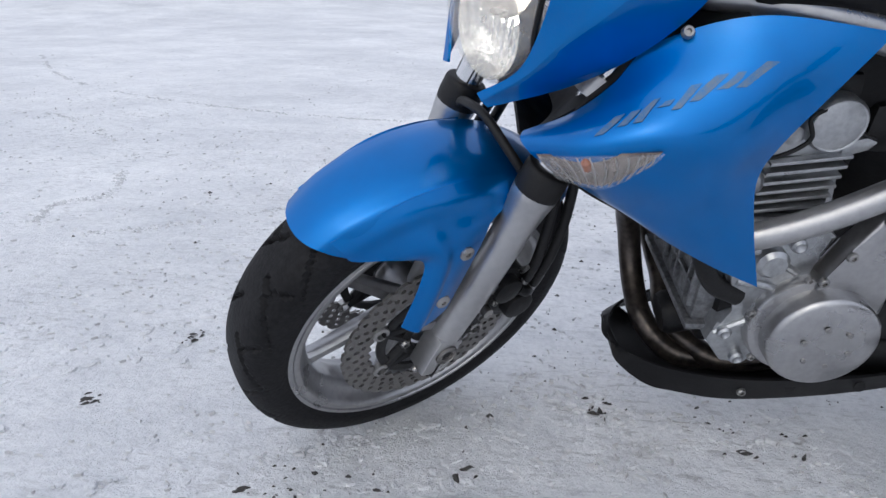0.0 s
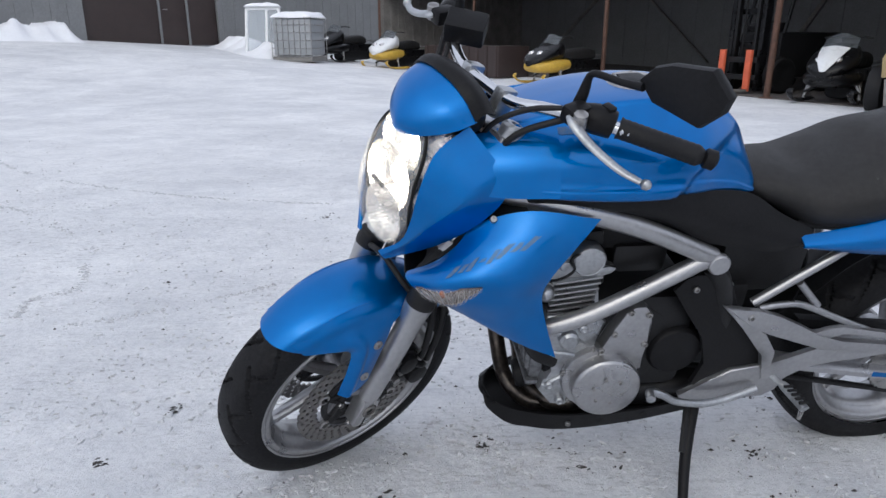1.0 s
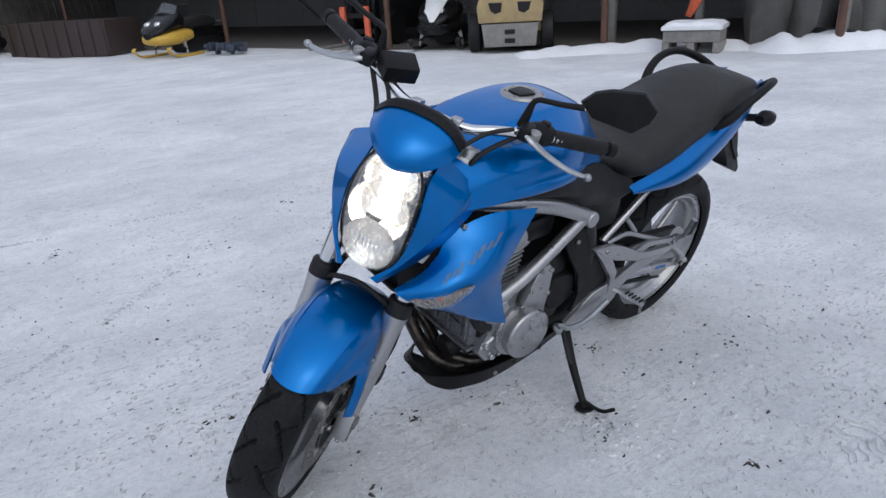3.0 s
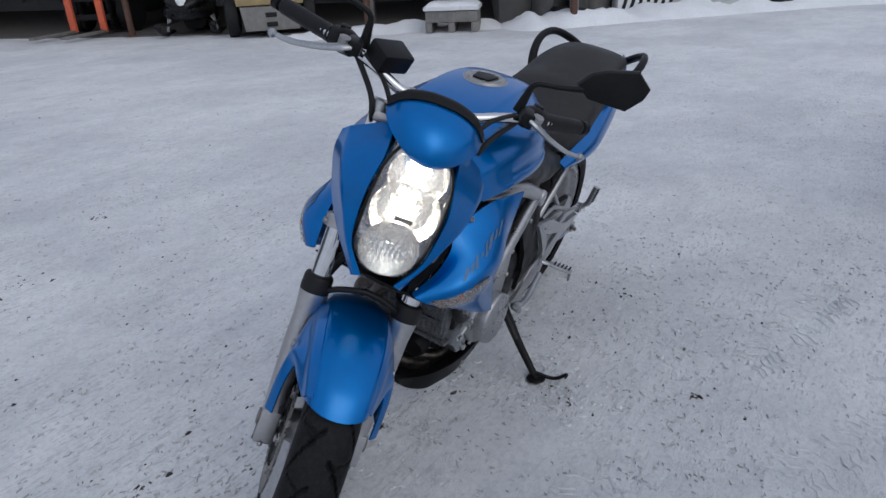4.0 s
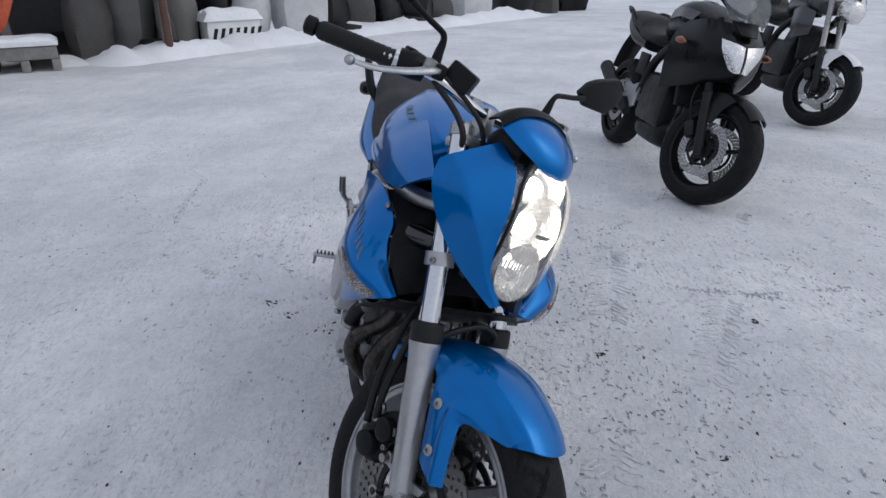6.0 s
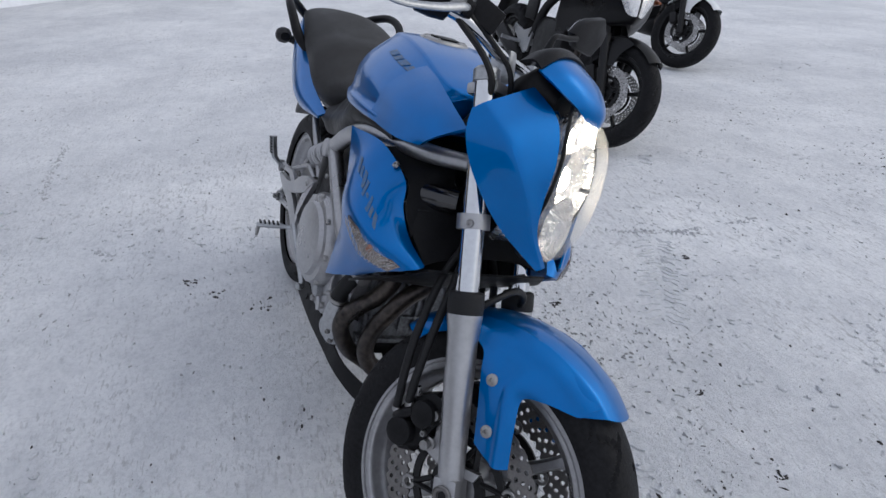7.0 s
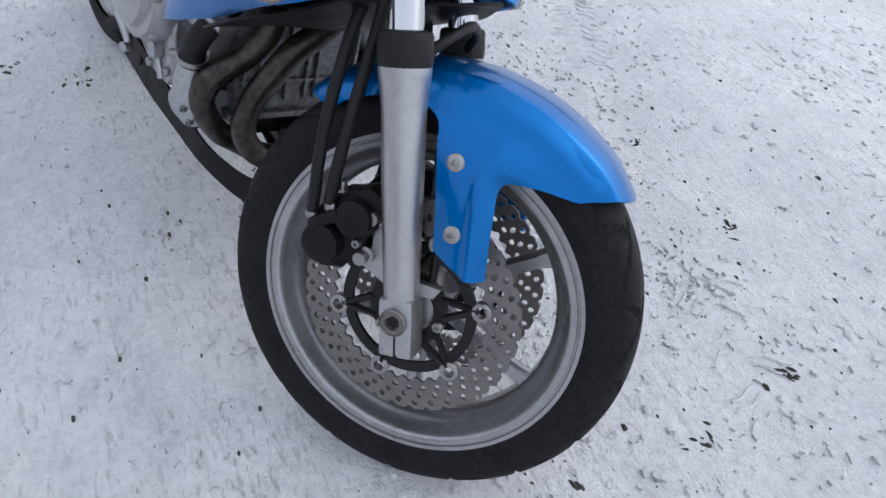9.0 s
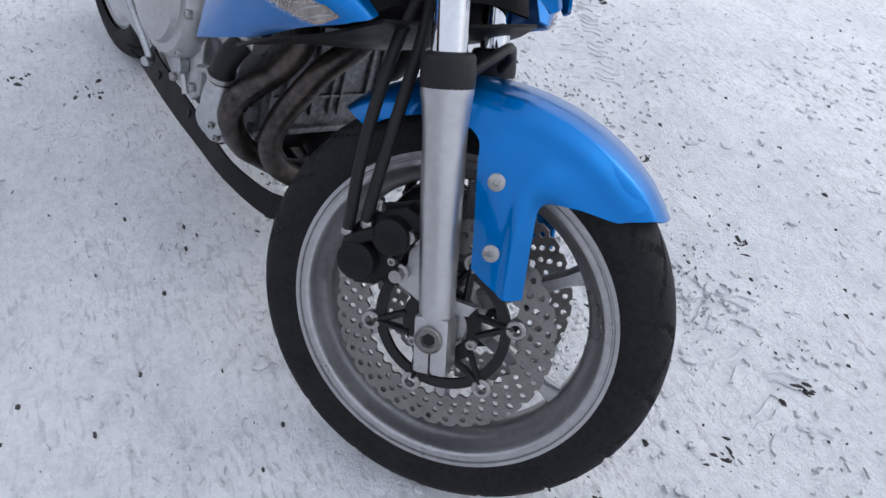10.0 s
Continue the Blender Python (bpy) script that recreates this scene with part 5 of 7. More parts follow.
for z in (0.40, 0.50):
    part("case_rib", box((0.977, 0, z), (0.008, 0.20, 0.005), 0.0015), CASTING, eng)
part("oil_filter", lathe([(0.034, 0), (0.036, 0.05), (0.030, 0.06), (0.003, 0.06)], (0.930, 0.03, 0.300), (1, 0, -0.2), 28), PLASTIC, eng)
pump = part("water_pump", tube([(0.940, -0.150, 0.322), (0.944, -0.160, 0.350), (0.948, -0.164, 0.385), (0.955, -0.166, 0.425)], [0.026, 0.031, 0.027, 0.019], 20, 20), ALLOY, eng, "cast alloy water pump")
part("pump_face", lathe([(0.028, 0), (0.028, 0.012), (0.018, 0.018), (0.003, 0.018)], (0.948, -0.168, 0.352), (0.5, -1, 0), 24), ALLOY, pump)
for d in (-0.024, 0.0, 0.026):
    part("pump_bolt", bolt_bm((0.966, -0.178 + abs(d) * 0.4, 0.352 + d), (0.6, -1, 0), 0.006, 0.009), STEEL, pump)
part("hose_clip", lathe([(0.020, -0.004), (0.0225, -0.004), (0.0225, 0.004), (0.020, 0.004)], (0.956, -0.166, 0.430), (0.15, 0, 1), 20, closed=True), STEEL, pump)
part("pump_hose", tube([(0.955, -0.166, 0.422), (0.962, -0.165, 0.455), (0.985, -0.150, 0.50), (1.03, -0.13, 0.56)], [0.0195, 0.018, 0.0165, 0.0165], 16, 20), RUBBER, pump)
part("pump_drain", tube([(0.940, -0.152, 0.325), (0.935, -0.150, 0.300)], [0.012, 0.009], 12), DARKMETAL, pump)
part("water_hose", tube([(0.930, 0.13, 0.41), (0.975, 0.135, 0.44), (1.01, 0.13, 0.51), (1.05, 0.10, 0.58)], 0.014, 14), RUBBER, eng)
part("air_box", box((0.74, 0, 0.74), (0.36, 0.20, 0.14), 0.03), PLASTIC, bike, "black air box under the tank")
part("throttle_body", box((0.77, 0, 0.655), (0.12, 0.22, 0.07), 0.02), DARKMETAL, bike)
rad = part("radiator", box((1.117, 0, 0.665), (0.035, 0.27, 0.150), 0.008, Matrix.Rotation(radians(-20), 4, "Y")), PLASTIC, bike, "black radiator")
for i in range(15):
    part("radiator_fin", box((1.1365 + 0.034 * 0.68 * (i / 7 - 1), 0, 0.665 + 0.064 * (i / 7 - 1)), (0.006, 0.245, 0.0025), 0, Matrix.Rotation(radians(-20), 4, "Y")), DARKMETAL, rad)
part("lower_fairing", skin([[(1.255, -0.12, 0.655), (1.19, -0.155, 0.607), (1.12, -0.17, 0.570), (1.0, -0.17, 0.50)], [(1.250, 0, 0.650), (1.18, 0, 0.590), (1.10, 0, 0.545), (1.02, 0, 0.52)], [(1.255, 0.12, 0.655), (1.19, 0.155, 0.607), (1.12, 0.17, 0.570), (1.0, 0.17, 0.50)]], 20, 16, 0.004), PLASTIC, bike)
part("inner_panel", skin([[(1.236, -0.120, 0.656), (1.185, -0.138, 0.700), (1.115, -0.138, 0.765)], [(1.215, -0.06, 0.660), (1.17, -0.07, 0.72), (1.12, -0.08, 0.77)], [(1.205, 0.06, 0.660), (1.165, 0.07, 0.72), (1.12, 0.08, 0.77)], [(1.236, 0.120, 0.656), (1.185, 0.138, 0.700), (1.115, 0.138, 0.765)]], 16, 16, 0.004), PLASTIC, bike)
part("head_stock", tube([(1.195, 0, 0.78), (1.12, 0, 0.94)], 0.04, 20), DARKMETAL, bike)
part("horn", lathe([(0.038, -0.01), (0.042, 0), (0.042, 0.012), (0.03, 0.022), (0.003, 0.022)], (1.105, -0.07, 0.745), (1, -0.4, 0), 28), DARKMETAL, bike, "dark horn disc")
part("exhaust_header", tube([(0.955, 0.065, 0.582), (1.020, 0.042, 0.566), (1.050, 0.0, 0.530), (1.048, -0.050, 0.488), (1.040, -0.076, 0.447), (1.030, -0.098, 0.402), (1.018, -0.105, 0.358), (1.011, -0.098, 0.320), (1.007, -0.078, 0.288), (1.004, -0.045, 0.262), (1.000, -0.015, 0.247), (0.984, 0.014, 0.228), (0.955, 0.034, 0.208), (0.92, 0.048, 0.205), (0.85, 0.05, 0.212), (0.76, 0.04, 0.222)], 0.0195, 18, 90), EXHAUST, bike, "heat-browned exhaust header pipe")
part("exhaust_header", tube([(0.955, -0.065, 0.582), (1.000, -0.068, 0.560), (1.018, -0.076, 0.515), (1.004, -0.096, 0.466), (0.998, -0.128, 0.437), (0.990, -0.151, 0.411), (0.980, -0.158, 0.379), (0.970, -0.147, 0.342), (0.957, -0.120, 0.300), (0.950, -0.086, 0.272), (0.952, -0.042, 0.245), (0.944, 0.0, 0.230), (0.921, 0.035, 0.222), (0.893, 0.065, 0.220), (0.84, 0.07, 0.222), (0.76, 0.06, 0.225)], 0.0195, 18, 90), EXHAUST, bike, "heat-browned exhaust header pipe")
for y in (0.065, -0.065):
    part("port_flange", lathe([(0.020, -0.006), (0.036, -0.006), (0.036, 0.004), (0.020, 0.004)], (0.962, y, 0.582), (1, 0, -0.35), 24, closed=True), STEEL, eng)
    for dz in (-0.03, 0.03):
        part("flange_nut", bolt_bm((0.966, y + dz * 0.7, 0.582 + dz), (1, 0, -0.35), 0.007, 0.012), STEEL, eng)
part("silencer", rings([(0.77, 0.05, 0.255, 0.205, 0.7), (0.72, 0.09, 0.285, 0.205, 0.6), (0.64, 0.105, 0.30, 0.205, 0.6), (0.55, 0.11, 0.31, 0.185, 0.6), (0.45, 0.10, 0.30, 0.19, 0.6)], 28, 20), DARKMETAL, bike, "black under-engine silencer")
pan_line = [(1.056, 0.3, 0.226), (1.050, 0.5, 0.208), (1.010, 0.80, 0.192), (0.965, 0.96, 0.193), (0.88, 1.12, 0.196), (0.72, 1.1, 0.205), (0.56, 1.0, 0.225)]
pan_far = (-0.115, -0.115, -0.115, -0.02, 0.015, 0.02, -0.02)
bel = [[(x, (e + (0.115 - e) * f) * k, z) for (x, k, z), e in zip(pan_line, pan_far)] for f in (0, 0.25, 0.5, 0.75, 1)]
pan = part("belly_pan", skin(bel, 40, 16, 0.004), PLASTIC, bike, "matt black belly pan")
for s in (-1, 1):
    low = [(x, 0.115 * k * s, z) for x, k, z in pan_line] if s > 0 else [(1.056, -0.034, 0.222), (1.045, -0.066, 0.204), (1.010, -0.094, 0.194), (0.90, -0.120, 0.194), (0.79, -0.129, 0.196), (0.66, -0.138, 0.200), (0.50, -0.141, 0.206)]
    if s > 0:
        high = [(1.046, 0.036, 0.222), (1.026, 0.070, 0.230), (0.972, 0.110, 0.240), (0.88, 0.138, 0.250), (0.72, 0.136, 0.250), (0.56, 0.120, 0.262)]
    else:
        high = [(1.046, -0.030, 0.228), (1.026, -0.056, 0.232), (0.985, -0.086, 0.230), (0.90, -0.112, 0.232), (0.79, -0.118, 0.240), (0.66, -0.124, 0.250), (0.50, -0.128, 0.258)]
    part("pan_side", skin([low, high], 40, 8, 0.005), PLASTIC, pan)
    if s > 0:
        part("pan_bolt", bolt_bm((0.875, 0.138, 0.222), (0, 1, 0)), STEEL, pan)
    for x, y in ((0.732, -0.128), (0.585, -0.136)) if s < 0 else ((0.80, 0.1365), (0.69, 0.1355)):
        part("pan_hole", lathe([(0.009, 0), (0.009, 0.0015), (0.002, 0.0015)], (x, y, 0.230), (0, s, 0.3), 14), RUBBER, pan)
part("pan_nose", skin([[(1.056, 0.036, 0.222), (1.062, 0, 0.216), (1.056, -0.036, 0.220)], [(1.046, 0.038, 0.226), (1.052, 0, 0.230), (1.046, -0.032, 0.230)]], 16, 5, 0.005), PLASTIC, pan)
# shock, brake pedal, gear lever
sh0, sh1 = Vector((0.615, -0.135, 0.668)), Vector((0.405, -0.140, 0.575))
part("shock_damper", tube([sh0, sh1], 0.014, 14), STEEL, bike)
hx = []
ax = (sh1 - sh0).normalized()
u1 = ax.orthogonal().normalized()
u2 = ax.cross(u1)
for i in range(97):
    a = i / 96 * 2 * math.pi * 6
    hx.append(sh0.lerp(sh1, 0.14 + 0.72 * i / 96) + 0.027 * (math.cos(a) * u1 + math.sin(a) * u2))
part("shock_spring", tube(hx, 0.0055, 8, 97), WHEELMETAL, bike, "silver coil spring")
part("brake_pedal", tube([(0.450, -0.172, 0.385), (0.540, -0.172, 0.345), (0.640, -0.170, 0.298), (0.655, -0.185, 0.296)], [0.010, 0.009, 0.008, 0.009], 10, 20), ALLOY, bike)
part("gear_lever", tube([(0.465, 0.182, 0.342), (0.540, 0.190, 0.322), (0.600, 0.196, 0.320), (0.661, 0.198, 0.334), (0.696, 0.200, 0.358), (0.726, 0.200, 0.368), (0.733, 0.222, 0.368)], [0.009, 0.009, 0.0085, 0.0085, 0.009, 0.010, 0.010], 12, 40), ALLOY, bike, "silver gear lever")
foot = BIKE.inverted() @ Vector((1.045, 1.080, 0.004))
top = Vector((0.560, 0.115, 0.245))
st = part("side_stand", tube([top, top.lerp(foot, 0.5) + Vector((0.006, 0, 0)), foot], [0.016, 0.013, 0.011], 12), PLASTIC, bike, "black side stand folded out")
up_ = BIKE.inverted().to_3x3() @ Vector((0, 0, 1))
part("stand_foot", lathe([(0.026, 0), (0.03, 0.004), (0.026, 0.009), (0.004, 0.010)], foot - up_ * 0.004, up_, 18), PLASTIC, st)
part("stand_tang", tube([foot + up_ * 0.02, foot + Vector((-0.012, 0.05, 0.02)), foot + Vector((-0.015, 0.085, 0.055))], 0.006, 8), PLASTIC, st)
part("stand_spring", tube([top + Vector((0.02, 0.01, 0)), top.lerp(foot, 0.45) + Vector((0.018, 0.006, 0))], 0.008, 8), DARKMETAL, st)

# ---- parked motorcycles behind ----
DARKPAINT = material("satin_black_paint", (0.006, 0.006, 0.007), 0.32, 0.0, 0.2, 10, 0.03, 400, 0.08, spec=0.22)
GREYPAINT = material("dark_grey_paint", (0.05, 0.05, 0.055), 0.35, 0.4, 0.2, 10, 0.03, 400, 0.5)
WHITEPAINT = material("white_paint", (0.72, 0.73, 0.74), 0.35, 0, 0.08, 10, 0.03, 400, 0.4)
SMOKE = clear("smoked_screen", (0.10, 0.11, 0.12), 0.05, 1.45, 0.55)


def street_bike(m, paint, guard_paint, fairing, steered, label):
    root = thing("parked_motorcycle", m, label, "motorcycle", "parked motorcycles")
    foot_, axis_ = Vector((1.50, 0, 0)), Vector((-0.41, 0, 0.91))
    turn = Matrix.Translation(foot_) @ Matrix.Rotation(radians(steered), 4, axis_) @ Matrix.Translation(-foot_)
    for nm, c, r, w, at in (("front_wheel", (1.405, 0, 0.300), 0.300, 0.118, turn), ("rear_wheel", (0, 0, 0.31), 0.31, 0.16, None)):
        wh = part(nm, lathe([(0.02, -0.06), (0.035, -0.05), (0.035, 0.05), (0.02, 0.06)], c, (0, 1, 0), 20), DARKMETAL, root, "black five-spoke wheel", at)
        part("tyre", tyre_bm(r, w, 0.228, c, 20, 150, 22), TYRE, wh, angle=30)
        part("rim", rim_bm(0.229, 0.10, c), DARKPAINT, wh)
        for i in range(5):
            part("spoke", spoke_bm(0.03, 0.196, 72 * i + 20, c), DARKPAINT, wh)
        for s in (-1, 1):
            part("brake_disc", disc_bm(0.105, 0.150, 0.066 * s, c, seg=300, k=12), STEEL, wh)
            carrier(0.066 * s, c, wh, arms=5)
    for s in (-1, 1):
        leg = part("fork_leg", tube([(1.42, 0.10 * s, 0.265), (1.405, 0.10 * s, 0.30), (1.30, 0.10 * s, 0.55), (1.285, 0.10 * s, 0.58)], [0.022, 0.026, 0.026, 0.03], 16, 20), DARKMETAL, root, "black fork leg", turn)
        part("fork_tube", tube([(1.285, 0.10 * s, 0.58), (1.13, 0.10 * s, 0.96)], 0.021, 14), STEEL if not fairing else DARKMETAL, leg)
        part("brake_caliper", box((1.29, 0.082 * s, 0.37), (0.06, 0.05, 0.09), 0.012, Matrix.Rotation(radians(-30), 4, "Y")), DARKMETAL, leg)
        part("brake_hose", tube([(1.27, 0.09 * s, 0.41), (1.22, 0.11 * s, 0.52), (1.19, 0.08 * s, 0.66)], 0.006, 8), RUBBER, leg)
    rows = []
    for k in range(9):
        th = radians(50 + 95 * k / 8)
        rows.append([(1.405 + (0.325 - 0.035 * abs(u) ** 2.4) * math.cos(th), 0.068 * u, 0.300 + (0.325 - 0.035 * abs(u) ** 2.4) * math.sin(th)) for u in (-1, -0.75, -0.4, 0, 0.4, 0.75, 1)])
    gd = part("mudguard", skin(rows, 18, 30, 0.004), guard_paint, root, "front mudguard", turn)
    for s in (-1, 1):
        part("guard_leg", skin([[(1.33, 0.072 * s, 0.59), (1.40, 0.075 * s, 0.605), (1.46, 0.072 * s, 0.59)], [(1.33, 0.09 * s, 0.52), (1.37, 0.092 * s, 0.50), (1.42, 0.09 * s, 0.52)], [(1.35, 0.10 * s, 0.46), (1.38, 0.10 * s, 0.44), (1.41, 0.10 * s, 0.45)]], 10, 12, 0.004), guard_paint, gd)
    tk = part("fuel_tank", rings([(1.06, 0.09, 0.95, 0.86, 0.85), (1.02, 0.155, 1.0, 0.85, 0.82), (0.88, 0.175, 1.055, 0.84, 0.8), (0.72, 0.16, 1.03, 0.83, 0.8), (0.60, 0.12, 0.93, 0.82, 0.8), (0.55, 0.09, 0.87, 0.81, 0.8)], 40, 36), paint, root, "painted fuel tank")
    part("filler_cap", lathe([(0.045, -0.01), (0.045, 0.008), (0.03, 0.012), (0.003, 0.012)], (0.84, 0, 1.052), (0, 0, 1), 24), STEEL, tk)
    part("seat", rings([(0.58, 0.08, 0.85, 0.78, 0.9), (0.45, 0.135, 0.84, 0.75, 0.9), (0.25, 0.145, 0.87, 0.75, 0.9), (0.18, 0.14, 0.925, 0.77, 0.85), (-0.05, 0.12, 0.95, 0.82, 0.85), (-0.20, 0.09, 0.94, 0.87, 0.85)], 36, 36), SEATCOVER, root, "black seat")
    part("tail", rings([(0.35, 0.13, 0.78, 0.70, 0.7), (0.1, 0.14, 0.83, 0.72, 0.7), (-0.12, 0.11, 0.89, 0.80, 0.7), (-0.30, 0.05, 0.92, 0.88, 0.7)], 28, 24), paint, root)
    part("rear_guard", skin([[(-0.12, -0.07, 0.80), (-0.26, -0.07, 0.66), (-0.36, -0.06, 0.52)], [(-0.10, 0, 0.79), (-0.24, 0, 0.65), (-0.34, 0, 0.51)], [(-0.12, 0.07, 0.80), (-0.26, 0.07, 0.66), (-0.36, 0.06, 0.52)]], 12, 8, 0.01), PLASTIC, root)
    part("engine", box((0.80, 0, 0.45), (0.40, 0.32, 0.30), 0.04), DARKMETAL, root, "dark engine")
    part("cylinder_block", box((0.93, 0, 0.64), (0.18, 0.30, 0.20), 0.02, Matrix.Rotation(radians(25), 4, "Y")), DARKMETAL, root)
    part("radiator", box((1.10, 0, 0.60), (0.04, 0.30, 0.26), 0.01, Matrix.Rotation(radians(-20), 4, "Y")), PLASTIC, root)
    part("belly_pan", rings([(1.08, 0.09, 0.36, 0.24, 0.7), (1.0, 0.14, 0.36, 0.19, 0.7), (0.70, 0.14, 0.32, 0.18, 0.7), (0.55, 0.10, 0.30, 0.20, 0.7)], 24, 16), PLASTIC, root)
    for s in (-1, 1):
        part("frame_beam", tube([(1.12, 0.08 * s, 0.84), (0.95, 0.15 * s, 0.80), (0.70, 0.16 * s, 0.66), (0.56, 0.14 * s, 0.45)], [0.03, 0.032, 0.03, 0.03], 12, flat=0.6), DARKMETAL, root)
        part("swingarm", tube([(0.54, 0.10 * s, 0.42), (0.25, 0.11 * s, 0.36), (0.0, 0.115 * s, 0.31)], [0.028, 0.028, 0.022], 10, flat=0.6), ALLOY, root)
        part("footrest_hanger", slab([(0.60, 0.52), (0.45, 0.47), (0.30, 0.50), (0.28, 0.47), (0.42, 0.40), (0.52, 0.34), (0.58, 0.36)], 0.15 * s, 0.165 * s, 0.003), ALLOY, root)
        part("footrest", tube([(0.44, 0.165 * s, 0.40), (0.43, 0.30 * s, 0.41)], 0.012, 10), ALLOY, root)
        part("grab_rail", tube([(0.05, 0.12 * s, 0.87), (-0.02, 0.145 * s, 0.93), (-0.15, 0.13 * s, 0.95), (-0.24, 0.08 * s, 0.92)], 0.012, 10), DARKMETAL, root)
        part("shock_cover", box((0.40, 0.115 * s, 0.62), (0.16, 0.02, 0.14), 0.008), PLASTIC, root)
    bar_ = part("handlebar", tube([(0.95, 0.37, 1.06), (1.06, 0.20, 1.08), (1.12, 0.08, 1.03), (1.12, -0.08, 1.03), (1.06, -0.20, 1.08), (0.95, -0.37, 1.06)], 0.011, 12, 40), DARKMETAL, root, "", turn)
    for s in (-1, 1):
        part("grip", tube([(1.02, 0.26 * s, 1.072), (0.94, 0.385 * s, 1.058)], 0.018, 12), RUBBER, bar_)
        part("lever", tube([(1.09, 0.20 * s, 1.075), (1.10, 0.25 * s, 1.06), (1.06, 0.35 * s, 1.04)], 0.007, 8), ALLOY, bar_)
        part("hand_guard", skin([[(1.06, 0.20 * s, 1.10), (1.10, 0.27 * s, 1.10), (1.03, 0.37 * s, 1.09)], [(1.07, 0.20 * s, 1.05), (1.12, 0.27 * s, 1.05), (1.04, 0.37 * s, 1.05)]], 12, 5, 0.006), PLASTIC, bar_)
        arm = part("mirror_arm", tube([(1.06, 0.19 * s, 1.08), (1.07, 0.22 * s, 1.17), (1.05, 0.27 * s, 1.22)], 0.007, 8), DARKMETAL, bar_)
        part("mirror", rings([(1.03, 0.03, 1.25, 1.19, 0.8), (1.045, 0.065, 1.27, 1.18, 0.8), (1.065, 0.05, 1.26, 1.19, 0.8)], 20, 8), PLASTIC, arm).matrix_basis = Matrix.Translation((0, 0.32 * s, 0))
    if fairing:
        half = [[(1.30, 0, 0.985), (1.275, 0.085, 0.980), (1.19, 0.155, 0.962), (1.05, 0.195, 0.925)],
                [(1.41, 0, 0.900), (1.375, 0.100, 0.895), (1.26, 0.180, 0.880), (1.01, 0.225, 0.850)],
                [(1.45, 0, 0.790), (1.395, 0.088, 0.780), (1.28, 0.172, 0.760), (1.00, 0.235, 0.735)],
                [(1.415, 0, 0.725), (1.355, 0.075, 0.705), (1.245, 0.155, 0.665), (0.99, 0.220, 0.620)],
                [(1.355, 0, 0.700), (1.305, 0.060, 0.675), (1.200, 0.140, 0.610), (0.985, 0.205, 0.540)]]
        half = [[(x, y, z - 0.03 * smooth_step((x - 1.15) / 0.2)) for x, y, z in r] for r in half]
        part("fairing", skin([[(x, -y, z) for x, y, z in r[:0:-1]] + r for r in half], 56, 34, 0.005), paint, root, "satin black half fairing")
        for s in (-1, 1):
            rows = [[(1.414, 0.004, 0.888), (1.400, 0.060, 0.900), (1.362, 0.118, 0.908)], [(1.438, 0.004, 0.835), (1.420, 0.056, 0.835), (1.384, 0.104, 0.848)], [(1.450, 0.004, 0.760), (1.436, 0.030, 0.756), (1.414, 0.054, 0.768)]]
            part("headlamp", skin([[(x + 0.010, (y + 0.002) * s, z - 0.03) for x, y, z in r] for r in rows], 16, 14, 0.006), REFLECTOR, root, "clear angular headlamp half")
            part("front_signal", rings([(1.12, 0.018, 0.90, 0.87, 0.9), (1.16, 0.022, 0.905, 0.865, 0.9), (1.21, 0.010, 0.892, 0.876, 0.9)], 14, 8), AMBER, root, "orange turn signal").matrix_basis = Matrix.Translation((0.03, 0.255 * s, -0.06))
            part("signal_arm", tube([(1.16, 0.20 * s, 0.825), (1.17, 0.245 * s, 0.825)], 0.010, 8), RUBBER, root)
            part("tank_trim", skin([[(1.06, 0.135 * s, 0.985), (0.92, 0.172 * s, 1.000), (0.76, 0.168 * s, 0.975)], [(1.05, 0.172 * s, 0.935), (0.92, 0.186 * s, 0.945), (0.78, 0.178 * s, 0.925)]], 18, 6, 0.004), GREYPAINT, root, "grey tank side trim")
        part("windscreen", skin([[(1.345, -0.105, 0.975), (1.372, 0, 0.980), (1.345, 0.105, 0.975)], [(1.27, -0.135, 1.070), (1.31, 0, 1.085), (1.27, 0.135, 1.070)], [(1.17, -0.125, 1.17), (1.21, 0, 1.20), (1.17, 0.125, 1.17)]], 18, 14, 0.004), SMOKE, root, "smoked windscreen")
        part("nose_trim", skin([[(1.32, -0.075, 0.972), (1.345, 0, 0.975), (1.32, 0.075, 0.972)], [(1.405, -0.045, 0.912), (1.425, 0, 0.912), (1.405, 0.045, 0.912)]], 12, 8, 0.006), PLASTIC, root)
    else:
        hl = part("headlamp", rings([(1.20, 0.07, 0.98, 0.86, 0.8), (1.27, 0.10, 1.0, 0.83, 0.75), (1.33, 0.095, 0.99, 0.84, 0.75), (1.35, 0.05, 0.95, 0.88, 0.8)], 28, 16), REFLECTOR, root, "clear headlamp", turn)
        part("lamp_cowl", skin([[(1.30, -0.10, 1.0), (1.33, 0, 1.02), (1.30, 0.10, 1.0)], [(1.24, -0.10, 1.06), (1.27, 0, 1.09), (1.24, 0.10, 1.06)], [(1.16, -0.09, 1.11), (1.19, 0, 1.15), (1.16, 0.09, 1.11)]], 14, 12, 0.004), guard_paint, hl)
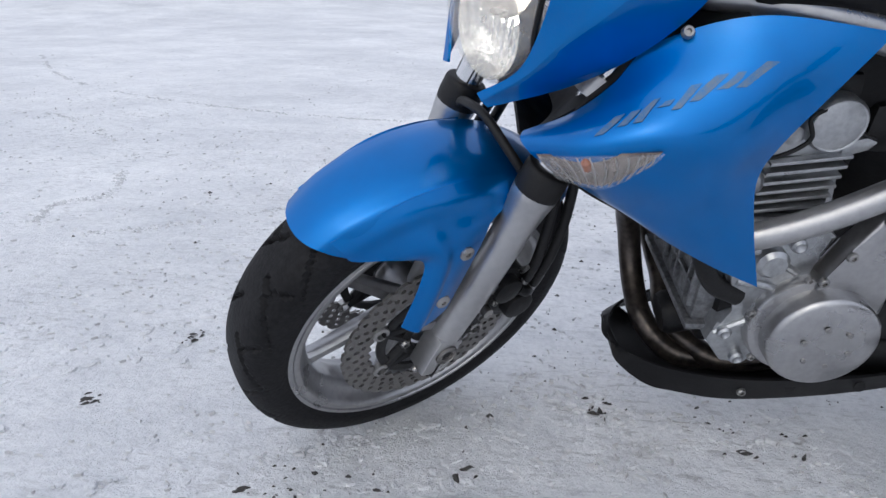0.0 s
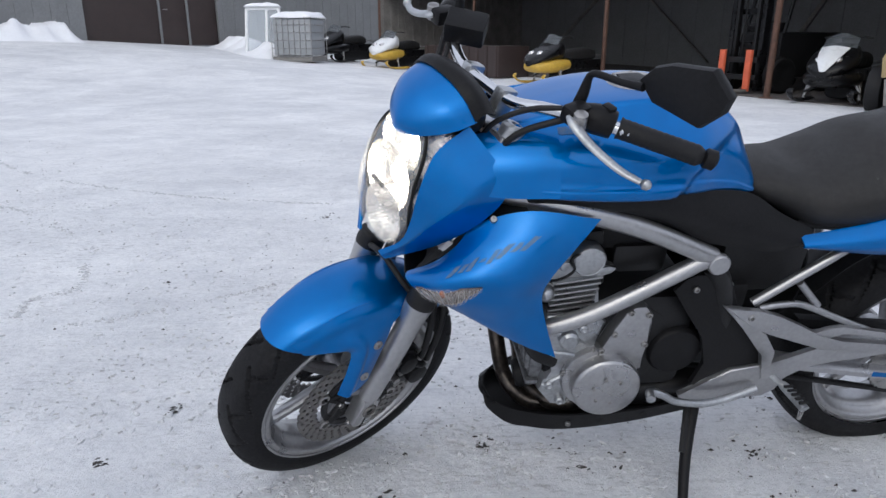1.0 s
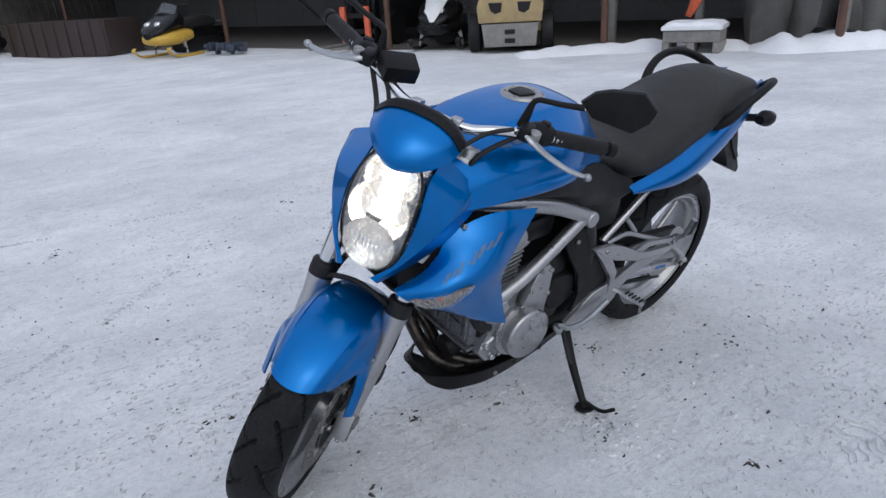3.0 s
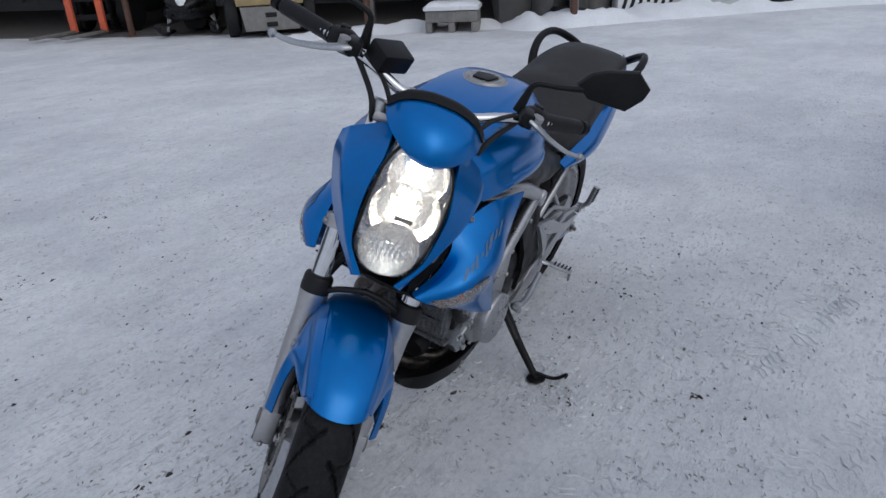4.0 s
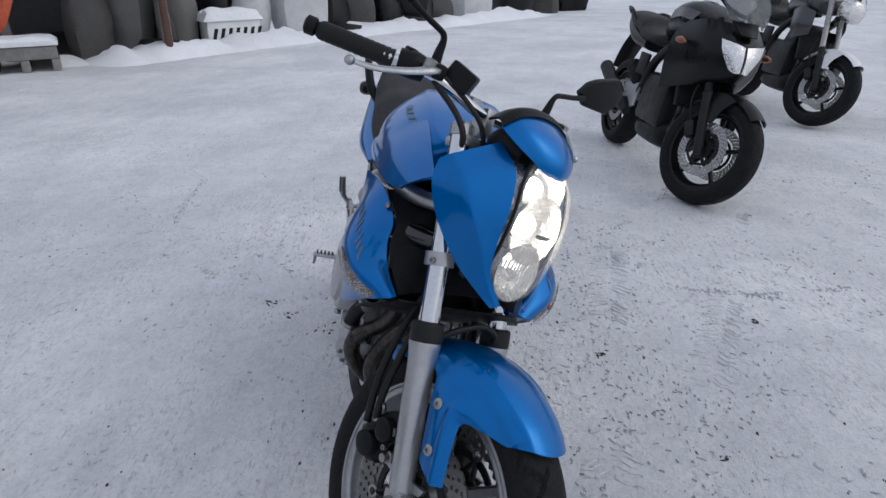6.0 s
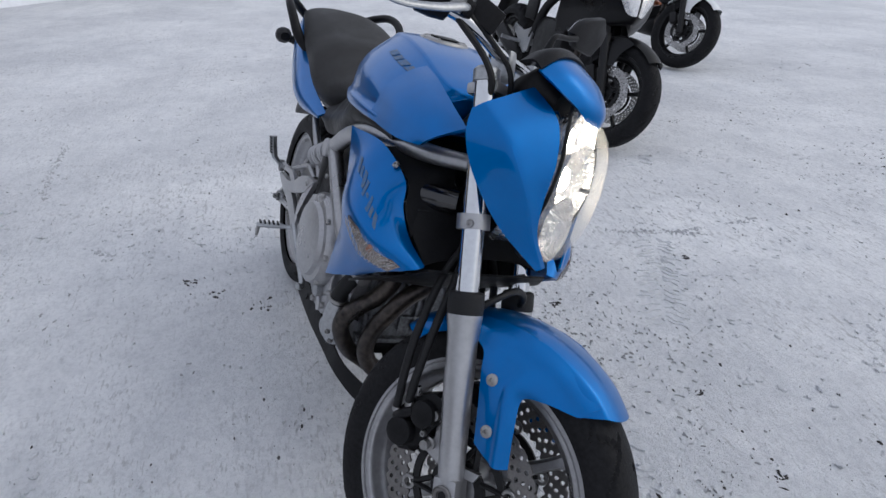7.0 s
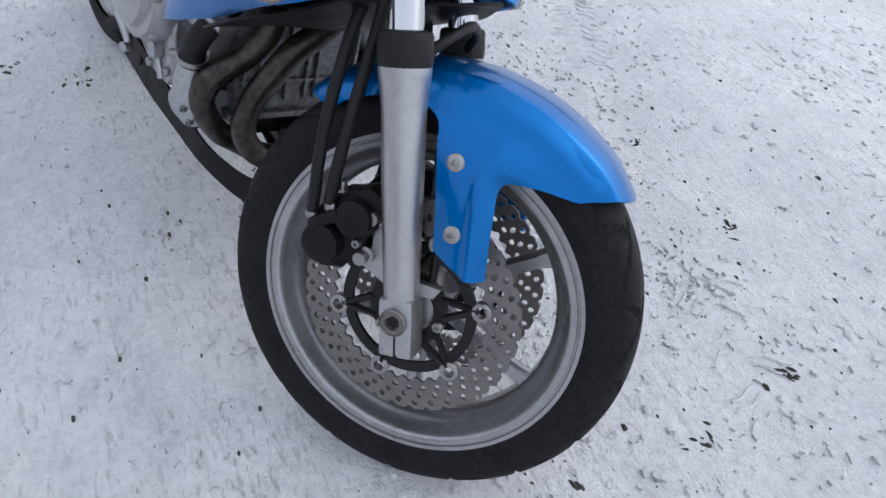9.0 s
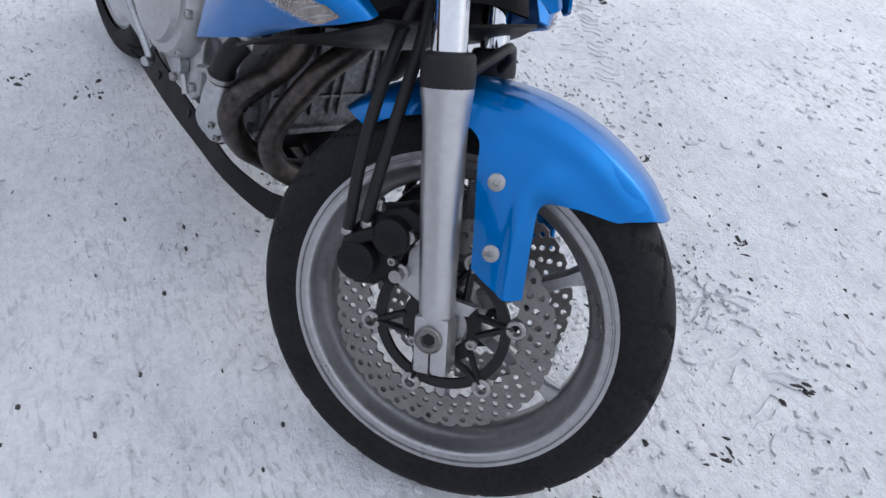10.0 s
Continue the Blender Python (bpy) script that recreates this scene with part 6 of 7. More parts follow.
        for s in (-1, 1):
            part("shroud", skin([[(1.14, 0.13 * s, 0.86), (1.02, 0.19 * s, 0.88), (0.90, 0.19 * s, 0.85)], [(1.18, 0.14 * s, 0.76), (1.05, 0.20 * s, 0.75), (0.95, 0.20 * s, 0.73)], [(1.15, 0.13 * s, 0.68), (1.05, 0.18 * s, 0.64), (0.98, 0.19 * s, 0.62)]], 14, 14, 0.004), paint, root)
    part("side_stand", tube([(0.57, 0.12, 0.26), (0.60, 0.22, 0.12), (0.62, 0.285, 0.068)], 0.011, 8), PLASTIC, root)
    part("exhaust", tube([(1.0, -0.06, 0.55), (1.09, -0.08, 0.46), (1.03, -0.09, 0.28), (0.80, -0.10, 0.22)], 0.02, 12), EXHAUST, root)
    part("silencer", tube([(0.45, -0.15, 0.30), (0.30, -0.17, 0.36), (-0.10, -0.19, 0.52)], [0.03, 0.05, 0.048], 18), DARKMETAL, root)
    return root


street_bike(pose(4.217, -0.145, -0.002, 0, 0, 183) @ pose(0, 0, 0, -13), DARKPAINT, DARKPAINT, True, 27, "satin black half-faired motorcycle parked on the snow")
street_bike(pose(6.067, -1.88, 0.0, 0, 0, 178) @ pose(0, 0, 0, -12), GREYPAINT, WHITEPAINT, False, 30, "dark naked motorcycle with white front mudguard parked on snow")

# ---- shed and yard edge ----
TIMBER = material("weathered_board", (0.21, 0.20, 0.19), 0.8, 0, 0.3, 3, 0.3, 40)
SHEET = material("grey_sheet_wall", (0.20, 0.205, 0.21), 0.55, 0.2, 0.12, 2, 0.1, 30)
DOORPAINT = material("dark_brown_door_paint", (0.035, 0.024, 0.022), 0.5, 0, 0.2, 4, 0.1, 60)
DIRT = material("frozen_dirt_floor", (0.10, 0.09, 0.085), 0.9, 0, 0.3, 5, 0.5, 30)
RUST = material("rusty_steel", (0.11, 0.062, 0.045), 0.75, 0.3, 0.4, 12, 0.3, 80)
YELLOW = material("worn_yellow_paint", (0.36, 0.27, 0.12), 0.6, 0, 0.2, 6, 0.2, 60, second=(0.24, 0.19, 0.11))
GREYSTEEL = material("dusty_grey_steel", (0.20, 0.195, 0.185), 0.7, 0.1, 0.25, 8, 0.2, 60)
REDPAINT = material("faded_red_paint", (0.38, 0.05, 0.04), 0.5, 0, 0.25, 6, 0.1, 60)
ORANGE = material("orange_red_paint", (0.62, 0.13, 0.06), 0.5, 0, 0.2, 6, 0.1, 60)
SLEDYELLOW = material("sled_yellow_plastic", (0.55, 0.36, 0.05), 0.45, 0, 0.2, 10)
SACK = material("white_woven_sack", (0.50, 0.51, 0.52), 0.8, 0, 0.12, 8, 0.3, 120)
TARP = material("grey_tarpaulin", (0.06, 0.058, 0.056), 0.7, 0, 0.3, 6, 0.3, 40)
CONCRETE = material("grey_concrete", (0.13, 0.128, 0.122), 0.85, 0, 0.2, 6, 0.3, 60)
PLASTICWHITE = material("milky_tank_plastic", (0.33, 0.345, 0.36), 0.5, 0, 0.12, 5)
FRESHSNOW = material("heaped_snow", (0.80, 0.81, 0.84), 0.65, 0, 0.06, 3, 0.5, 14)
BLUECRATE = material("blue_scrap", (0.04, 0.05, 0.075), 0.6, 0.1, 0.4, 20)
PANE = clear("window_pane", (0.6, 0.65, 0.7), 0.05, 1.45, 0.35)


def gz(x, y):
    return ground_z(x, y)


def wall_between(name, a, b, height, thick, mat, ribs=0.0, label="", base=0.0, gap=None):
    """An upright wall from a to b with ribs proud of its face; gap: (start, end, height) of an opening."""
    d = Vector((b[0] - a[0], b[1] - a[1], 0))
    length = d.length
    d.normalize()
    n = Vector((d.y, -d.x, 0))
    bm = bmesh.new()
    spans = [(0, length, 0, height)] if not gap else [(0, gap[0], 0, height), (gap[1], length, 0, height), (gap[0], gap[1], gap[2], height)]
    turn = Matrix.Rotation(math.atan2(d.y, d.x), 4, "Z")
    for u0, u1, z0, z1 in spans:
        c = Vector((a[0], a[1], base)) + d * (u0 + u1) / 2 + Vector((0, 0, (z0 + z1) / 2))
        box(c, (u1 - u0, thick, z1 - z0), 0, turn, bm)
    wall = tagged(part(name, bm, mat), label, "wall", kind="structure")
    if ribs:
        k = int(length / ribs)
        for i in range(k):
            u = (i + 0.5) * length / k
            if gap and gap[0] - 0.05 < u < gap[1] + 0.05:
                continue
            c = Vector((a[0], a[1], base + height / 2)) + d * u + n * (thick / 2 + 0.008)
            part("batten", box(c, (ribs * 0.35, 0.02, height), 0, turn), mat, wall)
    return wall


FRONT = [(-1.9, 23.9), (4.2, 16.5), (6.2, 12.1), (8.05, 8.1), (9.7, 5.2)]
BACK = [(3.4, 28.2), (9.6, 20.4), (11.9, 14.9), (13.8, 10.8), (15.2, 8.0)]
for i in range(4):
    wall_between("wall_shed_%d" % (i + 1), BACK[i], BACK[i + 1], 3.6, 0.12, SHEET, 0.9, "light grey boarded back wall of the open shed")
# Both side walls are added, to keep light out of the shed.
wall_between("wall_shed_end", FRONT[4], BACK[4], 3.6, 0.12, TIMBER, 0.3, "weathered board end wall added to darken the shed")
wall_between("wall_shed_far", FRONT[0], BACK[0], 3.6, 0.12, TIMBER, 0.3, "weathered board far wall added to darken the shed")
for i in range(4):
    f0, f1, b1, b0 = FRONT[i], FRONT[i + 1], BACK[i + 1], BACK[i]
    # Unseen roof, added and set low to block sky light from the shed.
    lo = bmesh.new()
    v = [lo.verts.new((x, y, z)) for (x, y), z in ((f0, 2.45), (f1, 2.45), (b1, 3.5), (b0, 3.5), (f0, 2.6), (f1, 2.6), (b1, 3.65), (b0, 3.65))]
    for f in ((0, 1, 2, 3), (4, 7, 6, 5), (0, 4, 5, 1), (1, 5, 6, 2), (2, 6, 7, 3), (3, 7, 4, 0)):
        lo.faces.new([v[k] for k in f])
    tagged(part("shade_roof_%d" % (i + 1), lo, TIMBER), "unseen dark board roof added to shade the open shed", "roof", kind="structure")
    lo = bmesh.new()
    z = 0.02
    v = [lo.verts.new((x, y, zz)) for (x, y), zz in ((f0, gz(*f0) + z), (f1, gz(*f1) + z), (b1, gz(*f1) + z), (b0, gz(*f0) + z), (f0, -0.3), (f1, -0.3), (b1, -0.3), (b0, -0.3))]
    for f in ((0, 1, 2, 3), (4, 7, 6, 5), (0, 4, 5, 1), (1, 5, 6, 2), (2, 6, 7, 3), (3, 7, 4, 0)):
        lo.faces.new([v[k] for k in f])
    tagged(part("shed_floor_%d" % (i + 1), lo, DIRT), "dark frozen dirt floor of the shed", "floor", kind="structure")
for i, (x, y) in enumerate(FRONT + [(1.2, 20.2)]):
    post = thing("shed_post", pose(x, y, gz(x, y) - 0.1, 0, 0, -20 * i), "rusty round steel post of the open shed", "post", "shed posts")
    part("shaft", tube([(0, 0, 0), (0, 0, 2.56)], 0.055 if i < 5 else 0.04, 14), RUST, post)
    part("foot_plate", box((0, 0, 0.115), (0.2, 0.2, 0.02), 0.003), RUST, post)
for i in range(1, 4):
    b0, b1 = Vector((*BACK[i - 1], 0)), Vector((*BACK[i], 0))
    for k, (u, w) in enumerate(((0.15, 0.45), (0.85, 0.55))):
        p, q = b0.lerp(b1, u), b0.lerp(b1, w)
        n = Vector((-(b1 - b0).y, (b1 - b0).x, 0)).normalized() * -0.14
        br = thing("wall_brace", Matrix.Identity(4), "diagonal timber brace on the shed wall", "brace", "wall braces")
        part("plank", tube([p + n + Vector((0, 0, 0.3)), q + n + Vector((0, 0, 2.8))], 0.08, 4, flat=0.5), TIMBER, br)

# grey building with double door
GA, GB = (-15.5, 13.9), (-6.2, 24.9)
gd = (Vector((*GB, 0)) - Vector((*GA, 0)))
gl = gd.length
gu = gd.normalized()
u0, u1 = (Vector((-10.2, 20.2, 0)) - Vector((*GA, 0))).dot(gu), (Vector((-7.4, 23.5, 0)) - Vector((*GA, 0))).dot(gu)
wall_between("wall_building", GA, GB, 5.5, 0.25, SHEET, 0.45, "light grey ribbed sheet wall", 0.3, (u0, u1, 3.6))
wall_between("wall_building_side", GB, (-2.5, 30.0), 5.5, 0.25, SHEET, 0.45, "grey ribbed sheet side wall", 0.3)
dm = Matrix.Translation((GA[0], GA[1], 0.72)) @ Matrix.Rotation(math.atan2(gu.y, gu.x), 4, "Z")
door = tagged(thing("door_1", dm, "closed dark brown double door with a wicket", "door"), kind="structure")
wk0, wk1 = u0 + (u1 - u0) * 0.535, u0 + (u1 - u0) * 0.755
for a_, b_ in ((u0, wk0), (wk0 + 0.0, wk1), (wk1, u1)):
    part("leaf", box(((a_ + b_) / 2, 0, 1.6), (b_ - a_ - 0.03, 0.07, 3.2), 0.006), DOORPAINT, door)
for u in (wk0, wk1):
    part("door_frame", box((u, -0.05, 1.6), (0.07, 0.06, 3.2), 0.006), SHEET, door, "pale metal door frame")
part("threshold", box(((u0 + u1) / 2, -0.06, 0.03), (u1 - u0, 0.10, 0.06), 0.005), SHEET, door)
part("door_handle", tube([(wk0 + 0.14, -0.05, 1.15), (wk0 + 0.14, -0.10, 1.15), (wk0 + 0.26, -0.10, 1.15)], 0.014, 8), STEEL, door)


def at_ground(x, y, rz, lift=0.0):
    return pose(x, y, gz(x, y) + lift, 0, 0, rz)


def snow_cap(w, d, h, z, seed, bm=None, rough=0.5):
    """A soft pillow of snow, w by d, on height z."""
    n = 15
    g = np.zeros((n, n, 3))
    for j in range(n):
        for i in range(n):
            a, b = -1 + 2 * i / (n - 1), -1 + 2 * j / (n - 1)
            e = max(0.0, 1 - a**6) * max(0.0, 1 - b**6)
            g[j, i] = (a * w / 2, b * d / 2, z + h * (0.25 + 0.75 * e**0.6) * (1 + rough * noise.noise((a * 1.7 + seed, b * 1.7, seed))) * (0.0 if e == 0 else 1))
    return grid_bm(g, bm=bm)[0]


# liquid tank in its cage
tote = thing("tank_in_cage", at_ground(-3.75, 19.5, -14), "milky plastic liquid tank in a wire cage, snow on top", "tank")
part("tank", box((0, 0, 0.66), (1.14, 0.94, 0.98), 0.06), PLASTICWHITE, tote)
part("pallet", box((0, 0, 0.07), (1.2, 1.0, 0.12), 0.01), GREYSTEEL, tote)
for i in range(8):
    x = -0.6 + 1.2 * i / 7
    for y in (-0.5, 0.5):
        part("cage_bar", tube([(x, y, 0.12), (x, y, 1.17)], 0.011, 6), STEEL, tote)
for z in (0.15, 0.36, 0.57, 0.78, 0.98, 1.17):
    part("cage_bar", tube([(-0.6, -0.51, z), (0.6, -0.51, z)], 0.011, 6), STEEL, tote)
    for x in (-0.61, 0.61):
        part("cage_bar", tube([(x, -0.5, z), (x, 0.5, z)], 0.011, 6), STEEL, tote)
part("snow", snow_cap(1.25, 1.05, 0.16, 1.16, 3.0), FRESHSNOW, tote)
fr = thing("window_frame", at_ground(-5.0, 20.2, -8) @ pose(0, 0, 0, -9), "white window frame leaning, dusted with snow", "window frame")
for c, sz in (((0, 0, 0.04), (1.05, 0.07, 0.08)), ((0, 0, 1.36), (1.05, 0.07, 0.08)), ((-0.50, 0, 0.7), (0.08, 0.07, 1.3)), ((0.50, 0, 0.7), (0.08, 0.07, 1.3)), ((0.12, 0, 0.7), (0.07, 0.06, 1.3))):
    part("rail", box(c, sz, 0.008), WHITEPAINT, fr)
part("pane", box((0, 0, 0.7), (0.95, 0.012, 1.25), 0), PANE, fr)
part("snow", snow_cap(1.1, 0.22, 0.10, 1.40, 7.0), FRESHSNOW, fr)


def snowmobile(m, hood, pan, label):
    root = thing("snowmobile", m, label, "snowmobile", "snowmobiles in the shed")
    part("tunnel", box((-0.55, 0, 0.42), (1.5, 0.40, 0.22), 0.04), DARKPAINT, root)
    part("track", rings([(0.15, 0.19, 0.36, 0.06, 0.6), (0.0, 0.19, 0.42, 0.03, 0.6), (-1.2, 0.19, 0.40, 0.03, 0.6), (-1.42, 0.19, 0.33, 0.10, 0.6)], 24, 20), RUBBER, root, "black rubber track")
    part("seat", rings([(0.05, 0.12, 0.72, 0.52, 0.8), (-0.2, 0.17, 0.76, 0.50, 0.7), (-0.8, 0.18, 0.80, 0.50, 0.7), (-1.1, 0.15, 0.74, 0.52, 0.7)], 24, 20), SEATCOVER, root, "black seat")
    part("belly", rings([(1.05, 0.10, 0.46, 0.36, 0.8), (0.85, 0.34, 0.52, 0.26, 0.75), (0.4, 0.42, 0.56, 0.24, 0.7), (0.0, 0.34, 0.55, 0.30, 0.7)], 28, 20), pan, root)
    part("hood", rings([(1.08, 0.08, 0.52, 0.40, 0.8), (0.9, 0.30, 0.66, 0.46, 0.8), (0.5, 0.36, 0.86, 0.52, 0.8), (0.2, 0.28, 0.96, 0.54, 0.8), (0.02, 0.16, 0.90, 0.55, 0.8)], 32, 24), hood, root, "moulded hood")
    for s in (-1, 1):
        part("headlamp", rings([(0.80, 0.06, 0.74, 0.66, 0.9), (0.86, 0.07, 0.73, 0.64, 0.9), (0.90, 0.04, 0.70, 0.65, 0.9)], 16, 8), REFLECTOR, root).matrix_basis = Matrix.Translation((0, 0.13 * s, 0))
        sk = part("ski", tube([(-0.05, 0.45 * s, 0.03), (0.4, 0.45 * s, 0.025), (0.85, 0.45 * s, 0.05), (1.05, 0.45 * s, 0.16), (1.02, 0.45 * s, 0.22)], 0.06, 10, flat=0.35), SLEDYELLOW if pan is SLEDYELLOW else DARKPAINT, root, "ski")
        part("spindle", tube([(0.42, 0.43 * s, 0.05), (0.38, 0.36 * s, 0.42)], 0.025, 8), STEEL, sk)
        part("ski_arm", tube([(0.44, 0.43 * s, 0.15), (0.42, 0.12 * s, 0.30)], 0.02, 8), DARKMETAL, sk)
        part("shock", tube([(0.40, 0.40 * s, 0.18), (0.38, 0.20 * s, 0.50)], 0.028, 8), STEEL, sk)
    part("windscreen", skin([[(0.42, -0.26, 0.86), (0.52, 0, 0.90), (0.42, 0.26, 0.86)], [(0.25, -0.24, 1.02), (0.34, 0, 1.10), (0.25, 0.24, 1.02)]], 14, 8, 0.006), SMOKE, root)
    part("handlebar", tube([(0.0, 0.36, 1.02), (0.08, 0.2, 1.04), (0.12, 0, 1.02), (0.08, -0.2, 1.04), (0.0, -0.36, 1.02)], 0.016, 8), DARKMETAL, root)
    part("rear_rack", tube([(-1.1, 0.2, 0.62), (-1.45, 0.2, 0.62), (-1.45, -0.2, 0.62), (-1.1, -0.2, 0.62)], 0.014, 8), STEEL, root)
    return root


snowmobile(at_ground(-2.9, 21.6, -120), DARKPAINT, DARKPAINT, "dark snowmobile beside the caged tank, snow on its hood")
snowmobile(at_ground(-1.15, 20.9, -122), WHITEPAINT, SLEDYELLOW, "white and yellow snowmobile under the shed edge")
snowmobile(at_ground(3.1, 16.1, -140), DARKPAINT, SLEDYELLOW, "black and yellow snowmobile in the open shed")
nosed = snowmobile(at_ground(7.15, 11.5, -135, 0.02), DARKPAINT, DARKPAINT, "white-nosed black snowmobile in the open shed")
part("nose_panel", skin([[(0.58, -0.21, 0.87), (0.66, 0, 0.90), (0.58, 0.21, 0.87)], [(0.90, -0.15, 0.70), (0.96, 0, 0.71), (0.90, 0.15, 0.70)], [(1.09, -0.04, 0.51), (1.12, 0, 0.51), (1.09, 0.04, 0.51)]], 12, 14, 0.012), WHITEPAINT, nosed, "white V-shaped nose panel")
crate = thing("dark_crate", at_ground(1.2, 19.2, -52), "long dark crate under the shed roof", "crate")
part("side", box((0, 0, 0.42), (3.2, 1.1, 0.8), 0.02), DOORPAINT, crate)
for i in range(9):
    part("slat", box((-1.5 + 0.375 * i, -0.56, 0.42), (0.10, 0.03, 0.8), 0.004), DOORPAINT, crate)
random.seed(5)
junk = bmesh.new()
for i in range(26):
    c = (random.uniform(-0.5, 0.5), random.uniform(-0.3, 0.3), random.uniform(0.05, 0.2))
    box(c, (random.uniform(0.05, 0.2), random.uniform(0.05, 0.15), random.uniform(0.05, 0.14)), 0.008, Matrix.Rotation(random.uniform(0, 3), 4, "Z"), junk)
tagged(part("scrap_heap", junk, BLUECRATE, None, "small heap of bluish scrap parts on snow", at_ground(3.75, 14.8, -65)), category="scrap", kind="stuff")

# forklift with raised orange fork backs
fk = thing("forklift", at_ground(5.03, 12.75, 24.5, 0.02), "black forklift with orange-red forks facing the yard", "forklift")
for s in (-1, 1):
    f_ = part("fork", box((0.55, 0.32 * s, 0.06), (1.1, 0.12, 0.045), 0.008), GREYSTEEL, fk, "steel fork")
    part("fork_back", box((1.08, 0.32 * s, 0.42), (0.06, 0.13, 0.76), 0.01), ORANGE, f_, "orange-red fork upright")
    part("mast_rail", box((1.35, 0.36 * s, 1.3), (0.16, 0.10, 2.5), 0.01), DARKPAINT, fk)
    part("inner_rail", box((1.30, 0.24 * s, 1.25), (0.10, 0.07, 2.3), 0.008), DARKMETAL, fk)
    part("front_wheel", lathe([(0.30, -0.11), (0.34, -0.08), (0.34, 0.08), (0.30, 0.11), (0.16, 0.10), (0.05, 0.06)], (1.65, 0.55 * s, 0.34), (0, s, 0), 28), RUBBER, fk)
    part("rear_wheel", lathe([(0.22, -0.09), (0.26, -0.07), (0.26, 0.07), (0.22, 0.09), (0.05, 0.06)], (3.1, 0.48 * s, 0.26), (0, s, 0), 24), RUBBER, fk)
    part("roof_post", tube([(1.75, 0.45 * s, 1.1), (2.0, 0.45 * s, 2.15)], 0.035, 8), DARKPAINT, fk)
for z in (0.30, 0.62):
    part("carriage_bar", box((1.14, 0, z), (0.05, 0.95, 0.10), 0.006), DARKMETAL, fk)
for z in (0.9, 1.5, 2.3):
    part("mast_cross", box((1.42, 0, z), (0.06, 0.7, 0.10), 0.006), DARKPAINT, fk)
part("lift_chain", tube([(1.27, 0.05, 0.5), (1.27, 0.05, 2.3)], 0.02, 6), DARKMETAL, fk)
part("body", box((2.5, 0, 0.70), (1.7, 1.0, 0.85), 0.08), DARKMETAL, fk)
part("roof", box((2.45, 0, 2.17), (1.2, 1.0, 0.06), 0.02), DARKPAINT, fk)
part("dash", box((1.8, 0, 1.15), (0.2, 0.8, 0.3), 0.04), DARKPAINT, fk)

# yellow machine with a red cylinder on top
ld = thing("yellow_machine", at_ground(7.02, 9.25, -40, 0.0) @ Matrix.Scale(0.80, 4), "worn yellow machine with a red cylinder and snow on it", "machine")
outl = [(-0.66, 0.62), (-0.70, 0.95), (-0.58, 1.24), (0.58, 1.24), (0.70, 0.95), (0.66, 0.62)]
part("hood", slab(outl, 0.0, 1.7, 0.03), YELLOW, ld, "yellow bonnet with two dark openings")
for s in (-1, 1):
    part("opening", slab([(0.16 * s, 1.02), (0.44 * s, 1.02), (0.40 * s, 0.86), (0.30 * s, 0.80), (0.18 * s, 0.84)], -0.012, 0.02, 0.0), RUBBER, ld, "dark lamp opening")
    part("front_wheel", lathe([(0.30, -0.14), (0.40, -0.11), (0.42, 0), (0.40, 0.11), (0.30, 0.14), (0.12, 0.10), (0.04, 0.08)], (0.78 * s, 0.55, 0.40), (s, 0, 0), 32), RUBBER, ld, "black tyre")
part("bumper", slab([(-0.60, 0.60), (-0.54, 0.14), (0.54, 0.14), (0.60, 0.60)], -0.10, 0.9, 0.03), GREYSTEEL, ld, "dusty grey steel front")
for z in (0.44, 0.26):
    part("tow_slot", box((0, -0.105, z), (0.22, 0.03, 0.09), 0.008), RUBBER, ld)
cyl = part("cylinder", tube([(-0.64, 0.32, 1.43), (-0.58, 0.32, 1.43), (0.58, 0.32, 1.43), (0.64, 0.32, 1.43)], [0.10, 0.17, 0.17, 0.10], 22, 20), REDPAINT, ld, "red cylinder")
part("valve", tube([(-0.05, 0.14, 1.43), (-0.05, 0.10, 1.35)], 0.03, 8), STEEL, cyl)
part("snow", snow_cap(1.3, 0.45, 0.14, 1.58, 9.0), FRESHSNOW, ld).matrix_basis = Matrix.Translation((0, 0.32, 0))
part("cab", box((0, 2.2, 1.2), (1.3, 1.1, 1.8), 0.06), YELLOW, ld)

# red-brown beam, orange crane hook, crate, sacks, barrier
bk = thing("rusty_rack", at_ground(9.15, 8.15, -65), "rusty steel rack with an orange arm", "rack")
part("beam", box((0, 0.2, 1.15), (1.7, 0.25, 0.22), 0.02), RUST, bk)
for s in (-1, 1):
    part("leg", box((0.75 * s, 0.3, 0.55), (0.12, 0.12, 1.1), 0.01), GREYSTEEL, bk)
part("arm", tube([(0.95, -0.25, 1.35), (0.90, -0.25, 0.95), (0.78, -0.25, 0.60), (0.70, -0.25, 0.45)], [0.13, 0.12, 0.08, 0.05], 6), ORANGE, bk, "orange-red arm")
cr = thing("pallet_crate", at_ground(8.55, 6.72, -62), "low white crate on a pallet with a snow lid", "crate")
part("lid", box((0, 0, 0.36), (0.86, 0.66, 0.06), 0.01), WHITEPAINT, cr)
part("crate_side", box((0, 0, 0.24), (0.80, 0.60, 0.16), 0.006), GREYSTEEL, cr)
for x in (-0.36, 0, 0.36):
    part("foot", box((x, 0, 0.08), (0.10, 0.58, 0.15), 0.006), TIMBER, cr)
part("snow", snow_cap(0.84, 0.64, 0.06, 0.385, 11.0), FRESHSNOW, cr)


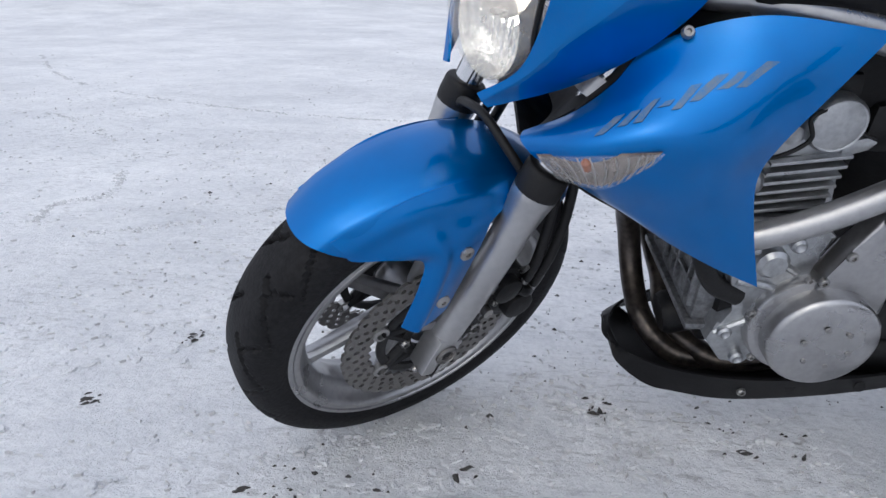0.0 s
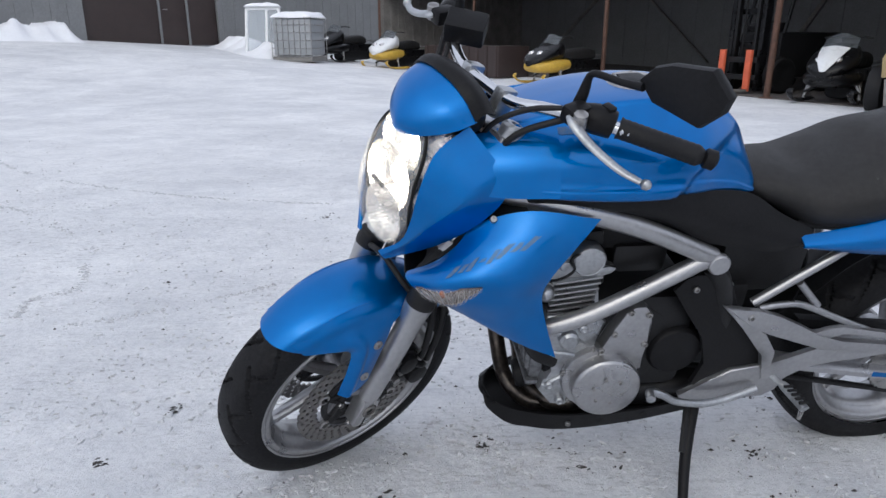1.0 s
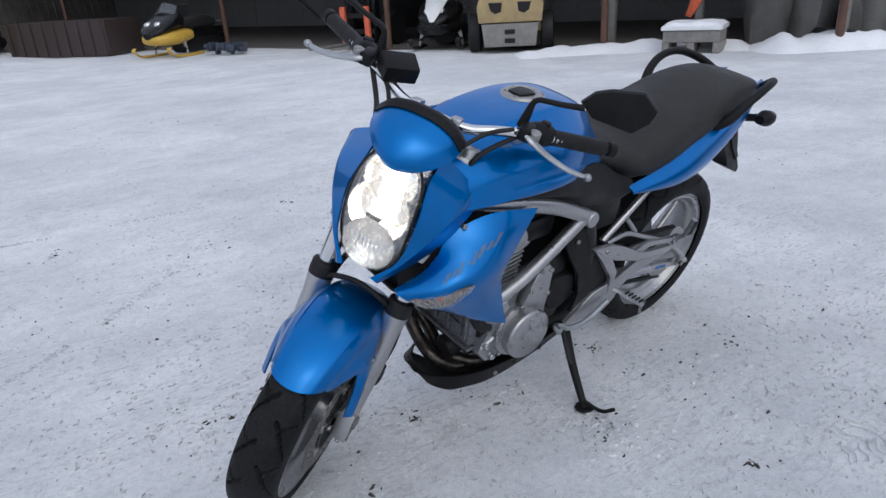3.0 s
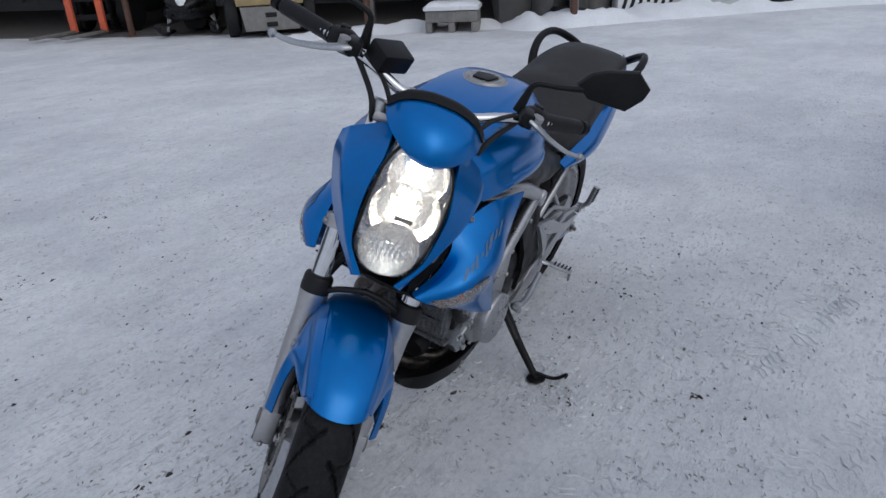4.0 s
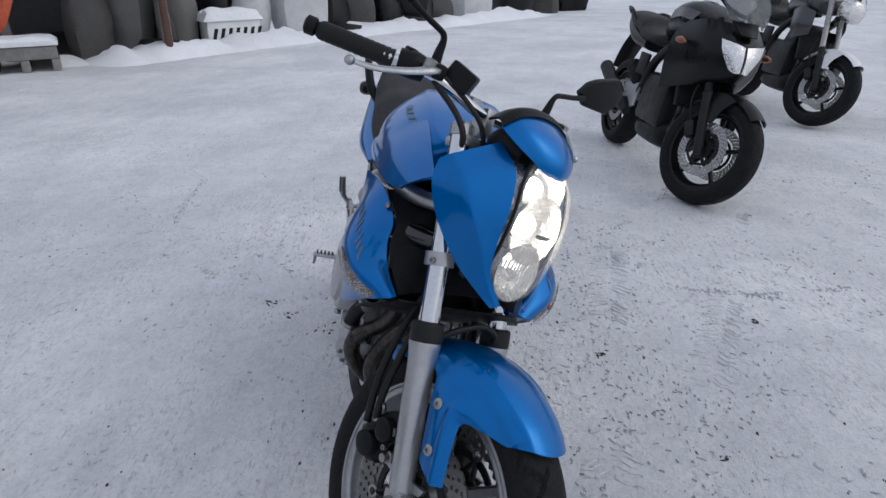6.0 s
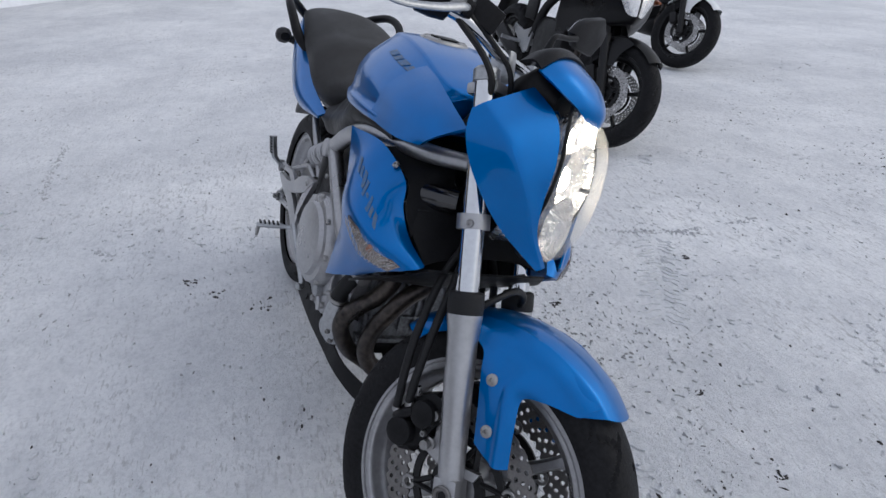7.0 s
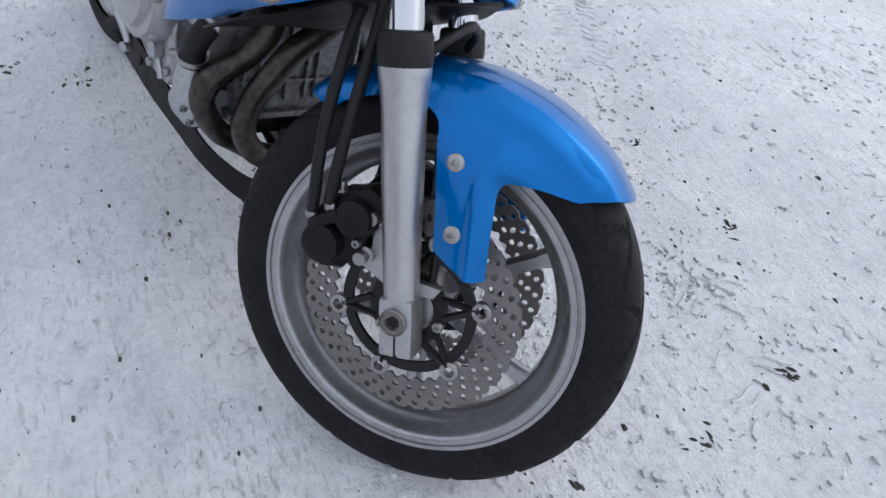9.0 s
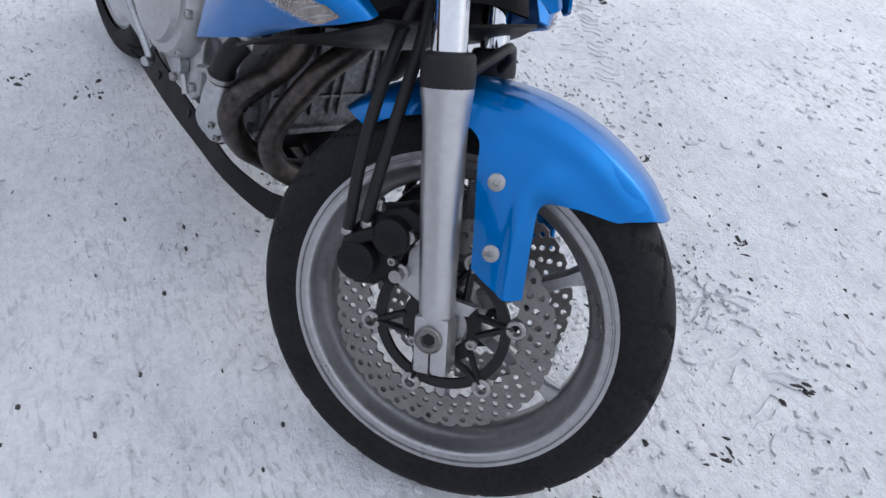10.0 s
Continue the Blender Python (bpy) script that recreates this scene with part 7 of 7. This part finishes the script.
def sack(x, y, w, h, mat, seed, label, cat="sack", lean=0.0):
    n, k = 14, 22
    g = np.zeros((n, k, 3))
    for j in range(n):
        f = j / (n - 1)
        for i in range(k):
            a = 2 * math.pi * i / k
            r = w / 2 * (1 - 0.35 * f**4) * (0.92 + 0.10 * math.sin(math.pi * f)) * (1 + 0.14 * noise.noise((math.cos(a) * 1.6 + seed, math.sin(a) * 1.6, f * 2.5)))
            c, d = math.cos(a), math.sin(a)
            q = max(abs(c), abs(d)) ** 0.5
            g[j, i] = (r * c / q + lean * f, r * d / q, h * f)
    bm, v = grid_bm(g, closed_u=True)
    bm.faces.new(v[-1])
    bm.faces.new(v[0][::-1])
    root = thing(cat.replace(" ", "_"), at_ground(x, y, seed * 40), label, cat, "things along the yard edge")
    part("body", bm, mat, root)
    part("snow", snow_cap(w * 0.72, w * 0.7, 0.10, h - 0.015, seed), FRESHSNOW, root)
    return root


sack(9.75, 6.35, 0.62, 1.25, TARP, 1.1, "tall grey tarpaulin bundle in the snow", "bundle", 0.1)
sack(10.25, 5.95, 0.60, 1.35, CONCRETE, 2.2, "grey covered pillar-like bundle in the snow", "bundle", -0.12)
sack(10.75, 5.75, 0.55, 1.25, TARP, 3.3, "leaning grey tarpaulin bundle in the snow", "bundle", 0.15)
sack(11.15, 5.55, 0.60, 1.30, CONCRETE, 4.2, "grey covered bundle beside the striped barrier", "bundle", 0.05)
sack(12.5, 3.75, 0.95, 1.45, SACK, 5.4, "tall white big bag standing in the snow", "big bag")
sack(11.95, 4.55, 0.62, 1.0, SACK, 6.1, "white sack with snow on top", "big bag", 0.1)
sack(16.9, 0.45, 1.15, 1.05, SACK, 7.7, "white covered load in the snow", "big bag")
for i, (x, y, w, h) in enumerate(((13.2, 3.35, 0.8, 0.9), (13.8, 2.9, 0.9, 1.1), (14.4, 2.3, 0.8, 0.95), (15.0, 1.8, 1.0, 1.2), (15.7, 1.2, 0.8, 0.8), (12.1, 5.2, 0.9, 1.1), (18.0, -0.8, 1.0, 0.9), (18.8, -1.8, 0.9, 0.8), (19.8, -2.6, 1.1, 1.1))):
    sack(x, y, w, h, (DARKMETAL, TARP, DARKPAINT)[i % 3], 8.3 + i, "dark machine part under a cover in the snow", "covered part", 0.1 * (-1) ** i)
for i, (x, y) in enumerate(((13.0, 2.95), (14.6, 1.75), (10.2, 5.55))):
    ty = thing("old_tyre", at_ground(x, y, 30 * i) @ pose(0, 0, 0.10, 8, 5, 0), "old black tyre lying in snow", "tyre", "old tyres")
    part("casing", lathe([(0.18, -0.09), (0.30, -0.11), (0.33, -0.05), (0.33, 0.05), (0.30, 0.11), (0.18, 0.09), (0.20, 0)], (0, 0, 0), (0, 0, 1), 30, closed=True), RUBBER, ty)
bar2 = thing("striped_barrier", at_ground(11.4, 4.75, -53), "black and white striped barrier block under snow", "barrier")
part("block", box((0, 0, 0.24), (0.95, 0.42, 0.42), 0.05), WHITEPAINT, bar2)
for i in range(7):
    part("stripe", slab([(-0.42 + 0.13 * i, 0.06), (-0.36 + 0.13 * i, 0.06), (-0.29 + 0.13 * i, 0.30), (-0.35 + 0.13 * i, 0.30)], -0.216, -0.206, 0), RUBBER, bar2)
part("snow", snow_cap(1.05, 0.52, 0.18, 0.42, 21.0), FRESHSNOW, bar2)


# snow berms along the shed and the grey wall
def berm(pts, width, height, seed, label):
    p = catmull([(x, y, 0) for x, y in pts], 90)
    t = np.gradient(p, axis=0)
    t /= np.linalg.norm(t, axis=1, keepdims=True)
    g = np.zeros((90, 11, 3))
    for j in range(90):
        n = np.array([-t[j][1], t[j][0], 0])
        for i in range(11):
            a = -1 + 2 * i / 10
            q = p[j] + n * a * width / 2
            lump = 0.75 + 0.7 * noise.noise((q[0] * 1.9, q[1] * 1.9, seed)) + 0.25 * noise.noise((q[0] * 6, q[1] * 6, seed))
            edge = min(1, j / 6, (89 - j) / 6)
            g[j, i] = (q[0], q[1], gz(q[0], q[1]) - 0.03 + (height * max(0.05, lump) + 0.03) * max(0, 1 - a * a) ** 1.2 * edge)
    return tagged(part("snow_berm", grid_bm(g)[0], FRESHSNOW, None, label), category="snow", kind="structure")


berm([(6.7, 8.75), (7.6, 8.3), (8.6, 7.4), (9.4, 6.2)], 1.1, 0.14, 2.0, "lumpy ridge of cleared snow")
berm([(8.9, 6.1), (10.2, 5.2), (11.6, 4.1), (13.2, 2.7), (15.5, 0.8), (18.5, -1.9)], 1.3, 0.24, 4.0, "lumpy ridge of cleared snow")
berm([(-16.0, 12.6), (-13.6, 15.2), (-11.4, 18.2), (-10.1, 19.6)], 2.0, 0.55, 6.0, "snow heaped against the grey wall")
berm([(-7.0, 23.3), (-5.9, 22.0), (-4.9, 20.5), (-4.2, 19.5)], 1.8, 0.40, 8.0, "snow heaped beside the caged tank")

# dark wood behind the yard
WOOD = material("far_dark_trees", (0.03, 0.035, 0.033), 0.9, 0, 0.4, 0.6)
tr = bmesh.new()
random.seed(11)
for i in range(150):
    a = radians(-60 + 150 * i / 150)
    d = random.uniform(42, 60)
    x, y = d * math.cos(a), d * math.sin(a)
    h = random.uniform(7, 13)
    z0 = gz(x, y)
    tube([(x, y, z0), (x, y, z0 + h * 0.3)], 0.15, 5, bm=tr)
    for k in range(6):
        f = k / 6
        lathe([(0.05, h * (0.28 + f * 0.14) + 0.16 * h), (h * 0.17 * (1 - f * 0.8) * random.uniform(0.8, 1.2), h * (0.15 + f * 0.14)), (0.05, h * (0.18 + f * 0.14))], (x, y, z0), (0, 0, 1), 7, tr)
tagged(part("far_trees", tr, WOOD, None, "dark line of spruce trees beyond the yard"), category="trees", kind="stuff")

# gritty clods scattered on the snow
GRIT = material("frozen_grit", (0.045, 0.042, 0.04), 0.9, 0, 0.4, 40, 0.4, 80)
random.seed(3)
cv, cf = [], []
for i in range(5200):
    r = 0.5 + 7.5 * random.random() ** 1.6
    a = random.uniform(0, 2 * math.pi)
    x, y = 0.8 + r * math.cos(a), 1.0 + r * math.sin(a)
    if noise.noise((x * 0.9, y * 0.9, 3.3)) < random.uniform(-0.35, 0.45):
        continue
    s = 0.0012 + 0.0065 * random.random() ** 6
    z = gz(x, y)
    b = len(cv)
    th, el = random.uniform(0, 3.1), random.uniform(0.5, 1.0)
    for k in range(6):
        t2 = th + k * math.pi / 3
        q = s * random.uniform(0.7, 1.3)
        cv.append((x + q * math.cos(t2) * 1.5, y + q * math.sin(t2) * el, z - 0.004))
    cv.append((x, y, z + s * random.uniform(0.3, 0.8)))
    cf += [(b + k, b + (k + 1) % 6, b + 6) for k in range(6)]
me = bpy.data.meshes.new("grit")
me.from_pydata(cv, [], cf)
me.materials.append(GRIT)
tagged(new("grit", me), "dark frozen grit scattered on the snow", "grit", kind="stuff")

# clumps of dark frozen dirt, each a scatter of flat chips
clumps = [(0.07, 1.07, 0.05), (-0.23, 3.69, 0.09), (0.61, 1.36, 0.04), (1.33, 1.32, 0.03), (1.71, 1.04, 0.03), (0.45, 3.26, 0.07), (1.06, 3.76, 0.05), (0.07, 1.70, 0.02), (1.23, 0.64, 0.02), (1.65, 1.88, 0.035), (1.56, 1.79, 0.03), (1.44, 1.62, 0.035),
          (1.44, 0.01, 0.015), (3.15, -0.98, 0.04), (0.37, 0.41, 0.025), (0.69, 0.42, 0.015), (-0.01, 0.81, 0.025), (0.02, 0.58, 0.012), (-0.37, 1.26, 0.02), (-0.28, 1.51, 0.025), (0.37, 1.15, 0.03), (2.16, -1.71, 0.22), (2.40, -2.20, 0.18), (0.86, 1.30, 0.10), (1.0, 0.95, 0.08), (0.30, 0.85, 0.06)]
random.seed(17)
kv, kf = [], []
for cx, cy, spread in clumps:
    for i in range(int(9 + 160 * spread)):
        x, y = random.gauss(cx, spread * 0.6), random.gauss(cy, spread * 0.6)
        s_ = random.uniform(0.0025, 0.0095) * (1.25 if i < 3 else 0.7)
        th, el = random.gauss(0.5, 0.6), random.uniform(0.35, 0.8)
        z, b = gz(x, y), len(kv)
        for k in range(7):
            t2, q = k * 2 * math.pi / 7, s_ * random.uniform(0.65, 1.3)
            u_, v_ = q * math.cos(t2) * 1.4, q * math.sin(t2) * el
            kv.append((x + u_ * math.cos(th) - v_ * math.sin(th), y + u_ * math.sin(th) + v_ * math.cos(th), z - 0.003))
        kv.append((x, y, z + s_ * random.uniform(0.2, 0.45)))
        kf += [(b + k, b + (k + 1) % 7, b + 7) for k in range(7)]
me = bpy.data.meshes.new("dirt_clumps")
me.from_pydata(kv, [], kf)
me.materials.append(GRIT)
tagged(new("dirt_clumps", me), "clumps of dark frozen dirt chips on the snow", "dirt", kind="stuff")

# cracked edges of old tracks: low broken ridges of snow crust
crust = [[(-2.5, 3.99), (-2.03, 3.72), (-1.35, 3.10), (-1.23, 2.82), (-1.09, 2.48), (-1.21, 2.36), (-1.13, 2.08)], [(-4.4, 6.7), (-3.3, 5.4), (-2.2, 4.6), (-0.8, 4.1), (0.6, 4.0)], [(1.73, 0.19), (1.68, -0.01), (1.60, -0.20)], [(1.67, 0.08), (1.66, -0.19), (1.70, -0.5)],
         [(0.01, 0.86), (-0.05, 0.83), (-0.11, 0.80)], [(-0.01, 0.80), (-0.07, 0.80), (-0.12, 0.78)], [(2.4, 0.3), (2.9, -0.1), (3.6, -0.4)], [(-1.5, 1.9), (-0.9, 2.1), (-0.3, 2.5), (0.3, 3.1)], [(1.9, 2.2), (2.6, 2.6), (3.4, 2.7)]]
random.seed(29)
hv, hf = [], []
for line in crust:
    length = sum(math.dist(a, b) for a, b in zip(line, line[1:]))
    n = max(6, int(length / 0.012))
    p = catmull([(x, y, 0) for x, y in line], n)
    for k in range(n):
        if noise.noise((p[k][0] * 3.1, p[k][1] * 3.1, 8.8)) < -0.12:
            continue
        for _ in range(2):
            x, y = p[k][0] + random.gauss(0, 0.012), p[k][1] + random.gauss(0, 0.012)
            s_ = random.uniform(0.004, 0.013)
            th, b, z = random.uniform(0, 6.3), len(hv), gz(x, y)
            for m_ in range(5):
                t2, q = th + m_ * 2 * math.pi / 5, s_ * random.uniform(0.6, 1.3)
                hv.append((x + q * math.cos(t2), y + q * math.sin(t2) * 0.7, z - 0.004))
            hv.append((x + random.gauss(0, 0.002), y + random.gauss(0, 0.002), z + s_ * random.uniform(0.15, 0.5)))
            hf += [(b + m_, b + (m_ + 1) % 5, b + 5) for m_ in range(5)]
me = bpy.data.meshes.new("snow_crust")
me.from_pydata(hv, [], hf)
me.materials.append(material("grey_snow_crust", (0.52, 0.53, 0.55), 0.75, 0, 0.25, 30, 0.3, 90, second=(0.30, 0.30, 0.31)))
tagged(new("snow_crust", me), "broken grey snow crust along old tracks", "snow", kind="stuff")

# pressed tread marks of tyres in the snow
# The grey stands in for shade that such low tread ridges hardly get.
PRESSED = material("tread_shade_snow", (0.68, 0.69, 0.71), 0.7, 0, 0.12, 20, 0.3, 60)
random.seed(8)
tv, tf = [], []


def tread(pts, width, step):
    p = catmull([(x, y, 0) for x, y in pts], 400)
    run = np.concatenate([[0], np.cumsum(np.linalg.norm(np.diff(p, axis=0), axis=1))])
    for d in np.arange(0, run[-1], step):
        if noise.noise((d * 1.1, width, 4.0)) < 0.12:
            continue
        k = int(np.searchsorted(run, d))
        t = p[min(k + 1, 399)] - p[max(k - 1, 0)]
        t /= np.linalg.norm(t)
        n = np.array([-t[1], t[0], 0])
        for side in (-1, 1):
            if random.random() < 0.4:
                continue
            o = p[min(k, 399)] + t * random.uniform(-0.006, 0.006)
            i = len(tv)
            far = random.uniform(0.30, 0.5)
            for j in range(6):
                f = j / 5
                q = o + n * side * width * (0.05 + far * f) + t * (0.030 * f + 0.006 * math.sin(f * 7 + d * 40))
                w = 0.0026 * math.sin(math.pi * (0.12 + 0.76 * f)) * random.uniform(0.5, 1.2)
                z = gz(q[0], q[1])
                for e, h in ((-w, -0.003), (0, 0.0016), (w, -0.003)):
                    tv.append((q[0] + t[0] * e, q[1] + t[1] * e, z + h))
                if j:
                    c = i + 3 * j
                    tf.extend([(c - 3, c - 2, c + 1, c), (c - 2, c - 1, c + 2, c + 1)])


tread([(3.2, 0.15), (1.6, 0.52), (0.95, 0.70), (0.0, 0.84), (-1.4, 1.1)], 0.17, 0.026)
tread([(2.6, -0.4), (1.5, 0.1), (0.78, 0.44), (-0.3, 0.75), (-1.6, 1.25)], 0.16, 0.028)
me = bpy.data.meshes.new("tread_marks")
me.from_pydata(tv, [], tf)
me.materials.append(PRESSED)
tagged(new("tread_marks", me), "pressed tyre tread marks in the snow", "tracks", kind="stuff")

# thin crooked scuffs in the trodden snow: dirty ice, and crack shadows painted as grey
ICE_SHADE = material("ice_and_crack_shade", (0.52, 0.525, 0.54), 0.6, 0, 0.2, 3, 0.3, 80, second=(0.34, 0.34, 0.345))
random.seed(21)
CURLS = ((0.31, 0.66, 0.08, 90), (0.08, 0.60, 0.15, 60), (0.80, 1.15, 0.16, 260), (0.60, 1.05, 0.14, 160), (0.90, 0.83, 0.16, 220), (1.25, 1.08, 0.14, 130), (0.85, 0.60, 0.15, 140), (0.05, 1.85, 0.30, 200))
sv, sf = [], []
count = 0
while count < 6200:
    r = 0.35 + 6.5 * random.random() ** 1.5
    a = random.uniform(0, 2 * math.pi)
    x, y = 0.6 + r * math.cos(a), 1.0 + r * math.sin(a)
    if 0.5 * noise.noise((x * 0.7, y * 0.7, 9.1)) + 0.5 * noise.noise((x * 2.6, y * 2.6, 7.7)) < random.uniform(-0.30, 0.40):
        continue
    count += 1
    flow = 0.35 + 1.1 * noise.noise((x * 0.4, y * 0.4, 2.2)) + random.gauss(0, 0.45)
    n = random.randint(3, 5)
    step = random.uniform(0.0018, 0.0055)
    w = random.uniform(0.0005, 0.0013) * (2.4 if random.random() < 0.05 else 1)
    b = len(sv)
    for k in range(n):
        e = w * (0.35 if k in (0, n - 1) else random.uniform(0.7, 1.3))
        z = gz(x, y)
        dx, dy = -math.sin(flow) * e, math.cos(flow) * e
        sv += [(x + dx, y + dy, z - 0.003), (x, y, z + 0.0021), (x - dx, y - dy, z - 0.003)]
        if k:
            q = b + 3 * k
            sf += [(q - 3, q - 2, q + 1, q), (q - 2, q - 1, q + 2, q + 1)]
        x, y = x + step * math.cos(flow), y + step * math.sin(flow)
        flow += random.gauss(0, 0.45)
for cx, cy, spread, many in CURLS:
    for _ in range(many):
        x, y = random.gauss(cx, spread), random.gauss(cy, spread)
        if noise.noise((x * 5.0, y * 5.0, 3.3)) < random.uniform(-0.5, 0.3):
            continue
        flow = random.gauss(0.5, 0.9)
        bend = random.choice((-1, 1))
        step = random.uniform(0.0020, 0.0042)
        b = len(sv)
        for k in range(5):
            e = random.uniform(0.0005, 0.0013) * (0.4 if k in (0, 4) else 1)
            z = gz(x, y)
            dx, dy = -math.sin(flow) * e, math.cos(flow) * e
            sv += [(x + dx, y + dy, z - 0.003), (x, y, z + 0.0024), (x - dx, y - dy, z - 0.003)]
            if k:
                q = b + 3 * k
                sf += [(q - 3, q - 2, q + 1, q), (q - 2, q - 1, q + 2, q + 1)]
            x, y = x + step * math.cos(flow), y + step * math.sin(flow)
            flow += bend * random.uniform(0.2, 0.8) * (1 if k < 2 else -1.2)
me = bpy.data.meshes.new("scuffs")
me.from_pydata(sv, [], sf)
me.materials.append(ICE_SHADE)
tagged(new("scuffs", me), "thin dark scuffs for dirty ice and crack shadows in the snow", "scuffs", kind="stuff")

# low crumbs of trodden snow
random.seed(33)
cv, cf = [], []
count = 0
while count < 4200:
    r = 0.2 + 3.6 * random.random() ** 1.2
    a = random.uniform(0, 2 * math.pi)
    x, y = 0.7 + r * math.cos(a), 1.0 + r * math.sin(a)
    if 0.55 * noise.noise((x * 1.1, y * 1.1, 5.1)) + 0.45 * noise.noise((x * 4.2, y * 4.2, 1.7)) < random.uniform(-0.15, 0.45):
        continue
    count += 1
    size = 0.003 + 0.010 * random.random() ** 2.6
    high = size * random.uniform(0.14, 0.34)
    turn, long_ = random.uniform(0, 3.14), random.uniform(1.0, 2.0)
    z = gz(x, y)
    b = len(cv)
    for grow, lift in ((1.0, -0.003), (0.72, high * 0.75)):
        for k in range(6):
            th = k * math.pi / 3
            q = size * grow * random.uniform(0.75, 1.2)
            u, v = q * long_ * math.cos(th), q * math.sin(th)
            cv.append((x + u * math.cos(turn) - v * math.sin(turn), y + u * math.sin(turn) + v * math.cos(turn), z + lift * random.uniform(0.8, 1.2)))
    cv.append((x, y, z + high))
    for k in range(6):
        q = (k + 1) % 6
        cf += [(b + k, b + q, b + 6 + q, b + 6 + k), (b + 6 + k, b + 6 + q, b + 12)]
me = bpy.data.meshes.new("snow_crumbs")
me.from_pydata(cv, [], cf)
me.materials.append(SNOW)
tagged(new("snow_crumbs", me), "small trodden crumbs of snow on the yard", "snow", kind="stuff")
